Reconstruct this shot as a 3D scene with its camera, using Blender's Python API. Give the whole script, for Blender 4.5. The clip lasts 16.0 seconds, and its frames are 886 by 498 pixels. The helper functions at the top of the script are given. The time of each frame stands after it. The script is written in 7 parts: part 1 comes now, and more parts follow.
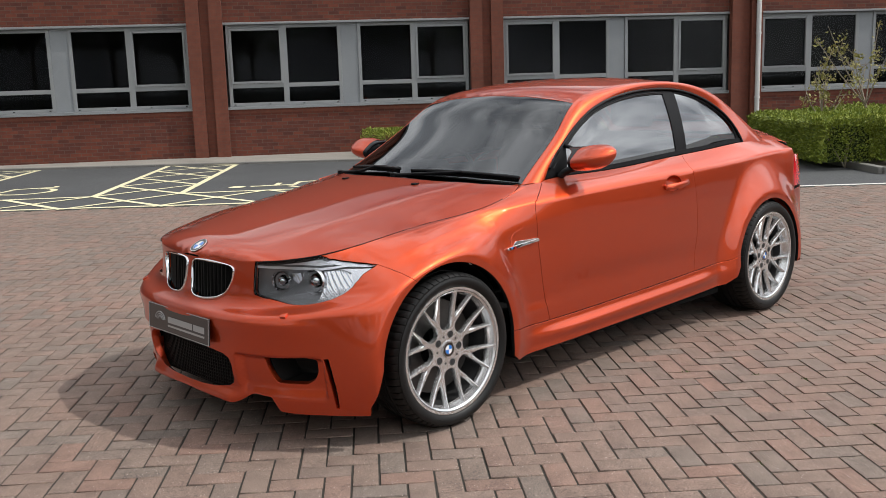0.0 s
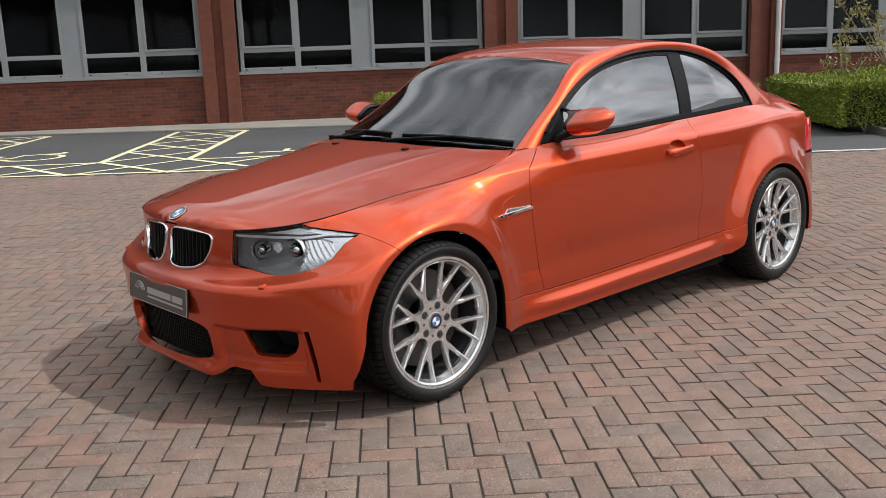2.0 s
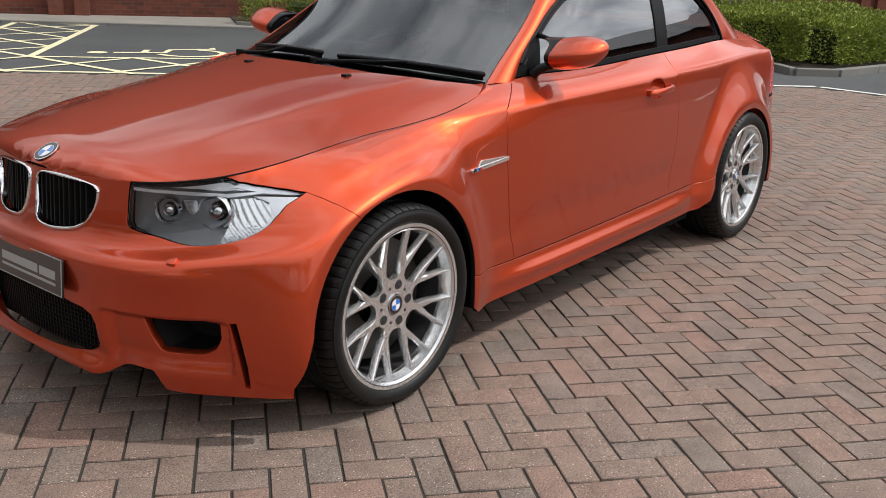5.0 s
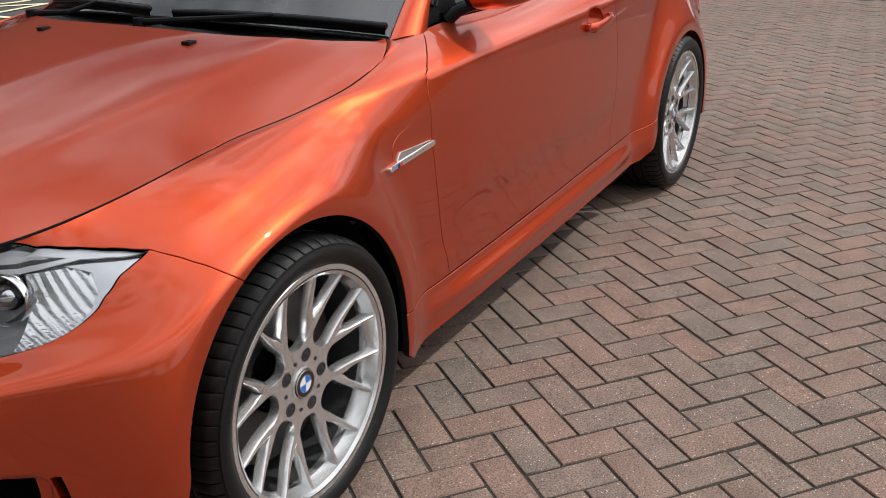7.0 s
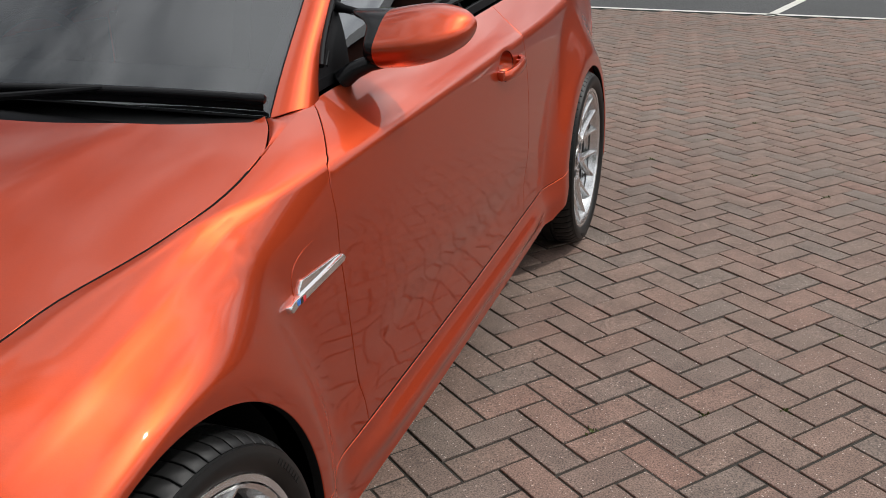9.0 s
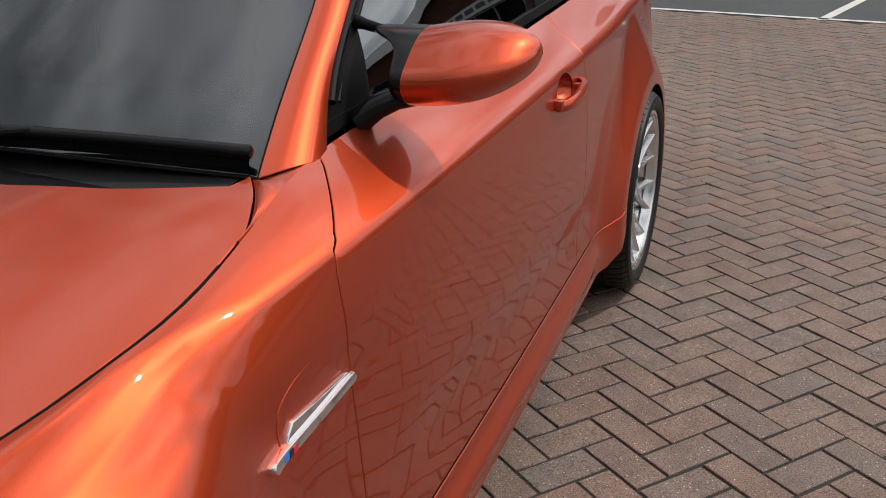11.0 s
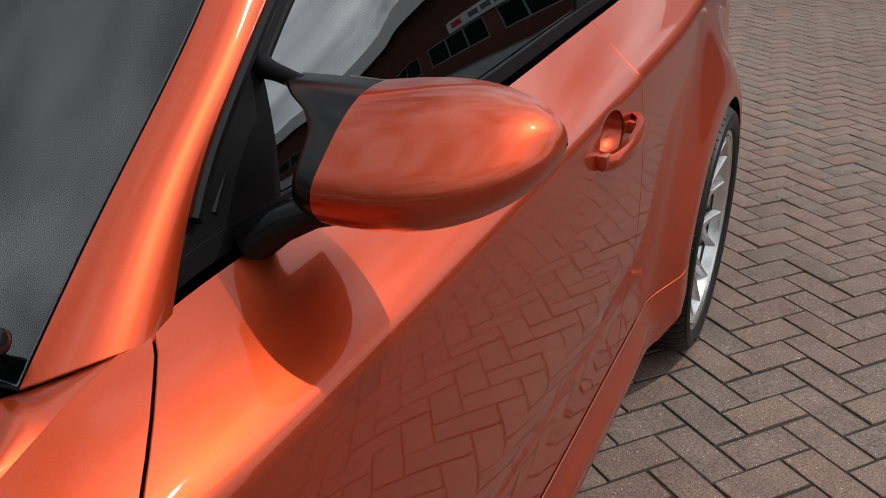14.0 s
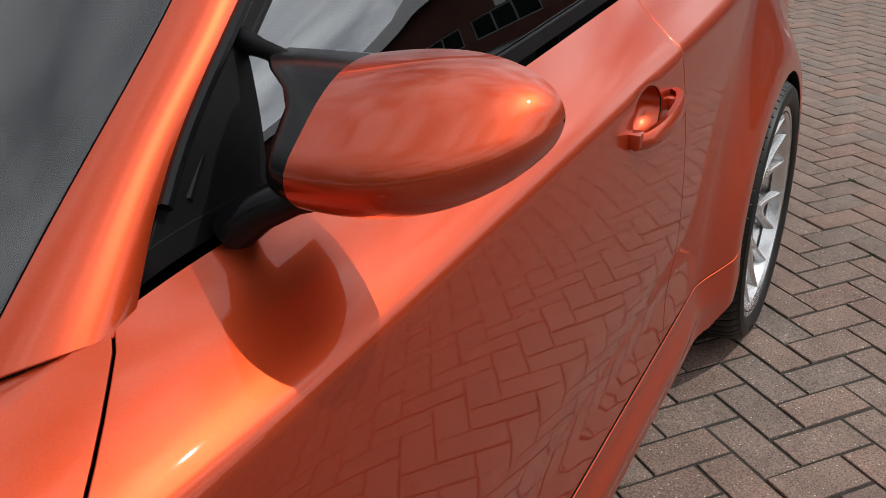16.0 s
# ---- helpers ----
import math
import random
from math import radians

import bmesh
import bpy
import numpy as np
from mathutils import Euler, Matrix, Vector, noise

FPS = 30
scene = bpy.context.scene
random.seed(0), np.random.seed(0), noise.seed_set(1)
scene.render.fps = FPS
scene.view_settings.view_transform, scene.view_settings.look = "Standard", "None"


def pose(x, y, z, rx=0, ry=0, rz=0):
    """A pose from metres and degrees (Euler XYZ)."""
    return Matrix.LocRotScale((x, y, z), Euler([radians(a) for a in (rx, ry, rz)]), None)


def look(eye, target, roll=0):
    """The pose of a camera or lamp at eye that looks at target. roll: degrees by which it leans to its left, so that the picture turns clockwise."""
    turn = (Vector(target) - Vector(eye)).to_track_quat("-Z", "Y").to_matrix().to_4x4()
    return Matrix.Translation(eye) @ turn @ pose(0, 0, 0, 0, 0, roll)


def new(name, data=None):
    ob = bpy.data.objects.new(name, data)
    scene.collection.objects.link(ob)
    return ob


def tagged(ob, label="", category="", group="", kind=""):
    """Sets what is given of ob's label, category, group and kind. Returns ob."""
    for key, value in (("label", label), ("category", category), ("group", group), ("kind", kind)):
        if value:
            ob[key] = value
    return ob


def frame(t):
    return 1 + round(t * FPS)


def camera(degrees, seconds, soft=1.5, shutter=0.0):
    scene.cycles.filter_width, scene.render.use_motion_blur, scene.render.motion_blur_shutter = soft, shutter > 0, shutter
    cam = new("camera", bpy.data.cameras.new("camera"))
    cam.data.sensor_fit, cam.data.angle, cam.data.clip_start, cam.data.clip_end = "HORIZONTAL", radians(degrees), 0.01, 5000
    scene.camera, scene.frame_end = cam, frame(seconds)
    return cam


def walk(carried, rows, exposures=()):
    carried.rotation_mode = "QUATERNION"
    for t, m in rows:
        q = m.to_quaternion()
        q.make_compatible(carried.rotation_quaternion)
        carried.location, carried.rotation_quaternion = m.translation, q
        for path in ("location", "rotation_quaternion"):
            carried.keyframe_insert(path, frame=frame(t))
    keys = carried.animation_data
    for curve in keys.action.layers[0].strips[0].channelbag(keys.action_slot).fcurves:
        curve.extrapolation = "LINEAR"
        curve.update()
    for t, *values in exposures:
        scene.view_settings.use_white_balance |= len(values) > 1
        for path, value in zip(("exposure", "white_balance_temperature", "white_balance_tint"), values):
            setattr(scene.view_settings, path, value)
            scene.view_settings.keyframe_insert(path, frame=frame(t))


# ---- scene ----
cam = camera(50.6, 16.0, 0.75)
PATH = [
    (0, (-2.594, -3.606, 1.41), (-1.245, -2.17, 1.067), -1.8),
    (0.5, (-2.578, -3.6, 1.406), (-1.228, -2.166, 1.057), -1.9),
    (1, (-2.532, -3.587, 1.397), (-1.186, -2.156, 1.022), -1.9),
    (1.5, (-2.458, -3.591, 1.396), (-1.119, -2.159, 1.002), -2.1),
    (2, (-2.394, -3.579, 1.387), (-1.085, -2.124, 0.974), -2.0),
    (2.5, (-2.354, -3.545, 1.372), (-1.077, -2.07, 0.931), -1.9),
    (3, (-2.311, -3.415, 1.363), (-1.03, -1.951, 0.899), -1.3),
    (3.5, (-2.279, -3.242, 1.345), (-0.914, -1.864, 0.86), -0.8),
    (3.7, (-2.275, -3.175, 1.339), (-0.871, -1.837, 0.85), -0.4),
    (5.8, (-1.856, -2.386, 1.395), (-0.322, -1.299, 0.712), 0.6),
    (6, (-1.804, -2.314, 1.386), (-0.243, -1.273, 0.692), -1.0),
    (6.5, (-1.613, -2.151, 1.359), (-0.017, -1.186, 0.634), -1.1),
    (7, (-1.375, -1.996, 1.35), (0.231, -1.074, 0.596), -0.9),
    (7.5, (-1.219, -1.855, 1.354), (0.405, -0.967, 0.597), -1.3),
    (8, (-1.077, -1.689, 1.363), (0.618, -0.919, 0.631), -0.8),
    (8.5, (-0.992, -1.605, 1.358), (0.742, -0.93, 0.626), -1.0),
    (9, (-0.84, -1.549, 1.348), (0.913, -0.923, 0.616), -1.1),
    (9.2, (-0.766, -1.533, 1.351), (0.985, -0.904, 0.619), -1.1),
    (11.3, (-0.302, -1.319, 1.315), (1.422, -0.648, 0.554), 0.1),
    (11.5, (-0.25, -1.313, 1.307), (1.448, -0.613, 0.514), -0.4),
    (12, (-0.085, -1.308, 1.275), (1.489, -0.447, 0.392), -1.3),
    (12.5, (0.037, -1.322, 1.292), (1.571, -0.415, 0.385), -1.1),
    (13, (0.137, -1.289, 1.31), (1.706, -0.389, 0.457), -0.7),
    (13.5, (0.23, -1.235, 1.319), (1.833, -0.392, 0.472), -0.2),
    (14, (0.279, -1.184, 1.322), (1.938, -0.442, 0.486), 0.8),
    (14.5, (0.34, -1.162, 1.329), (2.028, -0.476, 0.505), 0.2),
    (15, (0.38, -1.179, 1.327), (2.076, -0.493, 0.521), -0.9),
    (15.5, (0.379, -1.197, 1.329), (2.042, -0.44, 0.518), -1.6),
    (16, (0.365, -1.215, 1.296), (1.947, -0.351, 0.429), -1.4),
]
EXPOSURES = [(0.0, -0.99), (3.5, -1.02), (7.0, -1.19), (8.0, -1.31), (9.0, -1.36), (11.5, -1.55), (12.5, -1.66), (13.5, -1.68), (14.5, -1.47), (16.0, -1.40)]
walk(cam, [(t, look(eye, target, roll)) for t, eye, target, roll in PATH], EXPOSURES)

# ---------------------------------------------------------------- daylight
SUN = Vector((0.50, -0.62, 1.0)).normalized()
world = bpy.data.worlds.new("sky")
scene.world = world
world.use_nodes = True
wn, wl = world.node_tree.nodes, world.node_tree.links
sky = wn.new("ShaderNodeTexSky")
sky.sky_type = "NISHITA"
sky.sun_disc = False
sky.sun_elevation = math.asin(SUN.z)
sky.sun_rotation = math.atan2(SUN.x, SUN.y)
sky_way = wn.new("ShaderNodeTexCoord")
sky_map = wn.new("ShaderNodeMapping")
sky_map.inputs["Scale"].default_value = (1.7, 1.7, 2.4)
cloud = wn.new("ShaderNodeTexNoise")
cloud.inputs["Scale"].default_value = 1.5
cloud.inputs["Detail"].default_value = 7
cloud.inputs["Roughness"].default_value = 0.52
cover = wn.new("ShaderNodeValToRGB")
cover.color_ramp.elements[0].position = 0.34
cover.color_ramp.elements[1].position = 0.54
shade = wn.new("ShaderNodeTexNoise")
shade.inputs["Scale"].default_value = 3.2
shade.inputs["Detail"].default_value = 3
tone = wn.new("ShaderNodeValToRGB")
tone.color_ramp.elements[0].position = 0.34
tone.color_ramp.elements[0].color = (13.0, 13.6, 14.6, 1)
tone.color_ramp.elements[1].position = 0.68
tone.color_ramp.elements[1].color = (36, 36.5, 37.0, 1)
blend = wn.new("ShaderNodeMix")
blend.data_type = "RGBA"
wl.new(sky_way.outputs["Generated"], sky_map.inputs["Vector"])
wl.new(sky_map.outputs[0], cloud.inputs["Vector"])
wl.new(sky_map.outputs[0], shade.inputs["Vector"])
# clouds stand closer towards the horizon and leave more blue overhead
split = wn.new("ShaderNodeSeparateXYZ")
height = wn.new("ShaderNodeMapRange")
height.inputs["From Min"].default_value, height.inputs["From Max"].default_value = 0.1, 0.9
height.inputs["To Min"].default_value, height.inputs["To Max"].default_value = 0.12, 0.03
crowd = wn.new("ShaderNodeMath")
wl.new(sky_way.outputs["Generated"], split.inputs[0])
wl.new(split.outputs["Z"], height.inputs["Value"])
wl.new(cloud.outputs["Fac"], crowd.inputs[0])
wl.new(height.outputs[0], crowd.inputs[1])
wl.new(crowd.outputs[0], cover.inputs[0])
wl.new(shade.outputs["Fac"], tone.inputs[0])
wl.new(cover.outputs[0], blend.inputs["Factor"])
wl.new(sky.outputs[0], blend.inputs["A"])
# clouds scatter forwards: brighter on the sun's side of the sky, dimmer away from it
toward = wn.new("ShaderNodeVectorMath")
toward.operation = "DOT_PRODUCT"
toward.inputs[1].default_value = tuple(SUN)
scatter = wn.new("ShaderNodeMapRange")
scatter.inputs["From Min"].default_value, scatter.inputs["From Max"].default_value = -0.3, 0.8
scatter.inputs["To Min"].default_value, scatter.inputs["To Max"].default_value = 0.5, 1.85
lit = wn.new("ShaderNodeVectorMath")
lit.operation = "SCALE"
wl.new(sky_way.outputs["Generated"], toward.inputs[0])
wl.new(toward.outputs["Value"], scatter.inputs["Value"])
wl.new(tone.outputs[0], lit.inputs[0])
wl.new(scatter.outputs[0], lit.inputs["Scale"])
wl.new(lit.outputs[0], blend.inputs["B"])
wl.new(blend.outputs["Result"], wn["Background"].inputs["Color"])
wn["Background"].inputs["Strength"].default_value = 0.066
sun = new("sun", bpy.data.lights.new("sun", "SUN"))
sun.data.energy, sun.data.angle, sun.data.color = 5.2, radians(0.55), (1.0, 0.965, 0.92)
sun.matrix_world = look(SUN * 60, (0, 0, 0))


# ---------------------------------------------------------------- materials
def material(name, color, rough=0.5, metal=0.0, **more):
    """A principled material; returns it with its nodes, links and shader."""
    m = bpy.data.materials.new(name)
    m.use_nodes = True
    n, l = m.node_tree.nodes, m.node_tree.links
    b = n["Principled BSDF"]
    b.inputs["Base Color"].default_value = (*color, 1)
    b.inputs["Roughness"].default_value = rough
    b.inputs["Metallic"].default_value = metal
    for key, value in more.items():
        b.inputs[key.replace("_", " ")].default_value = value
    return m, n, l, b


def coords(n, l, scale=1.0, source="Object"):
    c, m = n.new("ShaderNodeTexCoord"), n.new("ShaderNodeMapping")
    m.inputs["Scale"].default_value = (scale,) * 3 if not isinstance(scale, tuple) else scale
    l.new(c.outputs[source], m.inputs["Vector"])
    return m.outputs[0]


def noise_tex(n, l, vector, scale, detail=4, rough=0.55):
    t = n.new("ShaderNodeTexNoise")
    t.inputs["Scale"].default_value, t.inputs["Detail"].default_value = scale, detail
    t.inputs["Roughness"].default_value = rough
    if vector is not None:
        l.new(vector, t.inputs["Vector"])
    return t.outputs["Fac"]


def ramp(n, l, fac, *stops):
    r = n.new("ShaderNodeValToRGB")
    while len(r.color_ramp.elements) < len(stops):
        r.color_ramp.elements.new(0.5)
    for e, (p, c) in zip(r.color_ramp.elements, stops):
        e.position, e.color = p, (*c, 1)
    l.new(fac, r.inputs[0])
    return r.outputs[0]


def mixed(n, l, a, b, fac, kind="MIX"):
    m = n.new("ShaderNodeMix")
    m.data_type, m.blend_type = "RGBA", kind
    for socket, value in (("A", a), ("B", b), ("Factor", fac)):
        if isinstance(value, (int, float)):
            m.inputs[socket].default_value = value
        elif isinstance(value, tuple):
            m.inputs[socket].default_value = (*value, 1)
        else:
            l.new(value, m.inputs[socket])
    return m.outputs["Result"]


def relief(n, l, b, height, strength=0.3, distance=0.01):
    t = n.new("ShaderNodeBump")
    t.inputs["Strength"].default_value, t.inputs["Distance"].default_value = strength, distance
    l.new(height, t.inputs["Height"])
    l.new(t.outputs[0], b.inputs["Normal"])


def grey(v):
    return (v, v, v)


def speckled(name, dark, light, rough=0.8, fine=120, broad=3, bump=0.25, distance=0.003, metal=0.0, source="Object"):
    """Two-scale mottled surface with fine relief."""
    m, n, l, b = material(name, light, rough, metal)
    v = coords(n, l, 1.0, source)
    f, g = noise_tex(n, l, v, fine, 3), noise_tex(n, l, v, broad, 6)
    c = mixed(n, l, ramp(n, l, g, (0.3, dark), (0.72, light)), ramp(n, l, f, (0.3, dark), (0.7, light)), 0.45)
    l.new(c, b.inputs["Base Color"])
    relief(n, l, b, f, bump, distance)
    return m


# car paint: orange metallic base with fine flake under clear lacquer
PAINT, n, l, b = material("orange_paint", (0.60, 0.085, 0.012), 0.42, 0.90, Coat_Weight=0.9, Coat_Roughness=0.02, Coat_IOR=1.49, Specular_IOR_Level=0.2)
v = coords(n, l)
fl = n.new("ShaderNodeTexVoronoi")
fl.inputs["Scale"].default_value = 1400
l.new(v, fl.inputs["Vector"])
flake = ramp(n, l, fl.outputs["Color"], (0.0, (0.51, 0.058, 0.016)), (1.0, (0.60, 0.073, 0.020)))
l.new(flake, b.inputs["Base Color"])
peel = n.new("ShaderNodeBump")
peel.inputs["Strength"].default_value, peel.inputs["Distance"].default_value = 0.15, 0.0009
l.new(noise_tex(n, l, v, 9, 2), peel.inputs["Height"])
l.new(peel.outputs[0], b.inputs["Coat Normal"])
dust = noise_tex(n, l, v, 60, 5)
l.new(ramp(n, l, dust, (0.3, grey(0.018)), (0.8, grey(0.034))), b.inputs["Coat Roughness"])

BLACK_TRIM = speckled("black_trim", (0.006, 0.006, 0.007), (0.012, 0.012, 0.013), 0.40, 500, 20, 0.1, 0.0005)
BLACK_TRIM.node_tree.nodes["Principled BSDF"].inputs["Specular IOR Level"].default_value = 0.09
GLOSS_BLACK, *_ = material("gloss_black", (0.008, 0.008, 0.009), 0.12, 0, Coat_Weight=0.6)
RUBBER = speckled("tyre_rubber", (0.004, 0.004, 0.004), (0.008, 0.008, 0.008), 0.50, 260, 14, 0.2, 0.0008)
RUBBER.node_tree.nodes["Principled BSDF"].inputs["Specular IOR Level"].default_value = 0.32
LINER = speckled("arch_liner", (0.006, 0.006, 0.006), (0.014, 0.014, 0.014), 0.95, 90, 8, 0.4, 0.003)
LINER.node_tree.nodes["Principled BSDF"].inputs["Specular IOR Level"].default_value = 0.08
ALLOY, n, l, b = material("silver_alloy", (0.66, 0.66, 0.66), 0.25, 0.85, Coat_Weight=0.5, Coat_Roughness=0.08)
v = coords(n, l)
l.new(ramp(n, l, noise_tex(n, l, v, 14, 5), (0.3, (0.62, 0.625, 0.63)), (0.8, (0.74, 0.745, 0.75))), b.inputs["Base Color"])
CHROME, *_ = material("chrome", (0.80, 0.80, 0.81), 0.06, 1.0)
SATIN, *_ = material("satin_silver", (0.74, 0.75, 0.77), 0.30, 0.6)
DISC = speckled("brake_iron", (0.07, 0.068, 0.065), (0.15, 0.145, 0.14), 0.4, 220, 12, 0.15, 0.001, 0.9)
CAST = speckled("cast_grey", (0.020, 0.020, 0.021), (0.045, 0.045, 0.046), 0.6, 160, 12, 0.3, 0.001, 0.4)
BLUE, *_ = material("badge_blue", (0.02, 0.16, 0.55), 0.25, 0, Coat_Weight=1.0)
WHITE, *_ = material("badge_white", (0.75, 0.76, 0.77), 0.25, 0, Coat_Weight=1.0)
PLATE, *_ = material("plate_black", (0.022, 0.021, 0.022), 0.3, 0, Coat_Weight=0.5)
INK, *_ = material("plate_print", (0.36, 0.36, 0.36), 0.5)
RED_LAMP, *_ = material("red_lamp", (0.62, 0.012, 0.02), 0.1, 0, Coat_Weight=1.0)
AMBER, n, l, b = material("clear_reflector", (0.86, 0.86, 0.86), 0.12, 0.9, Coat_Weight=0.6)
flute = n.new("ShaderNodeTexWave")
flute.inputs["Scale"].default_value, flute.inputs["Distortion"].default_value = 150, 0.8
l.new(coords(n, l, (0.15, 0.35, 1.6)), flute.inputs["Vector"])
relief(n, l, b, mixed(n, l, flute.outputs["Color"], noise_tex(n, l, coords(n, l), 26, 3), 0.35), 0.6, 0.004)
LAMP_DARK = speckled("lamp_bezel", (0.15, 0.15, 0.155), (0.22, 0.22, 0.225), 0.30, 200, 20, 0.05, 0.0005, 0.5)
FABRIC = speckled("black_leather", (0.010, 0.010, 0.011), (0.022, 0.021, 0.021), 0.6, 60, 9, 0.04, 0.0005)
DASH = speckled("dash_vinyl", (0.008, 0.008, 0.009), (0.014, 0.014, 0.015), 0.7, 40, 6, 0.05, 0.0005)
SATIN_BLACK, *_ = material("satin_black", (0.006, 0.006, 0.007), 0.22, 0, Specular_IOR_Level=0.26)
FRIT, *_ = material("screen_frit", (0.006, 0.006, 0.007), 0.45, 0, Specular_IOR_Level=0.12)
GRILLE, *_ = material("grille_black", (0.005, 0.005, 0.005), 0.55, 0, Specular_IOR_Level=0.25)


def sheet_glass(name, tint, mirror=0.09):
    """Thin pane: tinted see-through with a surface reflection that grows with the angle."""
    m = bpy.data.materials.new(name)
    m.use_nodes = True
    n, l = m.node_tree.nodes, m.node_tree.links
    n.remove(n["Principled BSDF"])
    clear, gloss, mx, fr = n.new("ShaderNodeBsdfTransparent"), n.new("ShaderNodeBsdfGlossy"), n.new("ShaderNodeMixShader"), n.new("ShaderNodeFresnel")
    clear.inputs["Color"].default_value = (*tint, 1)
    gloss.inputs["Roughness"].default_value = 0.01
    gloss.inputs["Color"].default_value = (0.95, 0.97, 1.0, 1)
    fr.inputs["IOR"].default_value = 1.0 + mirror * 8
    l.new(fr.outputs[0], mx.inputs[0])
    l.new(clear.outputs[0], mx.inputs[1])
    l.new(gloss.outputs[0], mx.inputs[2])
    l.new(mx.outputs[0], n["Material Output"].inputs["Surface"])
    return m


SCREEN = sheet_glass("windscreen_glass", (0.38, 0.45, 0.46), 0.105)
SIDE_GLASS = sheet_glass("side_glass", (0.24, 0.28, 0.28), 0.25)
LENS = sheet_glass("lamp_lens", (0.92, 0.93, 0.95), 0.06)
PANE = sheet_glass("office_glass", (0.42, 0.44, 0.45), 0.028)


# pavers: clay red to grey-brown, one tone for each piece, speckled with fine stone
def paver_material(name, per_island):
    m, n, l, b = material(name, (0.25, 0.16, 0.13), 0.85)
    if per_island:
        r = n.new("ShaderNodeNewGeometry").outputs["Random Per Island"]
    else:
        r = n.new("ShaderNodeObjectInfo").outputs["Random"]
    v = n.new("ShaderNodeNewGeometry").outputs["Position"]
    tone = ramp(n, l, r, (0.0, (0.214, 0.134, 0.106)), (0.22, (0.186, 0.138, 0.113)), (0.45, (0.206, 0.140, 0.112)), (0.7, (0.180, 0.137, 0.114)), (0.88, (0.164, 0.132, 0.112)), (1.0, (0.196, 0.126, 0.101)))
    grit = noise_tex(n, l, v, 210, 3, 0.6)
    blot = noise_tex(n, l, v, 9, 5, 0.65)
    wide = noise_tex(n, l, v, 0.55, 4)
    c = mixed(n, l, tone, ramp(n, l, grit, (0.30, (0.05, 0.04, 0.035)), (0.5, (0.5, 0.5, 0.5)), (0.72, (0.97, 0.92, 0.86))), 0.66, "OVERLAY")
    c = mixed(n, l, c, ramp(n, l, blot, (0.3, grey(0.36)), (0.7, grey(0.64))), 0.7, "OVERLAY")
    c = mixed(n, l, c, ramp(n, l, wide, (0.35, grey(0.43)), (0.65, grey(0.57))), 0.6, "OVERLAY")
    vor = n.new("ShaderNodeTexVoronoi")
    vor.inputs["Scale"].default_value = 75
    l.new(v, vor.inputs["Vector"])
    chip = ramp(n, l, vor.outputs["Distance"], (0.10, grey(1)), (0.17, grey(0)))
    pick = ramp(n, l, noise_tex(n, l, v, 48, 2), (0.45, grey(0)), (0.51, grey(1)))
    both = mixed(n, l, chip, pick, 1.0, "MULTIPLY")
    c = mixed(n, l, c, (0.60, 0.52, 0.46), both)
    l.new(c, b.inputs["Base Color"])
    relief(n, l, b, grit, 0.35, 0.003)
    return m


PAVER = paver_material("clay_paver", False)
PAVER_FIELD = paver_material("clay_paver_field", True)
SAND = speckled("joint_sand", (0.022, 0.020, 0.016), (0.050, 0.044, 0.036), 0.95, 160, 2, 0.6, 0.004)
ASPHALT = speckled("asphalt", (0.050, 0.052, 0.054), (0.088, 0.090, 0.092), 0.9, 170, 0.6, 0.6, 0.005)
CONCRETE = speckled("concrete", (0.20, 0.185, 0.165), (0.34, 0.32, 0.28), 0.9, 60, 1.2, 0.3, 0.004)
KERB_STONE = speckled("kerb_concrete", (0.13, 0.125, 0.115), (0.24, 0.23, 0.21), 0.9, 60, 1.2, 0.3, 0.004)
# near-black green that stands for the shade deep in the hedges
HEDGE_SHADE = speckled("hedge_inner_shade", (0.010, 0.018, 0.004), (0.030, 0.050, 0.010), 0.95, 30, 4, 0.8, 0.02)
SOIL = speckled("soil", (0.03, 0.022, 0.015), (0.07, 0.05, 0.035), 0.95, 40, 3, 0.8, 0.02)


def worn_paint(name, color):
    m, n, l, b = material(name, color, 0.75)
    v = coords(n, l)
    wear = ramp(n, l, noise_tex(n, l, v, 16, 7, 0.7), (0.30, (0.10, 0.10, 0.095)), (0.42, color))
    l.new(wear, b.inputs["Base Color"])
    return m


YELLOW_LINE = worn_paint("yellow_road_paint", (0.76, 0.70, 0.46))
WHITE_LINE = worn_paint("white_road_paint", (0.66, 0.65, 0.60))


def brickwork(name, c1, c2, mortar, rows=0.075, length=0.225):
    m, n, l, b = material(name, c1, 0.88)
    v = coords(n, l)
    t = n.new("ShaderNodeTexBrick")
    t.inputs["Scale"].default_value = 1.0
    t.inputs["Brick Width"].default_value, t.inputs["Row Height"].default_value = length, rows
    t.inputs["Mortar Size"].default_value = 0.006
    t.inputs["Color1"].default_value, t.inputs["Color2"].default_value, t.inputs["Mortar"].default_value = (*c1, 1), (*c2, 1), (*mortar, 1)
    l.new(v, t.inputs["Vector"])
    g = noise_tex(n, l, v, 1.1, 6)
    c = mixed(n, l, t.outputs["Color"], ramp(n, l, g, (0.3, grey(0.40)), (0.7, grey(0.60))), 0.55, "OVERLAY")
    c = mixed(n, l, c, ramp(n, l, noise_tex(n, l, v, 9, 4), (0.3, grey(0.38)), (0.7, grey(0.62))), 0.5, "OVERLAY")
    l.new(c, b.inputs["Base Color"])
    relief(n, l, b, t.outputs["Fac"], -0.5, 0.006)
    return m


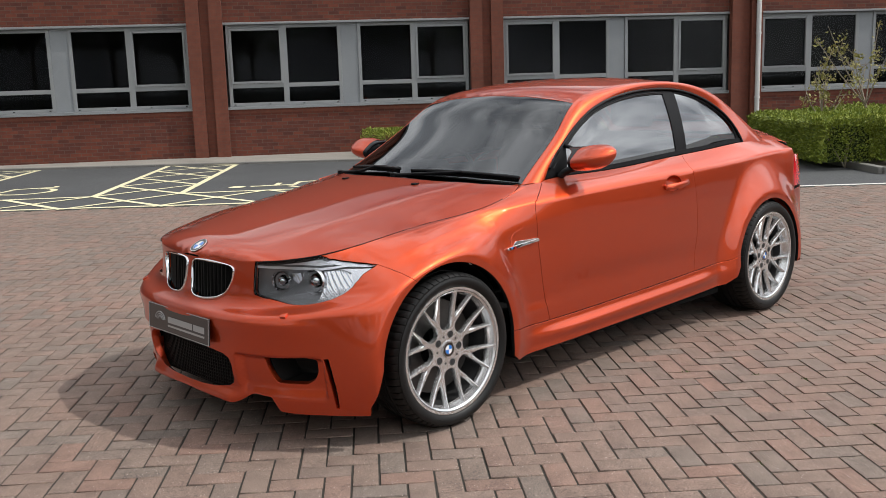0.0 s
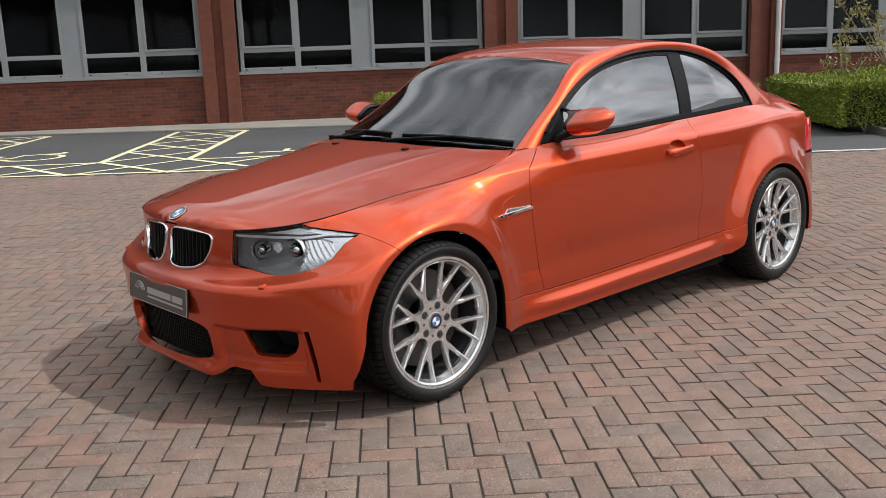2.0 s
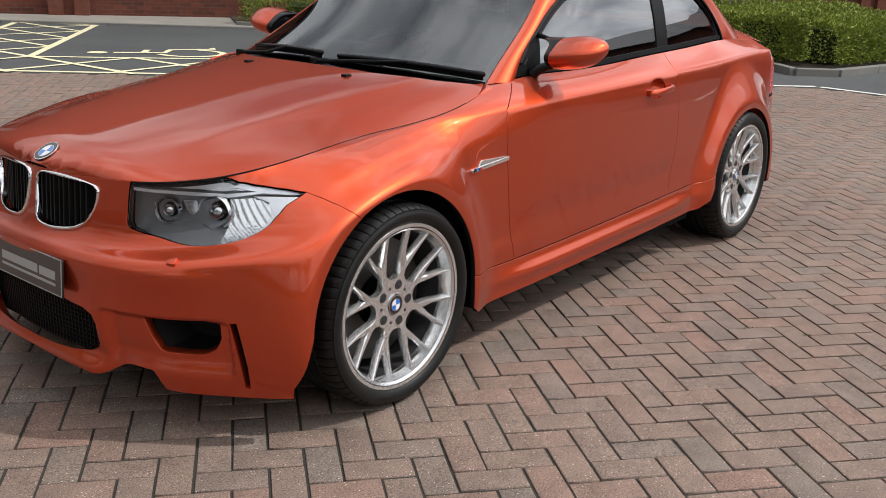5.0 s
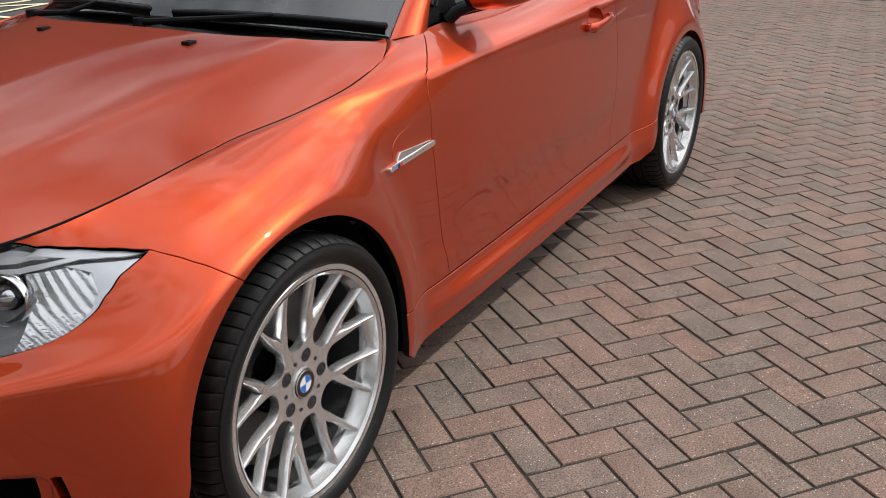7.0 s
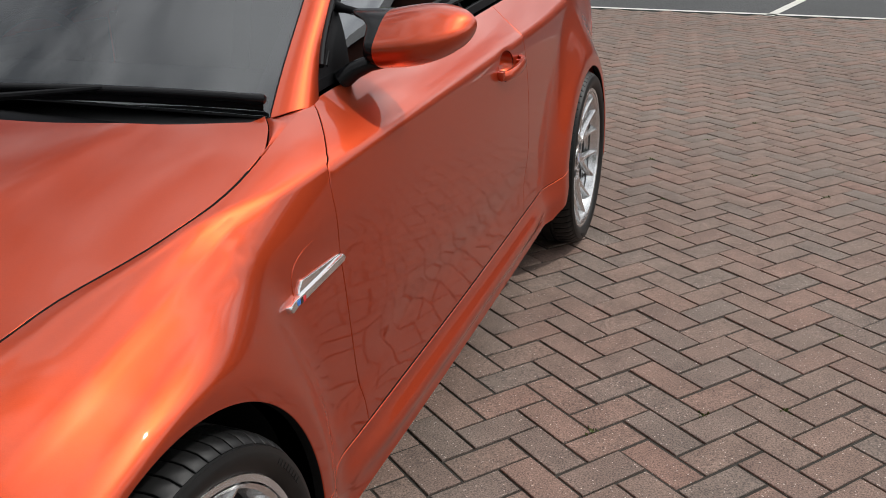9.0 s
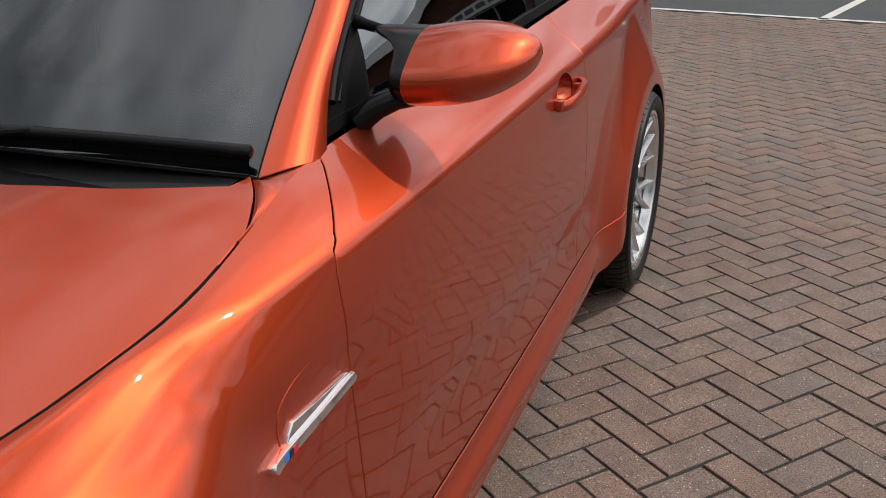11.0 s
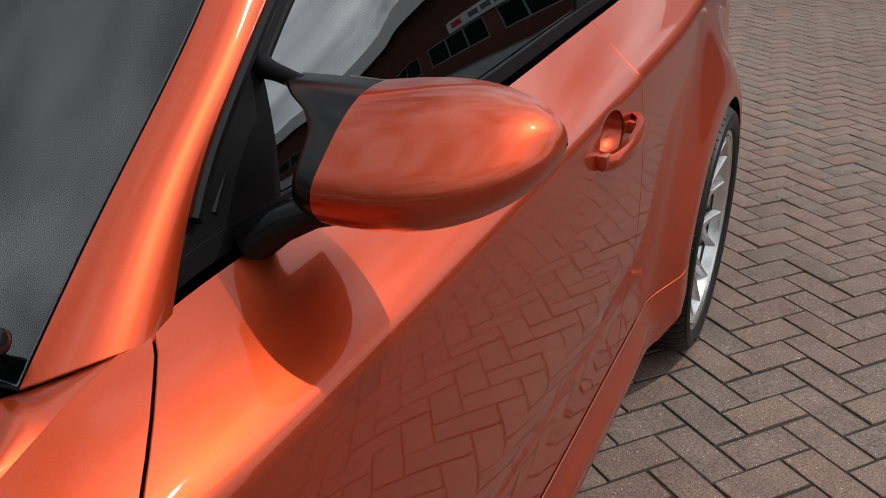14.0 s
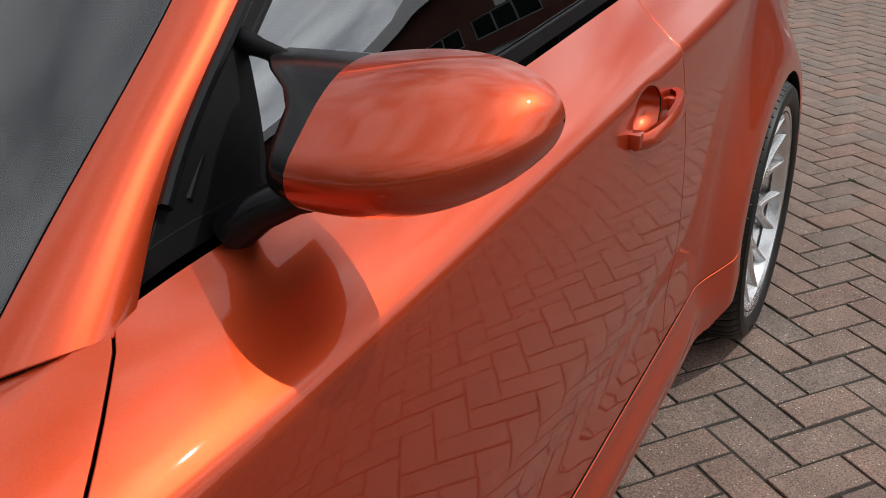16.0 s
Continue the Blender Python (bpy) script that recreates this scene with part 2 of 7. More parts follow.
BRICK = brickwork("red_brick", (0.150, 0.038, 0.020), (0.080, 0.022, 0.015), (0.105, 0.058, 0.042))
BRICK_PLAIN = brickwork("smooth_orange_brick", (0.155, 0.046, 0.026), (0.14, 0.041, 0.024), (0.13, 0.050, 0.033))
FRAME_WHITE = speckled("window_aluminium", (0.215, 0.225, 0.23), (0.27, 0.28, 0.285), 0.45, 50, 2, 0.05, 0.001)
FRAME_PANEL = speckled("grey_infill_panel", (0.20, 0.214, 0.227), (0.25, 0.264, 0.277), 0.5, 50, 2, 0.05, 0.001)
PIPE = speckled("white_downpipe", (0.55, 0.55, 0.54), (0.68, 0.68, 0.66), 0.4, 30, 2, 0.05, 0.001)
ROOM = speckled("dim_office", (0.20, 0.20, 0.205), (0.30, 0.30, 0.30), 0.9, 10, 1, 0.1, 0.002)
BARK = speckled("pale_bark", (0.20, 0.16, 0.12), (0.36, 0.31, 0.25), 0.9, 60, 8, 0.6, 0.004)


def leaf_material(name, a, b_, c_):
    m, n, l, b = material(name, a, 0.5)
    r = n.new("ShaderNodeNewGeometry").outputs["Random Per Island"]
    l.new(ramp(n, l, r, (0.0, a), (0.5, b_), (1.0, c_)), b.inputs["Base Color"])
    b.inputs["Subsurface Weight"].default_value = 0.0
    b.inputs["Transmission Weight"].default_value = 0.0
    return m


HEDGE_LEAF = leaf_material("hedge_leaf", (0.10, 0.15, 0.014), (0.20, 0.25, 0.022), (0.31, 0.35, 0.05))
TREE_LEAF = leaf_material("tree_leaf", (0.035, 0.065, 0.012), (0.055, 0.095, 0.018), (0.08, 0.12, 0.03))
MOSS = leaf_material("moss", (0.05, 0.075, 0.015), (0.09, 0.12, 0.025), (0.12, 0.14, 0.04))
YOUNG_LEAF = leaf_material("young_leaf", (0.20, 0.20, 0.05), (0.32, 0.30, 0.09), (0.27, 0.22, 0.07))
SLATE = speckled("grey_roofing", (0.06, 0.062, 0.068), (0.11, 0.112, 0.118), 0.7, 40, 1, 0.2, 0.004)
SIGN_WHITE, *_ = material("sign_white", (0.72, 0.72, 0.71), 0.4)
SIGN_RED, *_ = material("sign_red", (0.45, 0.03, 0.03), 0.4)
SIGN_GREY, *_ = material("sign_lettering", (0.10, 0.10, 0.10), 0.4)


# ---------------------------------------------------------------- mesh helpers
def mesh_of(name, verts, faces, mat, smooth=False):
    me = bpy.data.meshes.new(name)
    me.from_pydata([tuple(p) for p in verts], [], [tuple(f) for f in faces])
    me.materials.append(mat)
    if smooth:
        me.polygons.foreach_set("use_smooth", [True] * len(me.polygons))
    me.update()
    return me


def link(name, me, parent=None, label=""):
    ob = new(name, me)
    if parent is not None:
        ob.parent = parent
    if label:
        tagged(ob, label)
    return ob


def part(name, bm, mat, parent=None, label="", smooth=False):
    """Links a bmesh as one mesh object under a thing or part."""
    me = bpy.data.meshes.new(name)
    bm.to_mesh(me)
    bm.free()
    me.materials.append(mat)
    if smooth:
        me.polygons.foreach_set("use_smooth", [True] * len(me.polygons))
        me.set_sharp_from_angle(angle=radians(38))
    return link(name, me, parent, label)


def box(bm, lo, hi, m=None, bevel=0.0):
    r = bmesh.ops.create_cube(bm, size=1.0)
    size = Vector(hi) - Vector(lo)
    mid = (Vector(hi) + Vector(lo)) / 2
    bmesh.ops.transform(bm, matrix=Matrix.LocRotScale(mid, None, size), verts=r["verts"])
    vs = r["verts"]
    if bevel:
        es = list({e for v_ in vs for e in v_.link_edges})
        out = bmesh.ops.bevel(bm, geom=es, offset=bevel, segments=2, affect="EDGES", profile=0.6)
        vs = list({v_ for f in out["faces"] for v_ in f.verts} | {v_ for v_ in vs if v_.is_valid})
    if m is not None:
        bmesh.ops.transform(bm, matrix=m, verts=vs)
    return vs


def tube(bm, pts, radius, sides=8, caps=True):
    """A round bar along a line of points; radius: a number or one for each point."""
    pts = [Vector(p) for p in pts]
    rad = radius if isinstance(radius, (list, tuple)) else [radius] * len(pts)
    rings, side = [], None
    for i, p in enumerate(pts):
        d = (pts[min(i + 1, len(pts) - 1)] - pts[max(i - 1, 0)]).normalized()
        if side is None:
            side = d.orthogonal().normalized()
        side = (side - d * side.dot(d)).normalized()
        up = d.cross(side)
        rings.append([bm.verts.new(p + (side * math.cos(a) + up * math.sin(a)) * rad[i]) for a in [2 * math.pi * k / sides for k in range(sides)]])
    for a, b_ in zip(rings, rings[1:]):
        for k in range(sides):
            bm.faces.new((a[k], a[(k + 1) % sides], b_[(k + 1) % sides], b_[k]))
    if caps:
        bm.faces.new(rings[0][::-1])
        bm.faces.new(rings[-1])


def lathe(bm, profile, steps=48, axis="y", closed=False):
    """Turns a profile of (radius, height) round an axis."""
    rings = []
    for i in range(steps):
        a = 2 * math.pi * i / steps
        rings.append([bm.verts.new((r * math.cos(a), h, r * math.sin(a)) if axis == "y" else (r * math.cos(a), r * math.sin(a), h)) for r, h in profile])
    m = len(profile)
    for i in range(steps):
        p, q = rings[i], rings[(i + 1) % steps]
        for k in range(m if closed else m - 1):
            bm.faces.new((p[k], q[k], q[(k + 1) % m], p[(k + 1) % m]))
    bmesh.ops.recalc_face_normals(bm, faces=bm.faces)


def spline(xs, ys, slope=None):
    """Cubic through the knots, as a function of arrays; slope: the one at its start, else the ends are free."""
    xs, ys = np.array(xs, float), np.array(ys, float)
    n_ = len(xs)
    h = np.diff(xs)
    a, r = np.eye(n_), np.zeros((n_,) + ys.shape[1:])
    for i in range(1, n_ - 1):
        a[i, i - 1], a[i, i], a[i, i + 1] = h[i - 1], 2 * (h[i - 1] + h[i]), h[i]
        r[i] = 6 * ((ys[i + 1] - ys[i]) / h[i] - (ys[i] - ys[i - 1]) / h[i - 1])
    if slope is not None:
        a[0, 0], a[0, 1] = 2 * h[0], h[0]
        r[0] = 6 * ((ys[1] - ys[0]) / h[0] - slope)
    m = np.linalg.solve(a, r)

    def f(x):
        x = np.asarray(x, float)
        i = np.clip(np.searchsorted(xs, x) - 1, 0, n_ - 2)
        t = x - xs[i]
        if ys.ndim > 1:
            t, hh = t[..., None], h[i][..., None]
        else:
            hh = h[i]
        return ys[i] + t * ((ys[i + 1] - ys[i]) / hh - hh * (2 * m[i] + m[i + 1]) / 6) + t * t * m[i] / 2 + t ** 3 * (m[i + 1] - m[i]) / (6 * hh)
    return f


def curve3(points):
    """A smooth line through points, by 0..1 along its length."""
    p = np.array(points, float)
    d = np.concatenate(([0], np.cumsum(np.linalg.norm(np.diff(p, axis=0), axis=1))))
    return spline(d / d[-1], p)


def smoothstep(x, a, b_):
    t = np.clip((x - a) / (b_ - a), 0, 1)
    return t * t * (3 - 2 * t)

# ---------------------------------------------------------------- the site
WALL_AT, WALL_TURN = Vector((7.526, 14.944, 0.0)), -35.5
ALONG = Vector((math.cos(radians(WALL_TURN)), math.sin(radians(WALL_TURN)), 0))
INTO = Vector((-ALONG.y, ALONG.x, 0))
FACADE = Matrix.Translation(WALL_AT) @ Matrix.Rotation(radians(WALL_TURN), 4, "Z")
EDGE_P, EDGE_Q = Vector((1.455, 8.965)), Vector((9.83, 1.02))  # line between paving and parking
SIDE_Q = Vector((9.42, -2.53))


def flat(name, pts, z, mat, label, thick=0.05):
    bm = bmesh.new()
    top = [bm.verts.new((x, y, z)) for x, y in pts]
    low = [bm.verts.new((x, y, z - thick)) for x, y in pts]
    bm.faces.new(top)
    for i in range(len(pts)):
        j = (i + 1) % len(pts)
        bm.faces.new((top[i], low[i], low[j], top[j]))
    bmesh.ops.recalc_face_normals(bm, faces=bm.faces)
    bm.faces.ensure_lookup_table()
    if bm.faces[0].normal.z < 0:
        bmesh.ops.reverse_faces(bm, faces=bm.faces)
    ob = part(name, bm, mat)
    return tagged(ob, label, "ground", kind="structure")


flat("ground", [(-900, -900), (900, -900), (900, 900), (-900, 900)], -0.0058, SAND, "dark jointing sand and earth under and round the paving")

edge_dir = (EDGE_Q - EDGE_P).normalized()
far_left = EDGE_P - edge_dir * 30
side_dir = (SIDE_Q - EDGE_Q).normalized()
far_right = EDGE_Q + side_dir * 30
flat("asphalt_road", [tuple(far_left), tuple(EDGE_P), tuple(EDGE_Q), tuple(far_right), (70, -30), (70, 60), (-30, 60)], -0.004, ASPHALT, "dark grey asphalt of the parking bays beyond the paving")


def stripe(name, a, b_, width, mat, label, z=0.0025):
    a, b_ = Vector(a[:2]), Vector(b_[:2])
    d = (b_ - a).normalized()
    s = Vector((-d.y, d.x)) * width / 2
    bm = bmesh.new()
    k = max(1, int((b_ - a).length / 0.5))
    rows = []
    for i in range(k + 1):
        p = a.lerp(b_, i / k)
        rows.append([bm.verts.new((*(p + s), z)), bm.verts.new((*(p - s), z))])
    for p, q in zip(rows, rows[1:]):
        bm.faces.new((p[0], p[1], q[1], q[0]))
    ob = part(name, bm, mat)
    return tagged(ob, label, "road marking", "painted lines of the car park", "structure")


YEL = "worn pale yellow painted line on dark asphalt"
mid_edge = EDGE_P.lerp(EDGE_Q, 0.55)
off = Vector((edge_dir.y, -edge_dir.x)) * -0.085
stripe("yellow_line", far_left + off, mid_edge + off, 0.10, YELLOW_LINE, YEL)
stripe("white_line", mid_edge + off, EDGE_Q + off, 0.10, WHITE_LINE, "white painted line along the edge of the asphalt")
stripe("white_line", EDGE_Q + Vector((0.06, 0)), EDGE_Q + side_dir * 22 + Vector((0.06, 0)), 0.10, WHITE_LINE, "white painted line along the edge of the asphalt")
for k in range(5):
    a = Vector((9.50, -1.45)) + side_dir * 2.45 * k
    stripe("white_line", a, a + Vector((4.6, -1.05)), 0.10, WHITE_LINE, "white painted line dividing parking bays")

# disabled bays: hatched strips between the bays and before their fronts
H1, H2 = Vector((2.926, 9.541)), Vector((6.336, 13.826))
H3, H4 = Vector((3.88, 8.758)), Vector((7.172, 12.682))
bay = (H3 - H1).normalized()


def hatched_strip(a, a_end, b_, b_end):
    stripe("yellow_line", a, a_end, 0.105, YELLOW_LINE, YEL)
    stripe("yellow_line", b_, b_end, 0.105, YELLOW_LINE, YEL)
    stripe("yellow_line", a_end, b_end, 0.085, YELLOW_LINE, YEL)
    for f in (0.0, 0.25, 0.50, 0.74):
        stripe("yellow_line", a.lerp(a_end, f), b_.lerp(b_end, f + 0.25), 0.085, YELLOW_LINE, YEL, 0.0035)
        stripe("yellow_line", b_.lerp(b_end, f), a.lerp(a_end, f + 0.26), 0.085, YELLOW_LINE, YEL, 0.0045)


def to_edge(p, d):
    """Where a line from p along d meets the edge of the paving."""
    n = Vector((edge_dir.y, -edge_dir.x))
    return p + d * ((EDGE_P - p).dot(n) / d.dot(n))


hatched_strip(H1, H2, H3, H4)
H5 = H1 - bay * 2.55
hatched_strip(H5 - bay * 1.24, H5 - bay * 1.24 + (H2 - H1), H5, H5 + (H2 - H1))
stripe("yellow_line", H5 - bay * 5, H1, 0.095, YELLOW_LINE, YEL, 0.0035)
stripe("yellow_line", H3, H3 + bay * 6.5, 0.095, YELLOW_LINE, YEL, 0.0035)
for k in range(-4, 4):
    p = H1 + bay * 1.24 * k
    stripe("yellow_line", p, to_edge(p, Vector((0.03, -1.0))), 0.090, YELLOW_LINE, YEL, 0.0045)
    stripe("yellow_line", p, to_edge(p, Vector((-0.97, -0.17))), 0.085, YELLOW_LINE, YEL, 0.0055)


def wheelchair_mark(at, turn):
    """The bay's symbol: head, back, seat and wheel, laid on the asphalt."""
    bm = bmesh.new()

    def band(pts, w):
        pts = [Vector(p) for p in pts]
        rows = []
        for i, p in enumerate(pts):
            d = (pts[min(i + 1, len(pts) - 1)] - pts[max(i - 1, 0)]).normalized()
            s = Vector((-d.y, d.x)) * w / 2
            rows.append([bm.verts.new((*(p + s), 0)), bm.verts.new((*(p - s), 0))])
        for p, q in zip(rows, rows[1:]):
            bm.faces.new((p[0], p[1], q[1], q[0]))
    band([(0.42 * math.cos(a), 0.42 * math.sin(a)) for a in np.linspace(1.9, 6.1, 24)], 0.10)
    band([(-0.02, 1.0), (0.02, 0.35), (0.42, 0.30), (0.58, -0.28), (0.75, -0.24)], 0.11)
    band([(0.02, 0.62), (0.38, 0.60)], 0.09)
    c = [bm.verts.new((-0.04 + 0.13 * math.cos(a), 1.2 + 0.13 * math.sin(a), 0)) for a in np.linspace(0, 2 * math.pi, 16, endpoint=False)]
    bm.faces.new(c)
    ob = part("bay_symbol", bm, YELLOW_LINE)
    ob.matrix_world = pose(at[0], at[1], 0.004, 0, 0, turn)
    tagged(ob, "worn yellow painted wheelchair symbol on the asphalt", "road marking", "painted lines of the car park", "structure")


wheelchair_mark((2.59, 11.25), 51)
wheelchair_mark((5.77, 8.04), 51)

# kerb and footway before the facade
K1, K2 = Vector((3.886, 16.242)), Vector((8.673, 11.312))
kd = (K2 - K1).normalized()
KA, KB = K1 - kd * 5, K2 + kd * 0.9
wall_a, wall_b = WALL_AT.xy + ALONG.xy * -8.6, WALL_AT.xy + ALONG.xy * 3.6
flat("pavement", [tuple(KA), tuple(KB), tuple(wall_b + INTO.xy * 0.4), tuple(wall_a + INTO.xy * 0.4)], 0.034, CONCRETE, "pale concrete footway along the brick building", 0.12)


def kerb_run(a, b_, count, parent, high=0.095):
    d = (b_ - a) / count
    for i in range(count):
        p, q = a + d * i, a + d * (i + 1)
        mid = (p + q) / 2
        bm = bmesh.new()
        box(bm, (-d.length / 2 + 0.004, -0.065, -0.06), (d.length / 2 - 0.004, 0.065, high), None, 0.012)
        ob = part("kerb_stone", bm, KERB_STONE, parent)
        ob.matrix_local = pose(mid.x, mid.y, 0, 0, 0, math.degrees(math.atan2(d.y, d.x)))


kerb = tagged(new("kerb"), "row of grey concrete kerb stones edging the footway", "kerb", kind="structure")
kerb_run(KA, KB, 14, kerb, 0.040)

# the planted bed with its kerb
BED = [Vector(p) for p in ((10.3, 12.9), (9.25, 11.4), (11.3, 7.6), (13.5, 4.35), (10.95, 1.72), (11.35, 1.28), (13.5, 0.9), (24.0, -0.4), (27.0, 1.2))]
flat("planting_bed", [tuple(p) for p in BED], 0.06, SOIL, "dark soil of the planted bed before the building", 0.12)
bed_kerb = tagged(new("kerb"), "grey concrete kerb stones round the hedge bed", "kerb", kind="structure")
for a, b_ in zip(BED[1:7], BED[2:8]):
    kerb_run(a, b_, max(1, round((b_ - a).length / 0.9)), bed_kerb)


def leaf_cloud(rng, count, sample, size, spread=0.5, aspect=0.55):
    """Many small folded leaves; sample gives a place and an outward way."""
    verts, faces = [], []
    for i in range(count):
        p, out = sample(rng)
        d = (out + Vector(rng.normal(0, spread, 3))).normalized()
        side = d.cross(Vector(rng.normal(0, 1, 3))).normalized()
        up = side.cross(d)
        s = size * rng.uniform(0.6, 1.35)
        k = len(verts)
        verts += [p, p + d * s * 0.5 + side * s * aspect * 0.5 + up * s * 0.08, p + d * s, p + d * s * 0.5 - side * s * aspect * 0.5 + up * s * 0.08]
        faces += [(k, k + 1, k + 2), (k, k + 2, k + 3)]
    return verts, faces


def hedge(name, a, b_, depth, height, count, seed, label):
    """A loose clipped run of shrubs from a to b_, with an uneven crown."""
    rng = np.random.default_rng(seed)
    a, b_ = Vector((*a, 0)), Vector((*b_, 0))
    d = (b_ - a).normalized()
    s = Vector((-d.y, d.x, 0))
    long = (b_ - a).length
    root = tagged(new(name), label, "hedge")
    root.location = (a + b_) / 2 + Vector((0, 0, 0.06))
    o = root.location

    def lump(t, w):
        return 0.16 * noise.noise(Vector((t * 1.1 + seed * 7, w * 1.4, 0.3))) + 0.08 * noise.noise(Vector((t * 3.3, w * 3.3, seed)))

    def sample(r):
        t, w = r.uniform(-0.02, 1.02) * long, 0
        q = r.uniform()
        if q < 0.10:
            # ends of the run
            w, z = r.uniform(-0.5, 0.5) * depth, r.uniform(0.08, 0.97) * height
            e = 1 if r.uniform() < 0.5 else -1
            t = (long if e > 0 else 0.0) - e * abs(r.normal(0, 0.06)) + lump(w * 2, z) * 0.6
            out = d * e + Vector((0, 0, 0.35))
        elif q < 0.58:
            w = r.uniform(-0.5, 0.5) * depth
            z = height * (1 - 0.16 * (2 * w / depth) ** 4) + lump(t, w) * height - abs(r.normal(0, 0.05))
            out = Vector((0, 0, 1.0)) + s * (w / depth)
        else:
            sd = -1 if r.uniform() < 0.7 else 1
            z = r.uniform(0.08, 0.95) * height
            w = sd * depth * 0.5 * (1 + lump(t, z) * 0.8) - sd * abs(r.normal(0, 0.05))
            out = s * sd + Vector((0, 0, 0.35))
        p = a + d * t + s * w + Vector((0, 0, 0.06 + z))
        return p - o, out
    verts, faces = leaf_cloud(rng, int(count * 2.6), sample, 0.044)
    tagged(link("foliage", mesh_of("foliage", verts, faces, HEDGE_LEAF), root), kind="stuff")
    bm = bmesh.new()
    for i in range(int(long / 0.35)):
        p = a + d * (i + 0.5) * 0.35 + s * rng.uniform(-0.25, 0.25) * depth - o + Vector((0, 0, 0.02))
        for k in range(3):
            tip = p + Vector((rng.normal(0, 0.16), rng.normal(0, 0.16), height * rng.uniform(0.6, 0.85)))
            tube(bm, [p, (p + tip) / 2 + Vector((rng.normal(0, 0.03), rng.normal(0, 0.03), 0)), tip], [0.012, 0.009, 0.004], 5)
    tagged(part("stem", bm, BARK, root), kind="stuff")
    # added solid core, coloured dark in place of the shade among the leaves
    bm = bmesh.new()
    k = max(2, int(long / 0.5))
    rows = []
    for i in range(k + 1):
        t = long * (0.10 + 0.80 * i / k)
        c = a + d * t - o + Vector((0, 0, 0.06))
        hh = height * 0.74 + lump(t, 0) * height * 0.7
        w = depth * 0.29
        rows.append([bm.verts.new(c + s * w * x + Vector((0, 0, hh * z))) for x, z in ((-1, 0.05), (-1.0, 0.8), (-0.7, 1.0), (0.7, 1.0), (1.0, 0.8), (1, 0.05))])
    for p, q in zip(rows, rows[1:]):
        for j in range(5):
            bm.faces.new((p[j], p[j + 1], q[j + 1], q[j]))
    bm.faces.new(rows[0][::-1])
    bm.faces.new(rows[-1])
    part("shrub_core", bm, HEDGE_SHADE, root)
    return root


GREEN = "bright green leafy hedge with loose clipped top in a kerbed bed"
hedge("hedge", (13.8, 4.75), (11.35, 2.25), 1.05, 0.68, 14000, 3, GREEN)
hedge("hedge", (11.9, 1.95), (15.5, 1.35), 1.1, 0.62, 9000, 4, GREEN)
hedge("hedge", (14.7, 4.2), (12.4, 2.5), 1.6, 0.72, 12000, 5, GREEN)
hedge("hedge", (15.9, 4.1), (14.2, 1.9), 1.7, 0.74, 5000, 6, GREEN)
hedge("hedge", (9.95, 11.7), (13.7, 5.6), 1.2, 0.52, 7000, 7, GREEN)


def sapling(at, height, lean, seed, label):
    rng = np.random.default_rng(seed)
    root = tagged(new("young_tree"), label, "tree")
    root.location = (at[0], at[1], 0.06)
    bm = bmesh.new()
    top = Vector((lean[0], lean[1], height))
    fork = top * 0.36 + Vector((0.02, 0.01, 0))
    tube(bm, [(0, 0, -0.05), fork * 0.5 + Vector((0.015, 0, 0)), fork], [0.030, 0.026, 0.022], 8)
    part("trunk", bm, BARK, root)
    bm = bmesh.new()
    twigs = []
    for k in range(7):
        a = 2 * math.pi * k / 7 + rng.uniform(-0.4, 0.4)
        e = top * rng.uniform(0.62, 1.0) + Vector((math.cos(a), math.sin(a), 0)) * height * rng.uniform(0.16, 0.34)
        m = fork.lerp(e, 0.5) + Vector((rng.normal(0, 0.04), rng.normal(0, 0.04), -0.06))
        tube(bm, [fork, m, e], [0.014, 0.009, 0.004], 6)
        twigs.append((fork, m, e))
        for j in range(3):
            p = m.lerp(e, rng.uniform(0.0, 0.9))
            q = p + Vector(rng.normal(0, 0.16, 3)) + Vector((0, 0, 0.05))
            tube(bm, [p, p.lerp(q, 0.5) + Vector((0, 0, 0.02)), q], [0.006, 0.004, 0.002], 5)
            twigs.append((p, p.lerp(q, 0.5), q))
    tagged(part("branch", bm, BARK, root), kind="stuff")

    def sample(r):
        f, m, e = twigs[int(r.integers(len(twigs)))]
        t = r.uniform(0.35, 1.0)
        p = m.lerp(e, (t - 0.35) / 0.65)
        return p + Vector(r.normal(0, 0.035, 3)), Vector(r.normal(0, 0.6, 3)) + Vector((0, 0, 0.4))
    verts, faces = leaf_cloud(rng, 420, sample, 0.062, 0.6)
    tagged(link("crown", mesh_of("crown", verts, faces, YOUNG_LEAF), root), kind="stuff")


sapling((13.75, 3.9), 1.52, (0.0, 0.05), 21, "slender young tree with sparse pale green leaves behind the hedge")
sapling((14.28, 3.14), 2.2, (-0.30, 0.55), 22, "slim young tree with reddish forked stem and sparse yellow leaves")

# ---------------------------------------------------------------- the office building
building = tagged(new("office_building"), "long red-brick office building with grey-framed ribbon windows", "building")
building.matrix_world = FACADE
SILL, HEAD, TOP = 1.08, 2.83, 7.2
PERIOD = 6.07
U0 = 0.82  # left jamb of the first full window
LEFT, RIGHT = -4, 4


def slab(name, lo, hi, mat, parent, label="", bevel=0.0):
    bm = bmesh.new()
    box(bm, lo, hi, None, bevel)
    return part(name, bm, mat, parent, label)


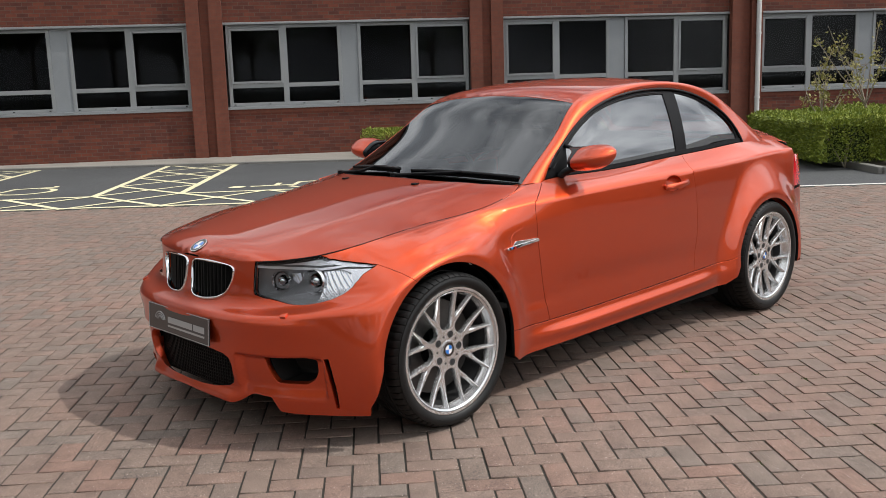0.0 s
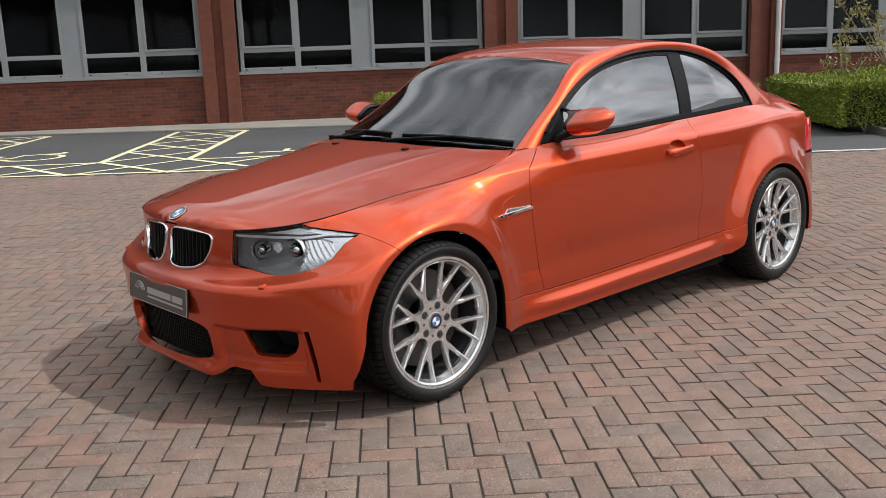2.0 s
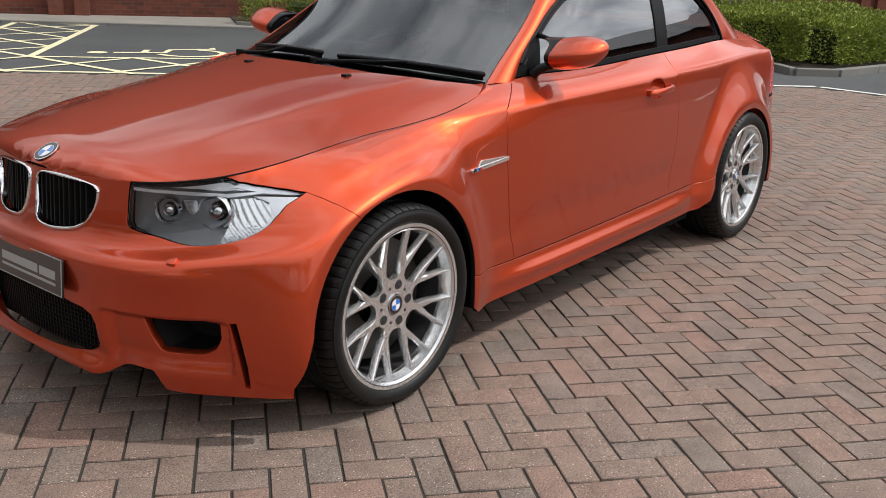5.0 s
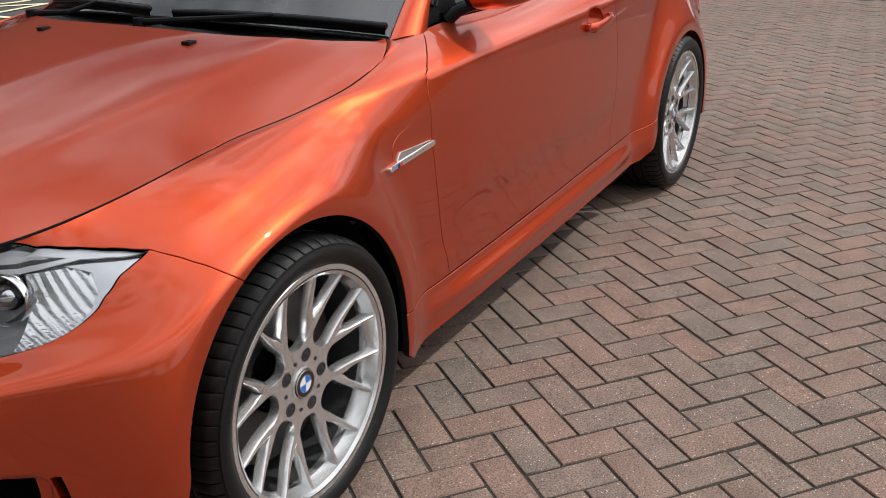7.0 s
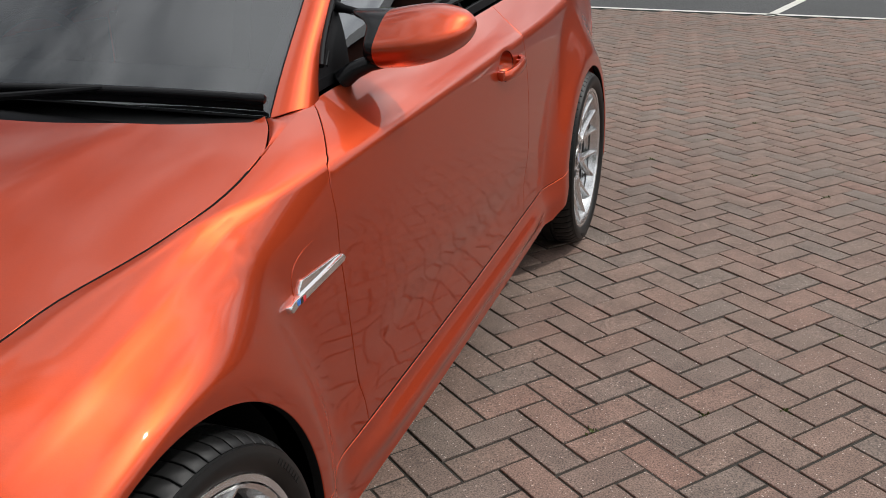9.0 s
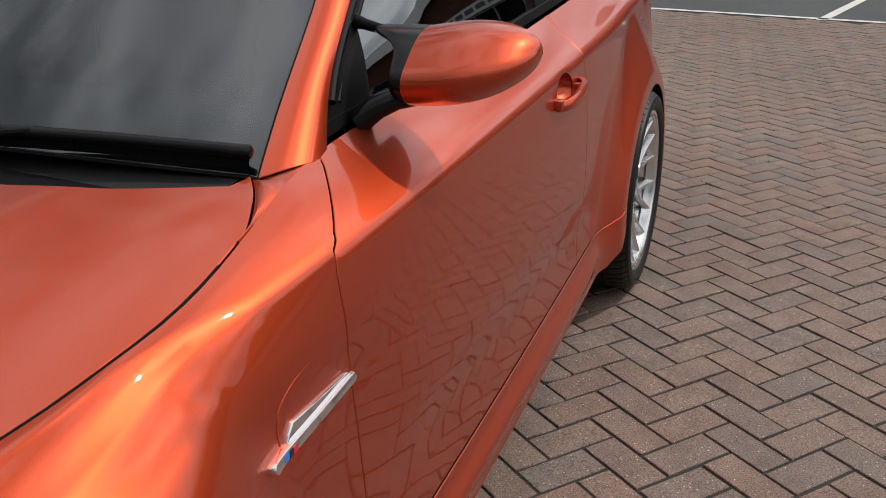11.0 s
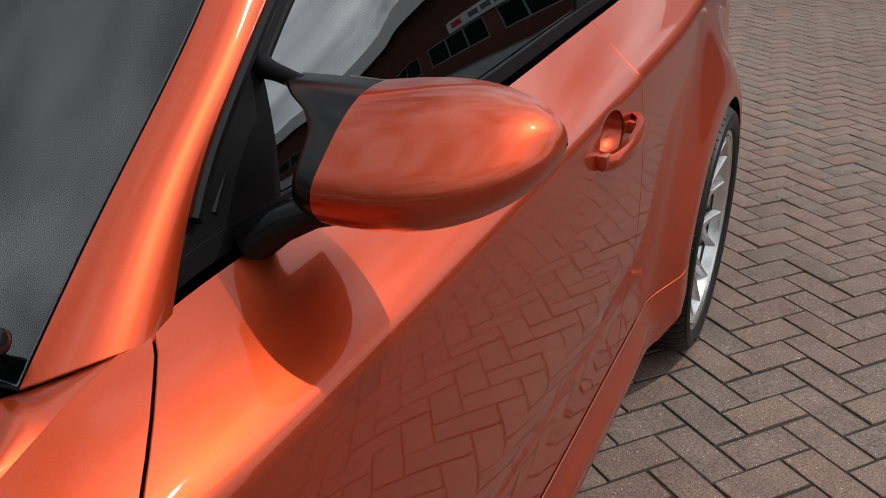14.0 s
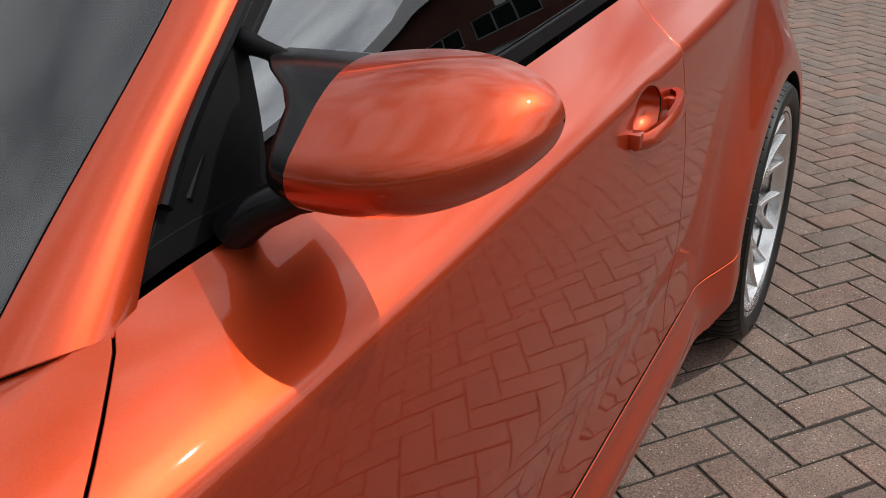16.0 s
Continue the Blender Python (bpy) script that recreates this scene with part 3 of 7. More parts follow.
def facade_mesh(bm_boxes, name, mat, parent, label=""):
    """Boxes whose texture runs along the wall: the mesh lies in x, y as seen from the front."""
    bm = bmesh.new()
    for (x0, y0, z0), (x1, y1, z1) in bm_boxes:
        box(bm, (x0, z0, -y1), (x1, z1, -y0))
    ob = part(name, bm, mat, parent, label)
    ob.matrix_local = Matrix.Rotation(radians(90), 4, "X")
    return ob


x_lo, x_hi = U0 + LEFT * PERIOD - 0.8, U0 + RIGHT * PERIOD
facade_mesh([((x_lo, 0.0, 0.0), (x_hi, 0.3, SILL - 0.02))], "wall", BRICK, building, "red multi-tone brick wall below the windows")
facade_mesh([((x_lo, 0.0, HEAD + 0.03), (x_hi, 0.3, TOP))], "wall", BRICK, building, "red multi-tone brick wall above the windows")
facade_mesh([((x_lo, -0.012, SILL - 0.135), (x_hi, -0.001, SILL - 0.03))], "brick_band", BRICK_PLAIN, building, "smooth orange soldier course under the sills")
slab("roof", (x_lo - 0.3, -0.35, TOP), (x_hi + 0.3, 9.0, TOP + 0.25), SLATE, building, "grey flat roof edge")
slab("back_wall", (x_lo, 8.6, 0), (x_hi, 8.9, TOP), BRICK_PLAIN, building)
for xe in (x_lo, x_hi):
    slab("end_wall", (xe - 0.15, 0.31, 0), (xe + 0.15, 8.59, TOP), BRICK_PLAIN, building)
slab("room_floor", (x_lo + 0.2, 0.32, 0.05), (x_hi - 0.2, 8.5, 0.12), ROOM, building)
slab("room_ceiling", (x_lo + 0.2, 0.32, 3.0), (x_hi - 0.2, 8.5, 3.1), ROOM, building)
slab("partition", (x_lo + 0.2, 4.2, 0.13), (x_hi - 0.2, 4.3, 2.98), ROOM, building)


def pier(x0):
    """Two stepped brick ribs with a recess between."""
    bits = [((x0, -0.16, 0.0), (x0 + 0.27, -0.002, TOP - 0.05)), ((x0 + 0.47, -0.16, 0.0), (x0 + 0.74, -0.002, TOP - 0.05)), ((x0 + 0.271, -0.05, 0.0), (x0 + 0.469, -0.003, TOP - 0.05))]
    facade_mesh(bits, "brick_pier", BRICK_PLAIN, building, "projecting pier of smooth orange-red brick")


def office_window(x0, width):
    """A ribbon of four lights in pairs, each with a low light under it, and an infill panel between."""
    win = new("window")
    win.parent = building
    y0, y1 = 0.06, 0.13
    pair = (width - 0.36) / 2
    bm = bmesh.new()
    z_mid = SILL + 0.45
    fw = 0.075
    for s in range(2):
        a = x0 + s * (pair + 0.36)
        for z0, z1 in ((SILL + 0.02, SILL + 0.02 + fw), (HEAD - fw, HEAD), (z_mid - 0.04, z_mid + 0.05)):
            box(bm, (a, y0, z0), (a + pair, y1, z1), None, 0.008)
        for xm, wd in ((a, 0.075), (a + pair / 2 - 0.06, 0.12), (a + pair - 0.075, 0.075)):
            box(bm, (xm, y0 - 0.006, SILL + 0.02), (xm + wd, y1 - 0.004, HEAD), None, 0.008)
        # opening light with its own thicker sash
        o = a + (0.06 if s == 0 else pair / 2 + 0.05)
        w2 = pair / 2 - 0.11
        for lo, hi in (((o, 0, 0), (o + 0.05, 0, 1)), ((o + w2 - 0.05, 0, 0), (o + w2, 0, 1))):
            box(bm, (lo[0], y0 - 0.02, z_mid + 0.052), (hi[0], y1 - 0.01, HEAD - fw - 0.002), None, 0.006)
        box(bm, (o + 0.052, y0 - 0.02, z_mid + 0.052), (o + w2 - 0.052, y1 - 0.01, z_mid + 0.1), None, 0.006)
        box(bm, (o + 0.052, y0 - 0.02, HEAD - fw - 0.052), (o + w2 - 0.052, y1 - 0.01, HEAD - fw - 0.002), None, 0.006)
    part("frame", bm, FRAME_WHITE, win, "pale grey aluminium window frame")
    slab("infill_panel", (x0 + pair + 0.003, y0 + 0.012, SILL + 0.02), (x0 + pair + 0.357, y1, HEAD), FRAME_PANEL, win, "plain grey infill panel")
    slab("sill", (x0 - 0.06, -0.05, SILL - 0.045), (x0 + width + 0.06, 0.14, SILL + 0.018), FRAME_WHITE, win, "pale grey metal sill", 0.006)
    slab("head_trim", (x0 - 0.06, -0.03, HEAD + 0.002), (x0 + width + 0.06, 0.12, HEAD + 0.05), FRAME_WHITE, win, "pale grey head trim", 0.006)
    for s in range(2):
        a = x0 + s * (pair + 0.36)
        for h in range(2):
            p0, p1 = a + h * pair / 2 + 0.06, a + (h + 1) * pair / 2 - 0.06
            for z0, z1 in ((SILL + 0.09, z_mid - 0.035), (z_mid + 0.045, HEAD - 0.07)):
                ob = slab("pane", (p0, y0 + 0.03, z0), (p1, y0 + 0.036, z1), PANE, win)
                ob.visible_shadow = False
        for h in range(4):
            bm = bmesh.new()
            box(bm, (a + 0.12 + h * (pair - 0.24) / 3 - 0.02, y0 - 0.012, SILL + 0.05), (a + 0.12 + h * (pair - 0.24) / 3 + 0.02, y0 + 0.002, SILL + 0.065))
            part("drain_slot", bm, GLOSS_BLACK, win)


for k in range(LEFT, RIGHT):
    office_window(U0 + k * PERIOD, 5.27)
    pier(U0 + k * PERIOD - 0.78)

# downpipe beside the pier
pipe = tagged(new("downpipe"), "white plastic rainwater downpipe on the brick pier", "pipe")
pipe.matrix_world = FACADE
bm = bmesh.new()
tube(bm, [(12.79, -0.22, 0.06), (12.79, -0.22, 3.9), (12.79, -0.22, 6.9)], 0.055, 14)
part("pipe", bm, PIPE, pipe)
for z in (0.9, 2.35, 3.8, 5.4):
    bm = bmesh.new()
    lathe(bm, [(0.056, 0), (0.064, 0.003), (0.064, 0.05), (0.056, 0.053)], 18, "z")
    bmesh.ops.translate(bm, verts=bm.verts, vec=(12.79, -0.22, z))
    box(bm, (12.75, -0.17, z + 0.01), (12.83, -0.155, z + 0.045))
    part("bracket", bm, PIPE, pipe)

# the neighbour across the yard, which the car's windows mirror
other = tagged(new("shop_building"), "low brick building across the yard with a white sign board", "building")
other.matrix_world = pose(28.0, -26.0, 0, 0, 0, -90)
facade_mesh([((-22, 0, 0), (22, 0.3, 1.0)), ((-22, 0, 2.5), (22, 0.3, 5.6))], "wall", BRICK, other, "red brick wall")
bm = bmesh.new()
for a, b_ in (((-22.6, -0.8, 5.6), (22.6, 4.5, 8.4)),):
    vs = [bm.verts.new(p) for p in ((a[0], a[1], a[2]), (b_[0], a[1], a[2]), (b_[0], b_[1], b_[2]), (a[0], b_[1], b_[2]), (a[0], 9.4, a[2]), (b_[0], 9.4, a[2]))]
    bm.faces.new((vs[0], vs[1], vs[2], vs[3]))
    bm.faces.new((vs[3], vs[2], vs[5], vs[4]))
    bm.faces.new((vs[0], vs[3], vs[4]))
    bm.faces.new((vs[1], vs[5], vs[2]))
    bm.faces.new((vs[0], vs[4], vs[5], vs[1]))
part("roof", bm, SLATE, other, "dark grey pitched roof")
slab("back_wall", (-22, 8.6, 0), (22, 8.9, 5.6), BRICK_PLAIN, other)
for xe in (-22, 22):
    slab("end_wall", (xe - 0.15, 0.31, 0), (xe + 0.15, 8.59, 5.6), BRICK_PLAIN, other)
for k in range(-5, 5):
    w = new("window")
    w.parent = other
    x = k * 4.3 + 0.3
    slab("frame", (x, 0.05, 1.0), (x + 3.6, 0.12, 1.1), FRAME_WHITE, w)
    slab("frame", (x, 0.05, 2.4), (x + 3.6, 0.12, 2.5), FRAME_WHITE, w)
    for h in range(4):
        slab("frame", (x + h * 1.17, 0.05, 1.1), (x + h * 1.17 + 0.09, 0.12, 2.4), FRAME_WHITE, w)
    slab("pane", (x + 0.05, 0.08, 1.1), (x + 3.55, 0.086, 2.4), PANE, w)
    slab("wall_pier", (x + 3.6, 0.0, 1.0), (x + 4.3, 0.3, 2.5), BRICK_PLAIN, other)
slab("room_wall", (-21.8, 3.5, 0), (21.8, 3.6, 5.5), ROOM, other)
sign = tagged(new("sign_board"), "long white sign board with dark lettering bars and a red emblem", "sign")
sign.matrix_world = other.matrix_world @ Matrix.Translation((-13.6, 0, -0.75))
slab("board", (-2.9, -0.10, 3.3), (2.9, -0.004, 4.05), SIGN_WHITE, sign)
slab("emblem", (2.0, -0.112, 3.5), (2.6, -0.101, 3.88), SIGN_RED, sign, "red emblem")
for k in range(6):
    slab("lettering_bar", (-2.6 + k * 0.72, -0.112, 3.52), (-2.05 + k * 0.72, -0.101, 3.86), SIGN_GREY, sign)


# trees beyond the yard's open side, which the nose and the screen mirror
def yard_tree(at, height, seed):
    rng = np.random.default_rng(seed)
    root = tagged(new("broadleaf_tree"), "full-leaved green tree beyond the open side of the yard", "tree", group="trees beyond the yard")
    root.location = (at[0], at[1], 0)
    bm = bmesh.new()
    fork = Vector((rng.normal(0, 0.1), rng.normal(0, 0.1), height * 0.32))
    tube(bm, [(0, 0, -0.1), fork * 0.5 + Vector((0.05, 0, 0)), fork], [0.22, 0.17, 0.14], 10)
    part("trunk", bm, BARK, root)
    clumps = []
    for k in range(9):
        a = 2 * math.pi * k / 9 + rng.uniform(-0.4, 0.4)
        e = Vector((math.cos(a) * height * rng.uniform(0.12, 0.36), math.sin(a) * height * rng.uniform(0.12, 0.36), height * rng.uniform(0.5, 0.95)))
        bm = bmesh.new()
        tube(bm, [fork, fork.lerp(e, 0.5) + Vector((0, 0, 0.2)), e], [0.09, 0.06, 0.02], 7)
        part("limb", bm, BARK, root)
        clumps += [(e, height * rng.uniform(0.10, 0.17)), (fork.lerp(e, 0.65), height * rng.uniform(0.09, 0.14))]

    def sample(r):
        c, rad = clumps[int(r.integers(len(clumps)))]
        d = Vector(r.normal(0, 1, 3)).normalized()
        return c + d * rad * r.uniform(0.6, 1.1), d
    verts, faces = leaf_cloud(rng, 3200, sample, 0.30)
    tagged(link("crown", mesh_of("crown", verts, faces, TREE_LEAF), root), kind="stuff")


for k, (x, y, h) in enumerate(((-15, -9, 9.0), (-18, -3.5, 10.5), (-16, 2.5, 8.5), (-19, 8.0, 11.0), (-15.5, 13.0, 9.5), (-13, 19.0, 10.0), (-20, 15.5, 12.0), (-24, -13, 12.0), (-29, -20, 13.5), (-21, -21, 11.0), (-30, -8, 13.0), (-26, -29, 12.5), (-16, -27, 11.0), (-34, -15, 14.0), (-11, -31, 11.5))):
    yard_tree((x, y), h, 40 + k)

# ---------------------------------------------------------------- the car
# x runs from the front axle to the tail, y to the car's right, z up; w is the distance from the centre line
from mathutils.geometry import delaunay_2d_cdt

car = tagged(new("coupe_car"), "metallic orange two-door coupe with silver alloy wheels parked on the paving", "car")
KX = [0.0, 0.35, 0.7, 1.2, 1.8, 2.3, 2.66, 3.0]
KF = [0.0, 0.25, 0.5, 0.75, 1.0]
SK = np.array([0.0, 0.17, 0.44, 0.78, 0.81, 1.0])
FRONT_LONG, REAR_LONG, REAR_AT = 1.3, 1.25, 3.0
SPAN = 0.92  # metres from sill to belt for one unit of s


class Level:
    """One line along the body: side (w, z), front end and tail."""

    def __init__(self, w, z, front, front_z, rear, rear_z):
        rise = 0.5 * (z[1] - z[0]) / KX[1] + 0.5 * (front_z[0] - front_z[1]) / (KF[1] * FRONT_LONG)
        self.w, self.z = spline(KX, w, 0.0), spline(KX, z, rise)
        self.front, self.rear = front, rear
        self.fz, self.rz = spline(KF, front_z, -rise * FRONT_LONG), spline(KF, rear_z)
        self.w0, self.w1 = w[0], w[-1]


LEVELS = [
    Level((.845, .848, .852, .855, .856, .855, .848, .832), (.16, .185, .195, .205, .22, .235, .24, .25), (.715, 2.6, 0.0), (.16, .150, .138, .165, .180), (.50, 2.6), (.25, .25, .26, .27, .27)),
    Level((.850, .845, .838, .841, .845, .848, .846, .834), (.34, .33, .315, .325, .345, .368, .38, .39), (.750, 2.68, 0.0), (.34, .335, .33, .33, .33), (.57, 2.6), (.39, .40, .40, .40, .40)),
    Level((.848, .842, .843, .852, .855, .848, .840, .828), (.58, .58, .58, .585, .60, .61, .61, .61), (.755, 2.68, 0.0), (.58, .555, .525, .512, .508), (.61, 2.5), (.61, .62, .62, .62, .62)),
    Level((.730, .776, .821, .835, .838, .831, .811, .786), (.798, .847, .876, .894, .908, .919, .933, .943), (.688, 2.5, 0.021), (.798, .70, .607, .588, .582), (.60, 2.5), (.947, .946, .942, .938, .936)),
    Level((.697, .755, .800, .816, .820, .810, .790, .763), (.817, .863, .895, .913, .927, .938, .952, .960), (.673, 2.7, 0.022), (.817, .742, .674, .645, .635), (.58, 2.5), (.958, .957, .952, .948, .946)),
    Level((.655, .728, .707, .716, .724, .718, .700, .668), (.826, .871, .941, .962, .986, 1.006, 1.018, 1.000), (.658, 3.2, 0.023), (.826, .776, .748, .736, .73), (.52, 2.9), (1.000, .994, .984, .977, .975)),
]


def arc_table(a, w, n_):
    th = np.linspace(0, math.pi / 2, 1500)
    x, y = -a * np.sin(th) ** (2 / n_), w * np.cos(th) ** (2 / n_)
    d = np.concatenate(([0], np.cumsum(np.hypot(np.diff(x), np.diff(y)))))
    return d / d[-1], th


ARC_F, ARC_T = arc_table(0.73, 0.86, 2.55)
ARR_F, ARR_T = arc_table(0.60, 0.85, 2.9)
WHEELS = ((0.0, 0.322, 0.374, 0.890, 0.25), (2.66, 0.325, 0.362, 0.904, 0.20))


def shell(q):
    """The outer skin at (u, v): u along the flank (wrapping round nose and tail), v up in metres; the front wing's crown is rounded off."""
    q = np.atleast_2d(np.asarray(q, float))
    P = raw_shell(q)
    s = q[:, 1] / SPAN
    k = smoothstep(P[:, 0], -0.50, -0.22) * (1 - smoothstep(P[:, 0], 0.22, 0.50)) * smoothstep(s, 0.60, 0.74) * (1 - smoothstep(s, 0.90, 0.995))
    m = (k > 1e-4) & (q[:, 0] > -FRONT_LONG) & (q[:, 0] < 0.6)
    if m.any():
        d = np.stack((np.zeros(m.sum()), 0.14 * SPAN * k[m]), -1)
        P[m] = 0.24 * P[m] + 0.22 * (raw_shell(q[m] + d * 0.5) + raw_shell(q[m] - d * 0.5)) + 0.16 * (raw_shell(q[m] + d) + raw_shell(q[m] - d))
    return P


def raw_shell(q):
    """The skin as its lines and flares give it."""
    q = np.atleast_2d(np.asarray(q, float))
    u, s = q[:, 0].copy(), np.clip(q[:, 1] / SPAN, -0.1, 1.1)
    over = u < -FRONT_LONG
    u[over] = -2 * FRONT_LONG - u[over]
    tail = u > REAR_AT + REAR_LONG
    u[tail] = 2 * (REAR_AT + REAR_LONG) - u[tail]
    flip = np.where(over | tail, -1.0, 1.0)
    pts = np.zeros((len(LEVELS), len(u), 3))
    uc = np.clip(u, 0, REAR_AT)
    f = np.clip(-u / FRONT_LONG, 0, 1)
    r = np.clip((u - REAR_AT) / REAR_LONG, 0, 1)
    th, tr = np.interp(f, ARC_F, ARC_T), np.interp(r, ARR_F, ARR_T)
    for i, lv in enumerate(LEVELS):
        a, n_, beak = lv.front
        x, w, z = uc.copy(), lv.w(uc), lv.z(uc)
        m = u < 0
        x[m] = -a * np.sin(th[m]) ** (2 / n_)
        w[m] = lv.w0 * np.cos(th[m]) ** (2 / n_)
        x[m] -= beak * np.exp(-(w[m] / 0.17) ** 2)
        z[m] = lv.fz(f[m])
        a, n_ = lv.rear
        m = u > REAR_AT
        x[m] = REAR_AT + a * np.sin(tr[m]) ** (2 / n_)
        w[m] = lv.w1 * np.cos(tr[m]) ** (2 / n_)
        z[m] = lv.rz(r[m])
        pts[i] = np.stack((x, w, z), -1)
    # cubic through the levels
    tan = np.zeros_like(pts)
    d = [(pts[i + 1] - pts[i]) / (SK[i + 1] - SK[i]) for i in range(5)]
    for i in range(1, 5):
        h0, h1 = SK[i] - SK[i - 1], SK[i + 1] - SK[i]
        w1, w2 = 2 * h1 + h0, h1 + 2 * h0
        ok = d[i - 1] * d[i] > 1e-12
        den = np.where(ok, w1 / np.where(ok, d[i - 1], 1) + w2 / np.where(ok, d[i], 1), 1)
        tan[i] = np.where(ok, (w1 + w2) / den, 0)
    tan[0], tan[5] = 1.4 * d[0] - 0.4 * tan[1], 1.4 * d[4] - 0.4 * tan[4]
    k = np.clip(np.searchsorted(SK, s) - 1, 0, 4)
    h = (SK[k + 1] - SK[k])[:, None]
    t = (s - SK[k])[:, None] / h
    j = np.arange(len(s))
    p0, p1, m0, m1 = pts[k, j], pts[k + 1, j], tan[k, j] * h, tan[k + 1, j] * h
    P = (2 * t ** 3 - 3 * t ** 2 + 1) * p0 + (t ** 3 - 2 * t ** 2 + t) * m0 + (3 * t ** 2 - 2 * t ** 3) * p1 + (t ** 3 - t ** 2) * m1
    # shallow hollow along the lower door
    P[:, 1] -= 0.009 * np.exp(-((P[:, 2] - 0.455) / 0.065) ** 2) * smoothstep(P[:, 0], 0.62, 0.95) * (1 - smoothstep(P[:, 0], 1.80, 2.15))
    # flared arches
    for cx, cz, rad, lip_w, wide in WHEELS:
        d = np.hypot(P[:, 0] - cx, P[:, 2] - cz)
        t = d - (rad + 0.036)
        wide = wide * (1 - (0.38 if cx < 1 else 0.28) * smoothstep((P[:, 0] - cx) / np.maximum(d, 0.01) * (1 if cx < 1 else -1), 0.35, 0.9))
        t = np.clip(0.5 * (t + np.sqrt(t * t + 0.014 ** 2)) / wide, 0, 1)
        power, lift = (2.2, 0.6) if cx < 1 else (1.75, 0.35)
        P[:, 1] += np.maximum(lip_w - P[:, 1], 0) * (1 - t) ** power * (1 + lift * t) * smoothstep(P[:, 1], 0.60, 0.80)
    # shallow recess between the front flare and the door, with a rounded foot
    d = np.hypot(P[:, 0], P[:, 2] - 0.322)
    P[:, 1] -= 0.0085 * smoothstep(d, 0.462, 0.515) * (1 - smoothstep(P[:, 0], 0.60, 0.86)) * smoothstep(P[:, 0], 0.30, 0.42) * smoothstep(P[:, 2], 0.365, 0.425) * (1 - smoothstep(P[:, 2], 0.70, 0.80))
    P[:, 1] *= flip
    return P * np.array([1, -1, 1])


TAB_U, TAB_V = np.meshgrid(np.linspace(-FRONT_LONG, REAR_AT + REAR_LONG, 700), np.linspace(0, SPAN, 150))
TAB_Q = np.stack((TAB_U.ravel(), TAB_V.ravel()), -1)
TAB_P = shell(TAB_Q)


def find(points, weights):
    """The (u, v) of the skin nearest to points (x, w, z), each axis weighted."""
    wt = np.array(weights, float)
    out = []
    for x, w, z in points:
        p = np.array((x, -w, z))
        k = np.argmin(((TAB_P - p) ** 2 * wt).sum(1))
        q = TAB_Q[k].copy()
        for _ in range(4):
            e = 1e-4
            P = shell([q, q + (e, 0), q + (0, e)])
            J = np.stack(((P[1] - P[0]) / e, (P[2] - P[0]) / e), 1) * np.sqrt(wt)[:, None]
            dq = np.linalg.lstsq(J, (p - P[0]) * np.sqrt(wt), rcond=None)[0]
            q = q + np.clip(dq, -0.01, 0.01)
        q[1] = min(max(q[1], 0.0), SPAN)
        out.append(q)
    return np.array(out)


SIDE, NOSE, FULL = (1, 0.004, 1), (0.004, 1, 1), (1, 1, 1)


def side(points):
    return find([(x, 0.84, z) for x, z in points], SIDE)


def nose(points):
    return find([(-0.7, w, z) for w, z in points], NOSE)


def smooth_line(pts, count):
    p = np.array(pts, float)
    d = np.concatenate(([0], np.cumsum(np.linalg.norm(np.diff(p, axis=0), axis=1))))
    return spline(d / d[-1], p)(np.linspace(0, 1, count))


def densify(loop, step):
    out = []
    loop = np.asarray(loop, float)
    for a, b_ in zip(loop, np.roll(loop, -1, 0)):
        k = max(1, int(np.ceil(np.linalg.norm(b_ - a) / step)))
        out += [a + (b_ - a) * i / k for i in range(k)]
    keep = [out[0]]
    for p in out[1:]:
        if np.linalg.norm(p - keep[-1]) > step * 0.15:
            keep.append(p)
    if np.linalg.norm(keep[-1] - keep[0]) < step * 0.15:
        keep.pop()
    return np.array(keep)


def inside(loops, pts):
    res = np.zeros(len(pts), bool)
    x, y = pts[:, 0], pts[:, 1]
    for lp in loops:
        for a, b_ in zip(lp, np.roll(lp, -1, 0)):
            c = (a[1] > y) != (b_[1] > y)
            with np.errstate(divide="ignore", invalid="ignore"):
                xi = (b_[0] - a[0]) * (y - a[1]) / (b_[1] - a[1]) + a[0]
            res ^= c & (x < xi)
    return res


def normals_of(fn, q, centre):
    e = 4e-4
    du, dv = fn(q + (e, 0)) - fn(q - (e, 0)), fn(q + (0, e)) - fn(q - (0, e))
    n_ = np.cross(du, dv)
    n_ /= np.maximum(np.linalg.norm(n_, axis=1), 1e-12)[:, None]
    if ((fn(q) - centre) * n_).sum() < 0:
        n_ = -n_
    return n_


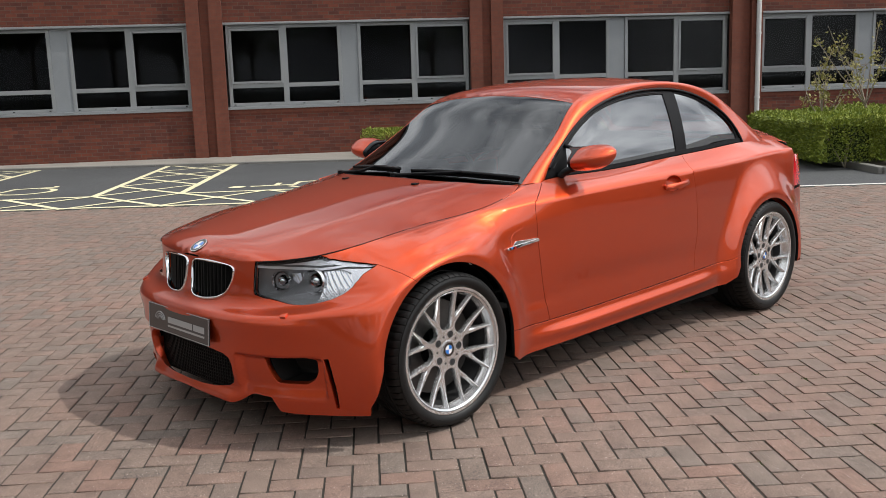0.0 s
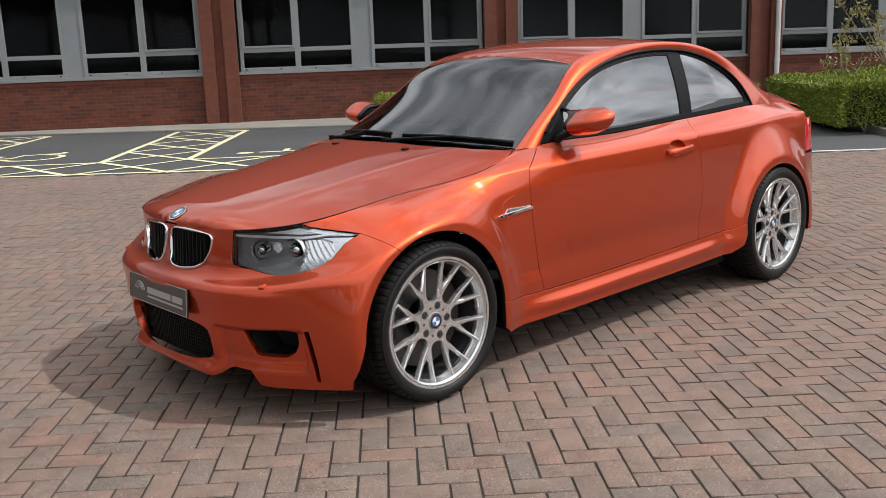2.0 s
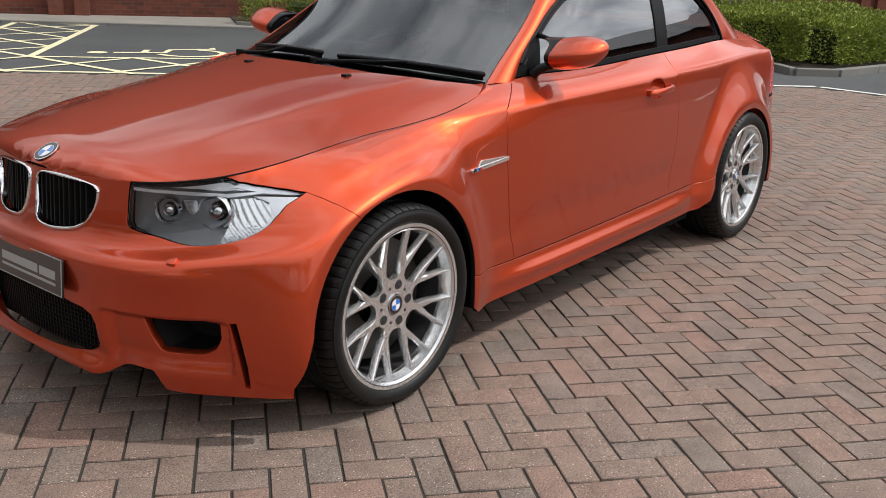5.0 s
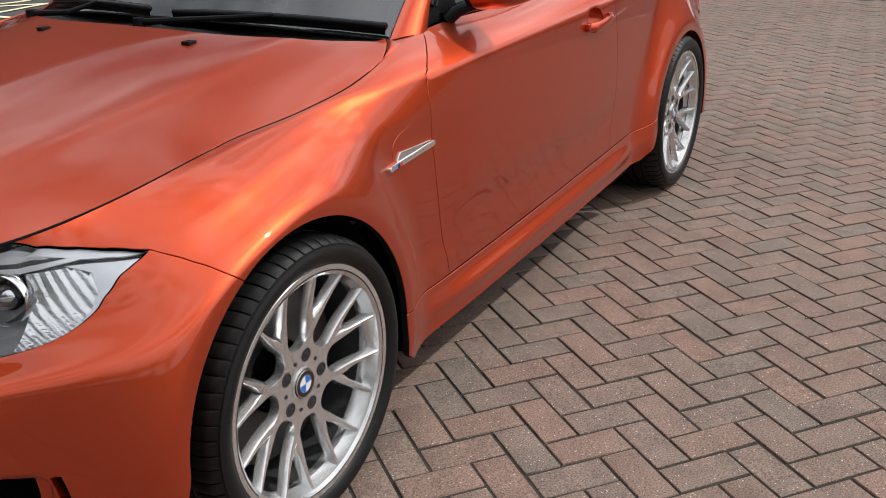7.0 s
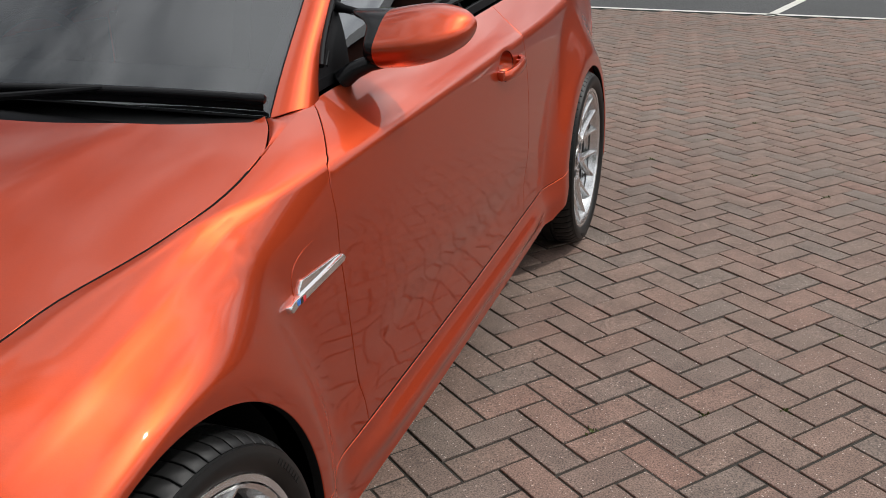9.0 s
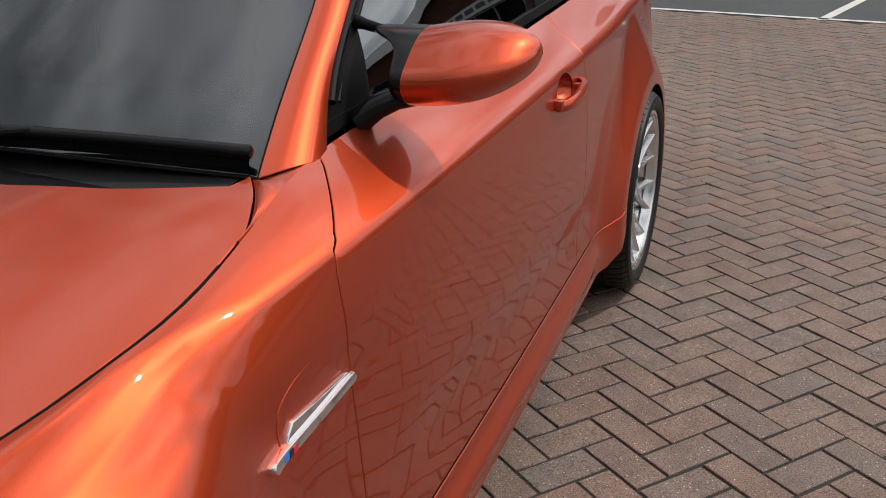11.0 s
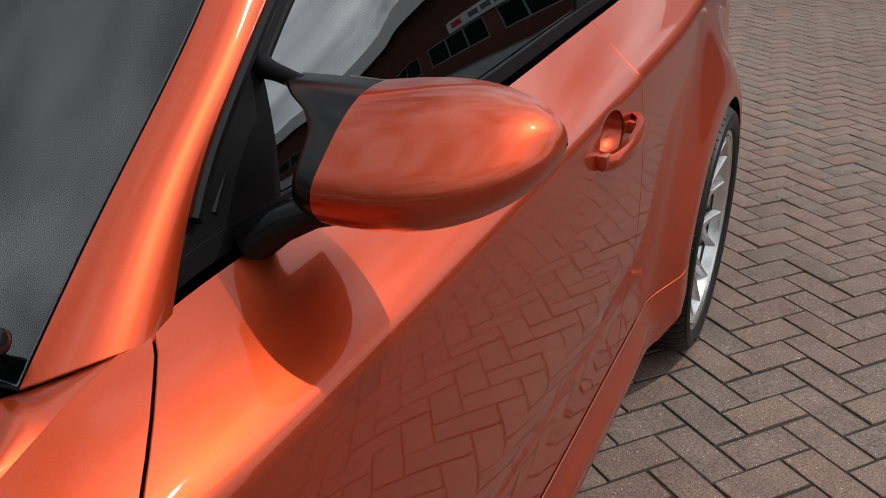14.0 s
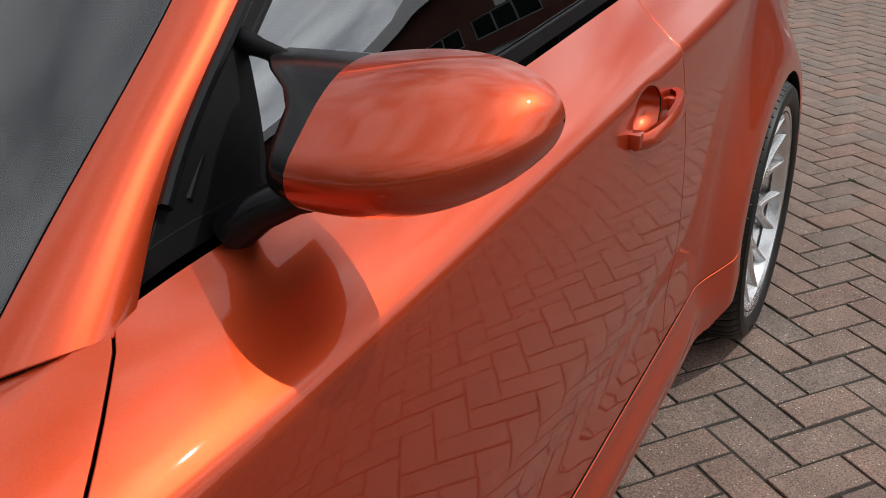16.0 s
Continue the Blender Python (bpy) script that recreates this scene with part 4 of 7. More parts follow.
def panel(name, loops, fn, mat, parent, label="", step=0.03, inset=0.0024, lip=0.02, mirror=False, centre=(1.3, 0, 0.55), rise=0.0):
    """A pressed panel: the part of the surface fn inside the first loop and outside the others, its edges turned in."""
    base = (lambda q: fn(q) * np.array([1, -1, 1])) if mirror else fn
    loops = [densify(lp, step * 0.7) for lp in loops]
    lo, hi = loops[0].min(0), loops[0].max(0)
    gx, gy = np.meshgrid(np.arange(lo[0], hi[0], step), np.arange(lo[1], hi[1], step))
    gx[1::2] += step / 2
    g = np.stack((gx.ravel(), gy.ravel()), -1)
    g = g[inside(loops, g)]
    edge = np.concatenate(loops)
    if len(g):
        d = np.sqrt(((g[:, None] - edge[None]) ** 2).sum(-1)).min(1)
        g = g[d > step * 0.42]
    pts = np.concatenate((edge, g)) if len(g) else edge
    es, k = [], 0
    for lp in loops:
        es += [(k + i, k + (i + 1) % len(lp)) for i in range(len(lp))]
        k += len(lp)
    co, _, tri, orig, _, _ = delaunay_2d_cdt([Vector(p) for p in pts], es, [], 0, 1e-7)
    q = np.array([tuple(p) for p in co])
    tri = np.array([f for f in tri if len(f) == 3])
    tri = tri[inside(loops, q[tri].mean(1))]
    P, N = base(q), normals_of(base, q, np.array(centre))
    P = P + N * rise
    # edge loops, drawn in by the gap and turned inwards
    where = {}
    for i, o in enumerate(orig):
        for a in o:
            where[a] = i
    verts, norms, faces, deep = [*P], [*N], [], []
    for a, b_, c in tri:
        g_ = np.cross(P[b_] - P[a], P[c] - P[a])
        faces.append((a, b_, c) if (g_ * (N[a] + N[b_] + N[c])).sum() > 0 else (a, c, b_))
    k = 0
    for li, lp in enumerate(loops):
        ids = [where.get(k + i, k + i) for i in range(len(lp))]
        k += len(lp)
        area = 0.5 * np.sum(lp[:, 0] * np.roll(lp[:, 1], -1) - np.roll(lp[:, 0], -1) * lp[:, 1])
        t = np.roll(lp, -1, 0) - np.roll(lp, 1, 0)
        inn = np.stack((-t[:, 1], t[:, 0]), -1) * (1 if area > 0 else -1) * (1 if li == 0 else -1)
        inn /= np.maximum(np.linalg.norm(inn, axis=1), 1e-9)[:, None]
        out = -(base(lp + inn * 3e-4) - base(lp - inn * 3e-4))
        nn = N[ids]
        out -= nn * (out * nn).sum(1)[:, None]
        out /= np.maximum(np.linalg.norm(out, axis=1), 1e-12)[:, None]
        for j, i in enumerate(ids):
            verts[i] = verts[i] - out[j] * inset
        first = []
        for depth, o, mixn in ((0.0022, 0.0013, 0.75), (lip, 0.0013, 1.0)):
            first.append(len(verts))
            for j, i in enumerate(ids):
                verts.append(verts[i] - nn[j] * depth + out[j] * o)
                w = nn[j] * (1 - mixn) + out[j] * mixn
                norms.append(w / np.linalg.norm(w))
        m = len(ids)
        for j in range(m):
            j2 = (j + 1) % m
            for ra, rb in (((ids[j], ids[j2]), (first[0] + j, first[0] + j2)), ((first[0] + j, first[0] + j2), (first[1] + j, first[1] + j2))):
                quad = (ra[0], ra[1], rb[1], rb[0])
                g_ = np.cross(verts[quad[1]] - verts[quad[0]], verts[quad[3]] - verts[quad[0]])
                if ra[0] >= first[0]:
                    deep.append(len(faces))
                faces.append(quad if (g_ * out[j]).sum() > 0 else quad[::-1])
    me = mesh_of(name, verts, faces, mat, True)
    if mat is PAINT and lip <= 0.021:
        # the turned-in edges are coloured black to stand for shade in the gaps
        me.materials.append(LINER)
        for i in deep:
            me.polygons[i].material_index = 1
    me.normals_split_custom_set_from_vertices([tuple(p) for p in norms])
    return link(name, me, parent, label)


def both(name, loops, fn, mat, label="", parent=None, **more):
    """The panel on the car's left and its mirror on the right."""
    return [panel(name, loops, fn, mat, parent or car, label, mirror=m, **more) for m in (False, True)]


def arch(wheel, z0, z1, count=40, grow=0.0):
    """Arch edge as (x, z) from the rear foot over the top to the front foot."""
    cx, cz, rad = WHEELS[wheel][:3]
    rad += grow
    a0, a1 = math.asin((z0 - cz) / rad), math.pi - math.asin((z1 - cz) / rad)
    return [(cx + rad * math.cos(a), cz + rad * math.sin(a)) for a in np.linspace(a0, a1, count)]


def top_line(u0, u1, count, v=SPAN):
    return np.stack((np.linspace(u0, u1, count), np.full(count, v)), -1)


# landmark lines
u_doortop = 0.785
lamp_tip = find([(-0.256, 0.731, 0.686)], FULL)[0]
lamp_in_top = find([(-0.60, 0.39, 0.738)], FULL)[0]
lamp_in_top[1] = SPAN
lamp_out_top = find([(-0.43, 0.592, 0.748)], FULL)[0]
lamp_low = smooth_line(find([(-0.256, 0.731, 0.686), (-0.36, 0.715, 0.630), (-0.46, 0.675, 0.592), (-0.535, 0.600, 0.584), (-0.60, 0.48, 0.598), (-0.635, 0.395, 0.606)], FULL), 26)
lamp_inner = find([(-0.635, 0.386, 0.62), (-0.62, 0.384, 0.67), (-0.61, 0.387, 0.715)], FULL)
lamp_top_out = find(smooth_line([(-0.256, 0.731, 0.686), (-0.34, 0.668, 0.727), (-0.43, 0.592, 0.747)], 8), FULL)
lamp_top_out[-1][1] = SPAN
seam_end = side(arch(0, 0.338, 0.647, 36)[-1:])[0]
seam = np.array([lamp_tip + (seam_end - lamp_tip) * k for k in (0.25, 0.5, 0.75, 1.0)])
door_front = find(smooth_line([(0.785, 0.708, 0.949), (0.69, 0.775, 0.914), (0.625, 0.822, 0.890), (0.607, 0.838, 0.77), (0.622, 0.838, 0.60), (0.650, 0.838, 0.43), (0.678, 0.837, 0.317)], 26), FULL)
door_front[0] = (u_doortop, SPAN)
door_rear = side(smooth_line([(1.905, 0.354), (1.915, 0.5), (1.915, 0.70), (1.898, 0.86), (1.90, 0.945), (1.94, 0.985)], 20))
door_rear[-1] = (1.955, SPAN)
SILL_LINE = [(0.362, 0.338), (0.50, 0.322), (0.678, 0.317), (1.2, 0.328), (1.905, 0.354), (2.10, 0.362), (2.22, 0.372), (2.305, 0.392)]


def sill_run(x0, x1, count):
    f = spline([p[0] for p in SILL_LINE], [p[1] for p in SILL_LINE])
    return [(x, float(f(x))) for x in np.linspace(x0, x1, count)]


PAINT_LABEL = "glossy metallic orange painted panel"
front_arch = side(arch(0, 0.338, 0.647, 36))
wing = np.concatenate((
    top_line(lamp_out_top[0], u_doortop, 30), door_front[1:], side(sill_run(0.66, 0.375, 9)), front_arch, seam[::-1][1:], lamp_top_out[:-1]))
WINGS = both("front_wing", [wing], shell, PAINT, PAINT_LABEL, step=0.018)
door_poly = np.concatenate((top_line(u_doortop, 1.955, 30), door_rear[::-1][1:], side(sill_run(1.88, 0.69, 28)), door_front[::-1][:-1]))
pocket_q = side([(1.695 + 0.072 * math.cos(a), 0.862 + 0.040 * math.sin(a)) for a in np.linspace(0, 2 * math.pi, 32, endpoint=False)])
DOORS = both("door", [door_poly, pocket_q], shell, PAINT, PAINT_LABEL)

# rear quarter, with the arch; its top edge runs on to the boot
rear_arch = side(arch(1, 0.25, 0.39, 40))
q_low = side(sill_run(1.925, 2.305, 10))
tail_seam = find([(3.05, 0.9, 0.27), (3.06, 0.88, 0.5), (3.07, 0.87, 0.66), (3.10, 0.85, 0.70)], FULL)
lamp_rear = find(smooth_line([(3.12, 0.83, 0.715), (3.11, 0.82, 0.80), (3.15, 0.78, 0.91)], 10), FULL)
quarter = np.concatenate((door_rear, top_line(2.0, lamp_rear[-1][0], 26), lamp_rear[::-1], tail_seam[::-1], rear_arch, q_low[::-1]))
both("rear_wing", [quarter], shell, PAINT, PAINT_LABEL, step=0.02)


# sills stand a little proud of the doors
def sill_skin(q):
    P = shell(q)
    s = q[:, 1] / SPAN
    P[:, 1] -= (0.020 * np.exp(-((s - 0.095) / 0.045) ** 2) + 0.003) * (0.12 + 0.88 * smoothstep(P[:, 0], 0.38, 0.85)) * (1 - 0.9 * smoothstep(P[:, 0], 1.95, 2.28))
    return P


sill_poly = np.concatenate((side(sill_run(0.372, 2.305, 40)), side([(2.31, 0.33), (2.28, 0.27)]), np.array([(2.20, 0.0)]), np.stack((np.linspace(2.1, 0.42, 30), np.zeros(30)), -1), side([(0.375, 0.22)])))
both("side_skirt", [sill_poly], sill_skin, PAINT, "orange painted side skirt", step=0.018)

# nose and front bumper in one skin
front_foot = side([(p[0] if p[1] > 0.33 else -0.374 - 0.30 * (0.33 - p[1]), p[1]) for p in arch(0, 0.338, 0.175, 90) if p[0] < -0.18 and p[1] < 0.645])
foot_u = np.linspace(-FRONT_LONG, front_foot[-1][0], 90)
foot_w = -shell(np.stack((foot_u, np.zeros(90)), -1))[:, 1]
foot_line = np.stack((foot_u, 0.046 * smoothstep(foot_w, 0.33, 0.43) * (1 - smoothstep(foot_w, 0.50, 0.535))), -1)
half = np.concatenate((
    foot_line,
    front_foot[::-1], seam[::-1], lamp_low[:1], lamp_low[1:], lamp_inner, [lamp_in_top],
    top_line(lamp_in_top[0], -FRONT_LONG, 14)[1:]))
half[np.argmin(abs(half[:, 0] - lamp_in_top[0]) + abs(half[:, 1] - lamp_in_top[1]))][1] = SPAN


def mirrored(loop):
    m = np.array(loop)[::-1].copy()
    m[:, 0] = -2 * FRONT_LONG - m[:, 0]
    return m


whole = np.concatenate((half[1:-1], [half[-1]], mirrored(half[1:-1])))


def rounded(loop, times=3, cut=0.22):
    """Closed outline with its corners cut until they are round."""
    p = np.array(loop, float)
    for _ in range(times):
        n_ = np.roll(p, -1, 0)
        p = np.stack(((1 - cut) * p + cut * n_, cut * p + (1 - cut) * n_), 1).reshape(-1, 2)
    return p


KIDNEY = [(0.032, 0.590), (0.022, 0.65), (0.018, 0.706), (0.036, 0.725), (0.12, 0.727), (0.22, 0.722), (0.292, 0.713), (0.286, 0.66), (0.254, 0.601), (0.212, 0.573), (0.13, 0.563), (0.058, 0.570)]
kidney_q = nose(densify(rounded(KIDNEY), 0.008))
INTAKE = [(0.480, 0.370), (0.58, 0.377), (0.676, 0.382), (0.680, 0.32), (0.664, 0.284), (0.630, 0.262), (0.522, 0.262), (0.500, 0.31)]
intake_q = nose(densify(rounded(INTAKE, 2, 0.12), 0.015))
half_mouth = [(0.0, 0.388), (0.12, 0.385), (0.22, 0.378), (0.30, 0.367), (0.332, 0.352), (0.344, 0.325), (0.343, 0.265), (0.332, 0.243), (0.30, 0.228), (0.22, 0.215), (0.12, 0.209), (0.0, 0.207)]
mq = nose(half_mouth)
mq[0][0] = mq[-1][0] = -FRONT_LONG
mouth_q = np.concatenate((mq, mirrored(mq)[1:-1]))
slit_q = nose([(0.722, 0.378), (0.738, 0.380), (0.750, 0.32), (0.756, 0.25), (0.750, 0.172), (0.738, 0.172), (0.740, 0.25), (0.734, 0.32)])


def nose_skin(q):
    """The skin with a ledge over the bumper and a rolled lower lip."""
    P = shell(q)
    z, w = P[:, 2], np.abs(P[:, 1])
    fade = smoothstep(-P[:, 0], 0.30, 0.55)
    P[:, 0] -= fade * 0.011 * np.exp(-((z - 0.508) / np.where(z > 0.508, 0.016, 0.05)) ** 2) * (1 - smoothstep(w, 0.60, 0.74))
    P[:, 0] -= fade * 0.042 * (1 - smoothstep(z, 0.175, 0.235)) * (1 - smoothstep(w, 0.31, 0.40))
    P[:, 0] += fade * 0.032 * (1 - smoothstep(z, 0.362, 0.384)) * smoothstep(z, 0.19, 0.262) * smoothstep(w, 0.362, 0.386) * (1 - smoothstep(w, 0.700, 0.722))
    return P


nose_holes = [kidney_q, mirrored(kidney_q), mouth_q, intake_q, mirrored(intake_q), slit_q, mirrored(slit_q)]
bumper = panel("front_bumper", [whole] + nose_holes, nose_skin, PAINT, car, PAINT_LABEL, step=0.013, lip=0.03, inset=0.0015)

# tail: rear bumper across the back and the lamps
REND = REAR_AT + REAR_LONG


def tail_mirror(loop):
    m = np.array(loop)[::-1].copy()
    m[:, 0] = 2 * REND - m[:, 0]
    return m


rb = np.concatenate((tail_seam[:-1], [tail_seam[-1]], np.stack((np.linspace(tail_seam[-1][0] + 0.02, REND, 20), np.full(20, tail_seam[-1][1])), -1)))
rb_low = np.stack((np.linspace(REND, tail_seam[0][0], 26), np.zeros(26)), -1)
rear_half = np.concatenate((rb_low[1:], rb[:-1]))
panel("rear_bumper", [np.concatenate((rear_half, tail_mirror(rear_half)))], shell, PAINT, car, PAINT_LABEL)
rl = find([(3.52, 0.48, 0.72), (3.50, 0.48, 0.88)], FULL)
tl_poly = np.concatenate((lamp_rear, [(rl[1][0], lamp_rear[-1][1] - 0.03)], [(rl[0][0], tail_seam[-1][1] + 0.02)], [tail_seam[-1] + np.array((0.02, 0.012))]))
both("tail_lamp", [tl_poly], shell, RED_LAMP, "red tail lamp")
bl = np.concatenate(([(rl[0][0] + 0.005, tail_seam[-1][1] + 0.006)], [(rl[1][0] + 0.005, lamp_rear[-1][1] - 0.03)], top_line(lamp_rear[-1][0] + 0.03, REND, 12)))
panel("boot_panel", [np.concatenate((bl, tail_mirror(bl)[1:]))], shell, PAINT, car, PAINT_LABEL)

# bonnet
edge_u = np.concatenate((np.linspace(-FRONT_LONG, -0.001, 160), np.linspace(0, 0.75, 60)))
EDGE = shell(np.stack((edge_u, np.full(len(edge_u), SPAN)), -1))
crest = spline([-0.74, -0.684, -0.62, -0.5, -0.2, 0.1, 0.45, 0.75], [0.685, 0.736, 0.779, 0.814, 0.868, 0.918, 0.967, 0.990])
fall = spline([-0.684, -0.61, -0.5, -0.43, -0.3, -0.2, 0.0, 0.1, 0.45, 0.6, 0.75], [0.15, 0.130, 0.106, 0.092, 0.080, 0.078, 0.080, 0.078, 0.052, 0.028, 0.018])


hood_knots = np.array([-0.678, -0.66, -0.63, -0.59, -0.54, -0.48, -0.41, -0.33, -0.24, -0.15, -0.05, 0.05, 0.15, 0.25, 0.35, 0.45, 0.55, 0.65, 0.75])
hood_w = spline(hood_knots, np.interp(hood_knots, EDGE[:, 0], -EDGE[:, 1]))
hood_z = spline(hood_knots, np.interp(hood_knots, EDGE[:, 0], EDGE[:, 2]))


def bonnet_skin(q):
    x, y = q[:, 0], q[:, 1]
    ridge = 0.34 + 0.14 * (x + 0.6) / 1.2
    d = np.abs(y) - ridge
    crease = 0.0035 * np.exp(-np.where(d > 0, d / 0.045, -d / 0.10) ** 2) * smoothstep(x, -0.55, -0.2)
    we = np.maximum(hood_w(x), 0.03)
    flush = hood_z(x) - (crest(x) - fall(x) * (we / 0.66) ** 2.4)
    return np.stack((x, y, crest(x) - fall(x) * (np.abs(y) / 0.66) ** 2.4 + crease + flush * np.clip(np.abs(y) / we, 0, 1.05) ** 6), -1)


hood_corner = spline([0.50, 0.559, 0.607, 0.645, 0.668], [0.741, 0.723, 0.703, 0.682, 0.663])
lo_edge = [(float(EDGE[i, 0]), float(EDGE[i, 1])) for i in range(0, len(EDGE), 3) if EDGE[i, 0] < 0.50]
lo_edge += [(float(x), -min(float(hood_corner(x)), float(np.interp(x, EDGE[:, 0], -EDGE[:, 1])))) for x in np.linspace(0.505, 0.665, 14)]
rear_edge = [(0.652 - 0.205 * (1 - (w / 0.685) ** 3), -w) for w in np.linspace(0.655, 0, 16)]
hood = lo_edge + rear_edge
hood = np.array(hood + [(x, -y) for x, y in hood[::-1][1:-1]])
bonnet = panel("bonnet", [hood], bonnet_skin, PAINT, car, PAINT_LABEL, step=0.028)
# added dark strip, standing for shade in the joint between bonnet and wing
for sg in (1, -1):
    bm = bmesh.new()
    tube(bm, [(x, y * sg, z - 0.0016) for x, y, z in EDGE[::3] if -0.60 < x < 0.52], 0.0027, 8)
    part("bonnet_seal", bm, LINER, car, "dark strip standing for shade in the joint beside the bonnet", True)

# roof, pillars and glass
C1 = curve3([(.680, -.668, .940), (.80, -.638, 1.012), (.90, -.617, 1.072), (1.07, -.580, 1.185), (1.235, -.54, 1.303), (1.5, -.532, 1.374), (1.9, -.53, 1.398), (2.3, -.528, 1.370), (2.6, -.54, 1.288), (2.90, -.575, 1.128), (3.10, -.600, 1.010), (3.17, -.605, .968)])
C2 = curve3([(.790, -.714, .938), (.90, -.669, 1.033), (.999, -.645, 1.102), (1.13, -.618, 1.184), (1.268, -.602, 1.257), (1.545, -.584, 1.332), (1.91, -.572, 1.360), (2.15, -.576, 1.346), (2.32, -.588, 1.309), (2.47, -.606, 1.250), (2.58, -.632, 1.176), (2.636, -.658, 1.108), (2.662, -.682, 1.045), (2.676, -.700, .985)])


def rail_skin(q):
    """Pillar and roof rail: from the window line out and over to the roof edge."""
    a, b_ = C2(np.clip(q[:, 0], 0, 1)), C1(np.clip(q[:, 0], 0, 1))
    t = q[:, 1:2]
    mid = (a + b_) / 2
    out = np.stack((0 * mid[:, 0] - 0.12, mid[:, 1] * 1.25, 0.55 + 0 * mid[:, 2]), -1)
    out /= np.linalg.norm(out, axis=1)[:, None]
    bulge = np.linalg.norm(b_ - a, axis=1)[:, None] * (0.13 - 0.07 * smoothstep(q[:, 0:1], 0.72, 0.95))
    return a + (b_ - a) * t + out * bulge * 4 * t * (1 - t)


rail_loop = np.concatenate((np.stack((np.linspace(0, 1, 60), np.zeros(60)), -1), np.stack((np.linspace(1, 0, 60), np.ones(60)), -1)))


def scaled(fn, ku, kv):
    return lambda q: fn(np.asarray(q) / np.array([ku, kv]))


both("roof_pillar", [rail_loop * (2.4, 0.2)], scaled(rail_skin, 2.4, 0.2), PAINT, "orange painted pillar and roof rail", step=0.03, inset=0.0, lip=0.012)

for sg in (1, -1):
    # painted web between the wing's top edge and the pillar's foot
    bm = bmesh.new()
    rows = []
    for k in np.linspace(0, 1, 21):
        o = shell([(0.53 + 0.26 * k, SPAN - 0.010)])[0] + np.array((0, 0.0, -0.0015))
        if k < 0.55:
            x = 0.53 + 0.145 * k / 0.55
            y = min(float(hood_corner(x)) + 0.001, -float(o[1]) - 0.004)
            i_ = np.array((x, -y, float(bonnet_skin(np.array([[x, -y]]))[0, 2]) - 0.003))
        else:
            j = (k - 0.55) / 0.45
            i_ = np.array((.677, -.661, .934)) * (1 - j) + (C2(0.0) + np.array((0, 0.004, -0.003))) * j
        rows.append([bm.verts.new(tuple((o + (i_ - o) * t + np.array((0, 0, 0.006 * 4 * t * (1 - t)))) * np.array((1, sg, 1)))) for t in np.linspace(0, 1, 5)])
    for p, q in zip(rows, rows[1:]):
        for j in range(4):
            bm.faces.new((p[j], p[j + 1], q[j + 1], q[j]))
    bmesh.ops.recalc_face_normals(bm, faces=bm.faces)
    if sum(f.normal.z for f in bm.faces) < 0:
        bmesh.ops.reverse_faces(bm, faces=bm.faces)
    part("pillar_foot", bm, PAINT, car, "orange painted web at the pillar's foot", True)
both("pillar_lining", [rail_loop * (2.4, 0.2)], scaled(rail_skin, 2.4, 0.2), FABRIC, "dark inner pillar lining", step=0.06, inset=0.0, lip=0.004, rise=-0.022)
c1_pts = C1(np.linspace(0, 1, 200))
edge_y, edge_z = spline(c1_pts[::6, 0], c1_pts[::6, 1]), spline(c1_pts[::6, 0], c1_pts[::6, 2])


def roof_skin(q):
    x, y = q[:, 0], q[:, 1]
    we, ze = -edge_y(x), edge_z(x)
    t = np.clip(np.abs(y) / we, 0, 1.1)
    ze = np.where(x < 1.235, 1.303 + 0.15 * (x - 1.235), ze)
    rise = 0.034 + 0.012 * (1 - smoothstep(x, 1.22, 1.65))
    return np.stack((x, y, ze + rise * (1 - t ** 2.2)), -1)


r_edge = [(x, -float(np.interp(x, c1_pts[:, 0], -c1_pts[:, 1]))) for x in np.linspace(1.235, 2.60, 40)]
front_bow = [(1.235 - 0.020 * (1 - (w / 0.54) ** 2), w) for w in np.linspace(0.54, -0.54, 18)]
back_bow = [(2.60 - 0.0 * w, -w) for w in np.linspace(0.5, -0.5, 12)]
panel("roof", [np.array(r_edge + back_bow + [(x, -y) for x, y in r_edge[::-1]] + front_bow[1:-1])], roof_skin, PAINT, car, "orange painted roof", step=0.05, lip=0.01, inset=0.001)


def screen_skin(q):
    """Windscreen between its foot and the roof's front edge; q = (w, height 0..1)."""
    w, t = q[:, 0], q[:, 1] / 0.6
    e = C1(np.clip(t, 0, 1) * SCR_END)
    k = w / 0.7 * -1
    y = e[:, 1] * k
    f = 1 - k ** 2
    base_x, top_x = -0.095, -0.020
    x = e[:, 0] + f * (base_x + (top_x - base_x) * t)
    z = e[:, 2] + f * (0.03 + 0.013 * t + 0.02 * t * (1 - t))
    return np.stack((x, -y, z), -1)


SCR_END = float(np.interp(1.235, c1_pts[:, 0], np.linspace(0, 1, 200)))
scr = np.array([(w, 0.0) for w in np.linspace(-0.7, 0.7, 30)] + [(w, 0.6) for w in np.linspace(0.7, -0.7, 30)])
windscreen = panel("windscreen", [scr], screen_skin, SCREEN, car, "tinted windscreen glass", step=0.025, lip=0.004, inset=0.004)
windscreen.visible_shadow = False
band = np.array([(w, 0.0) for w in np.linspace(-0.7, 0.7, 30)] + [(w, 0.6) for w in np.linspace(0.7, -0.7, 30)])
frit_in = np.array([(w, 0.045) for w in np.linspace(-0.655, 0.655, 30)] + [(0.67, 0.3)] + [(w, 0.575) for w in np.linspace(0.66, -0.66, 30)] + [(-0.67, 0.3)])
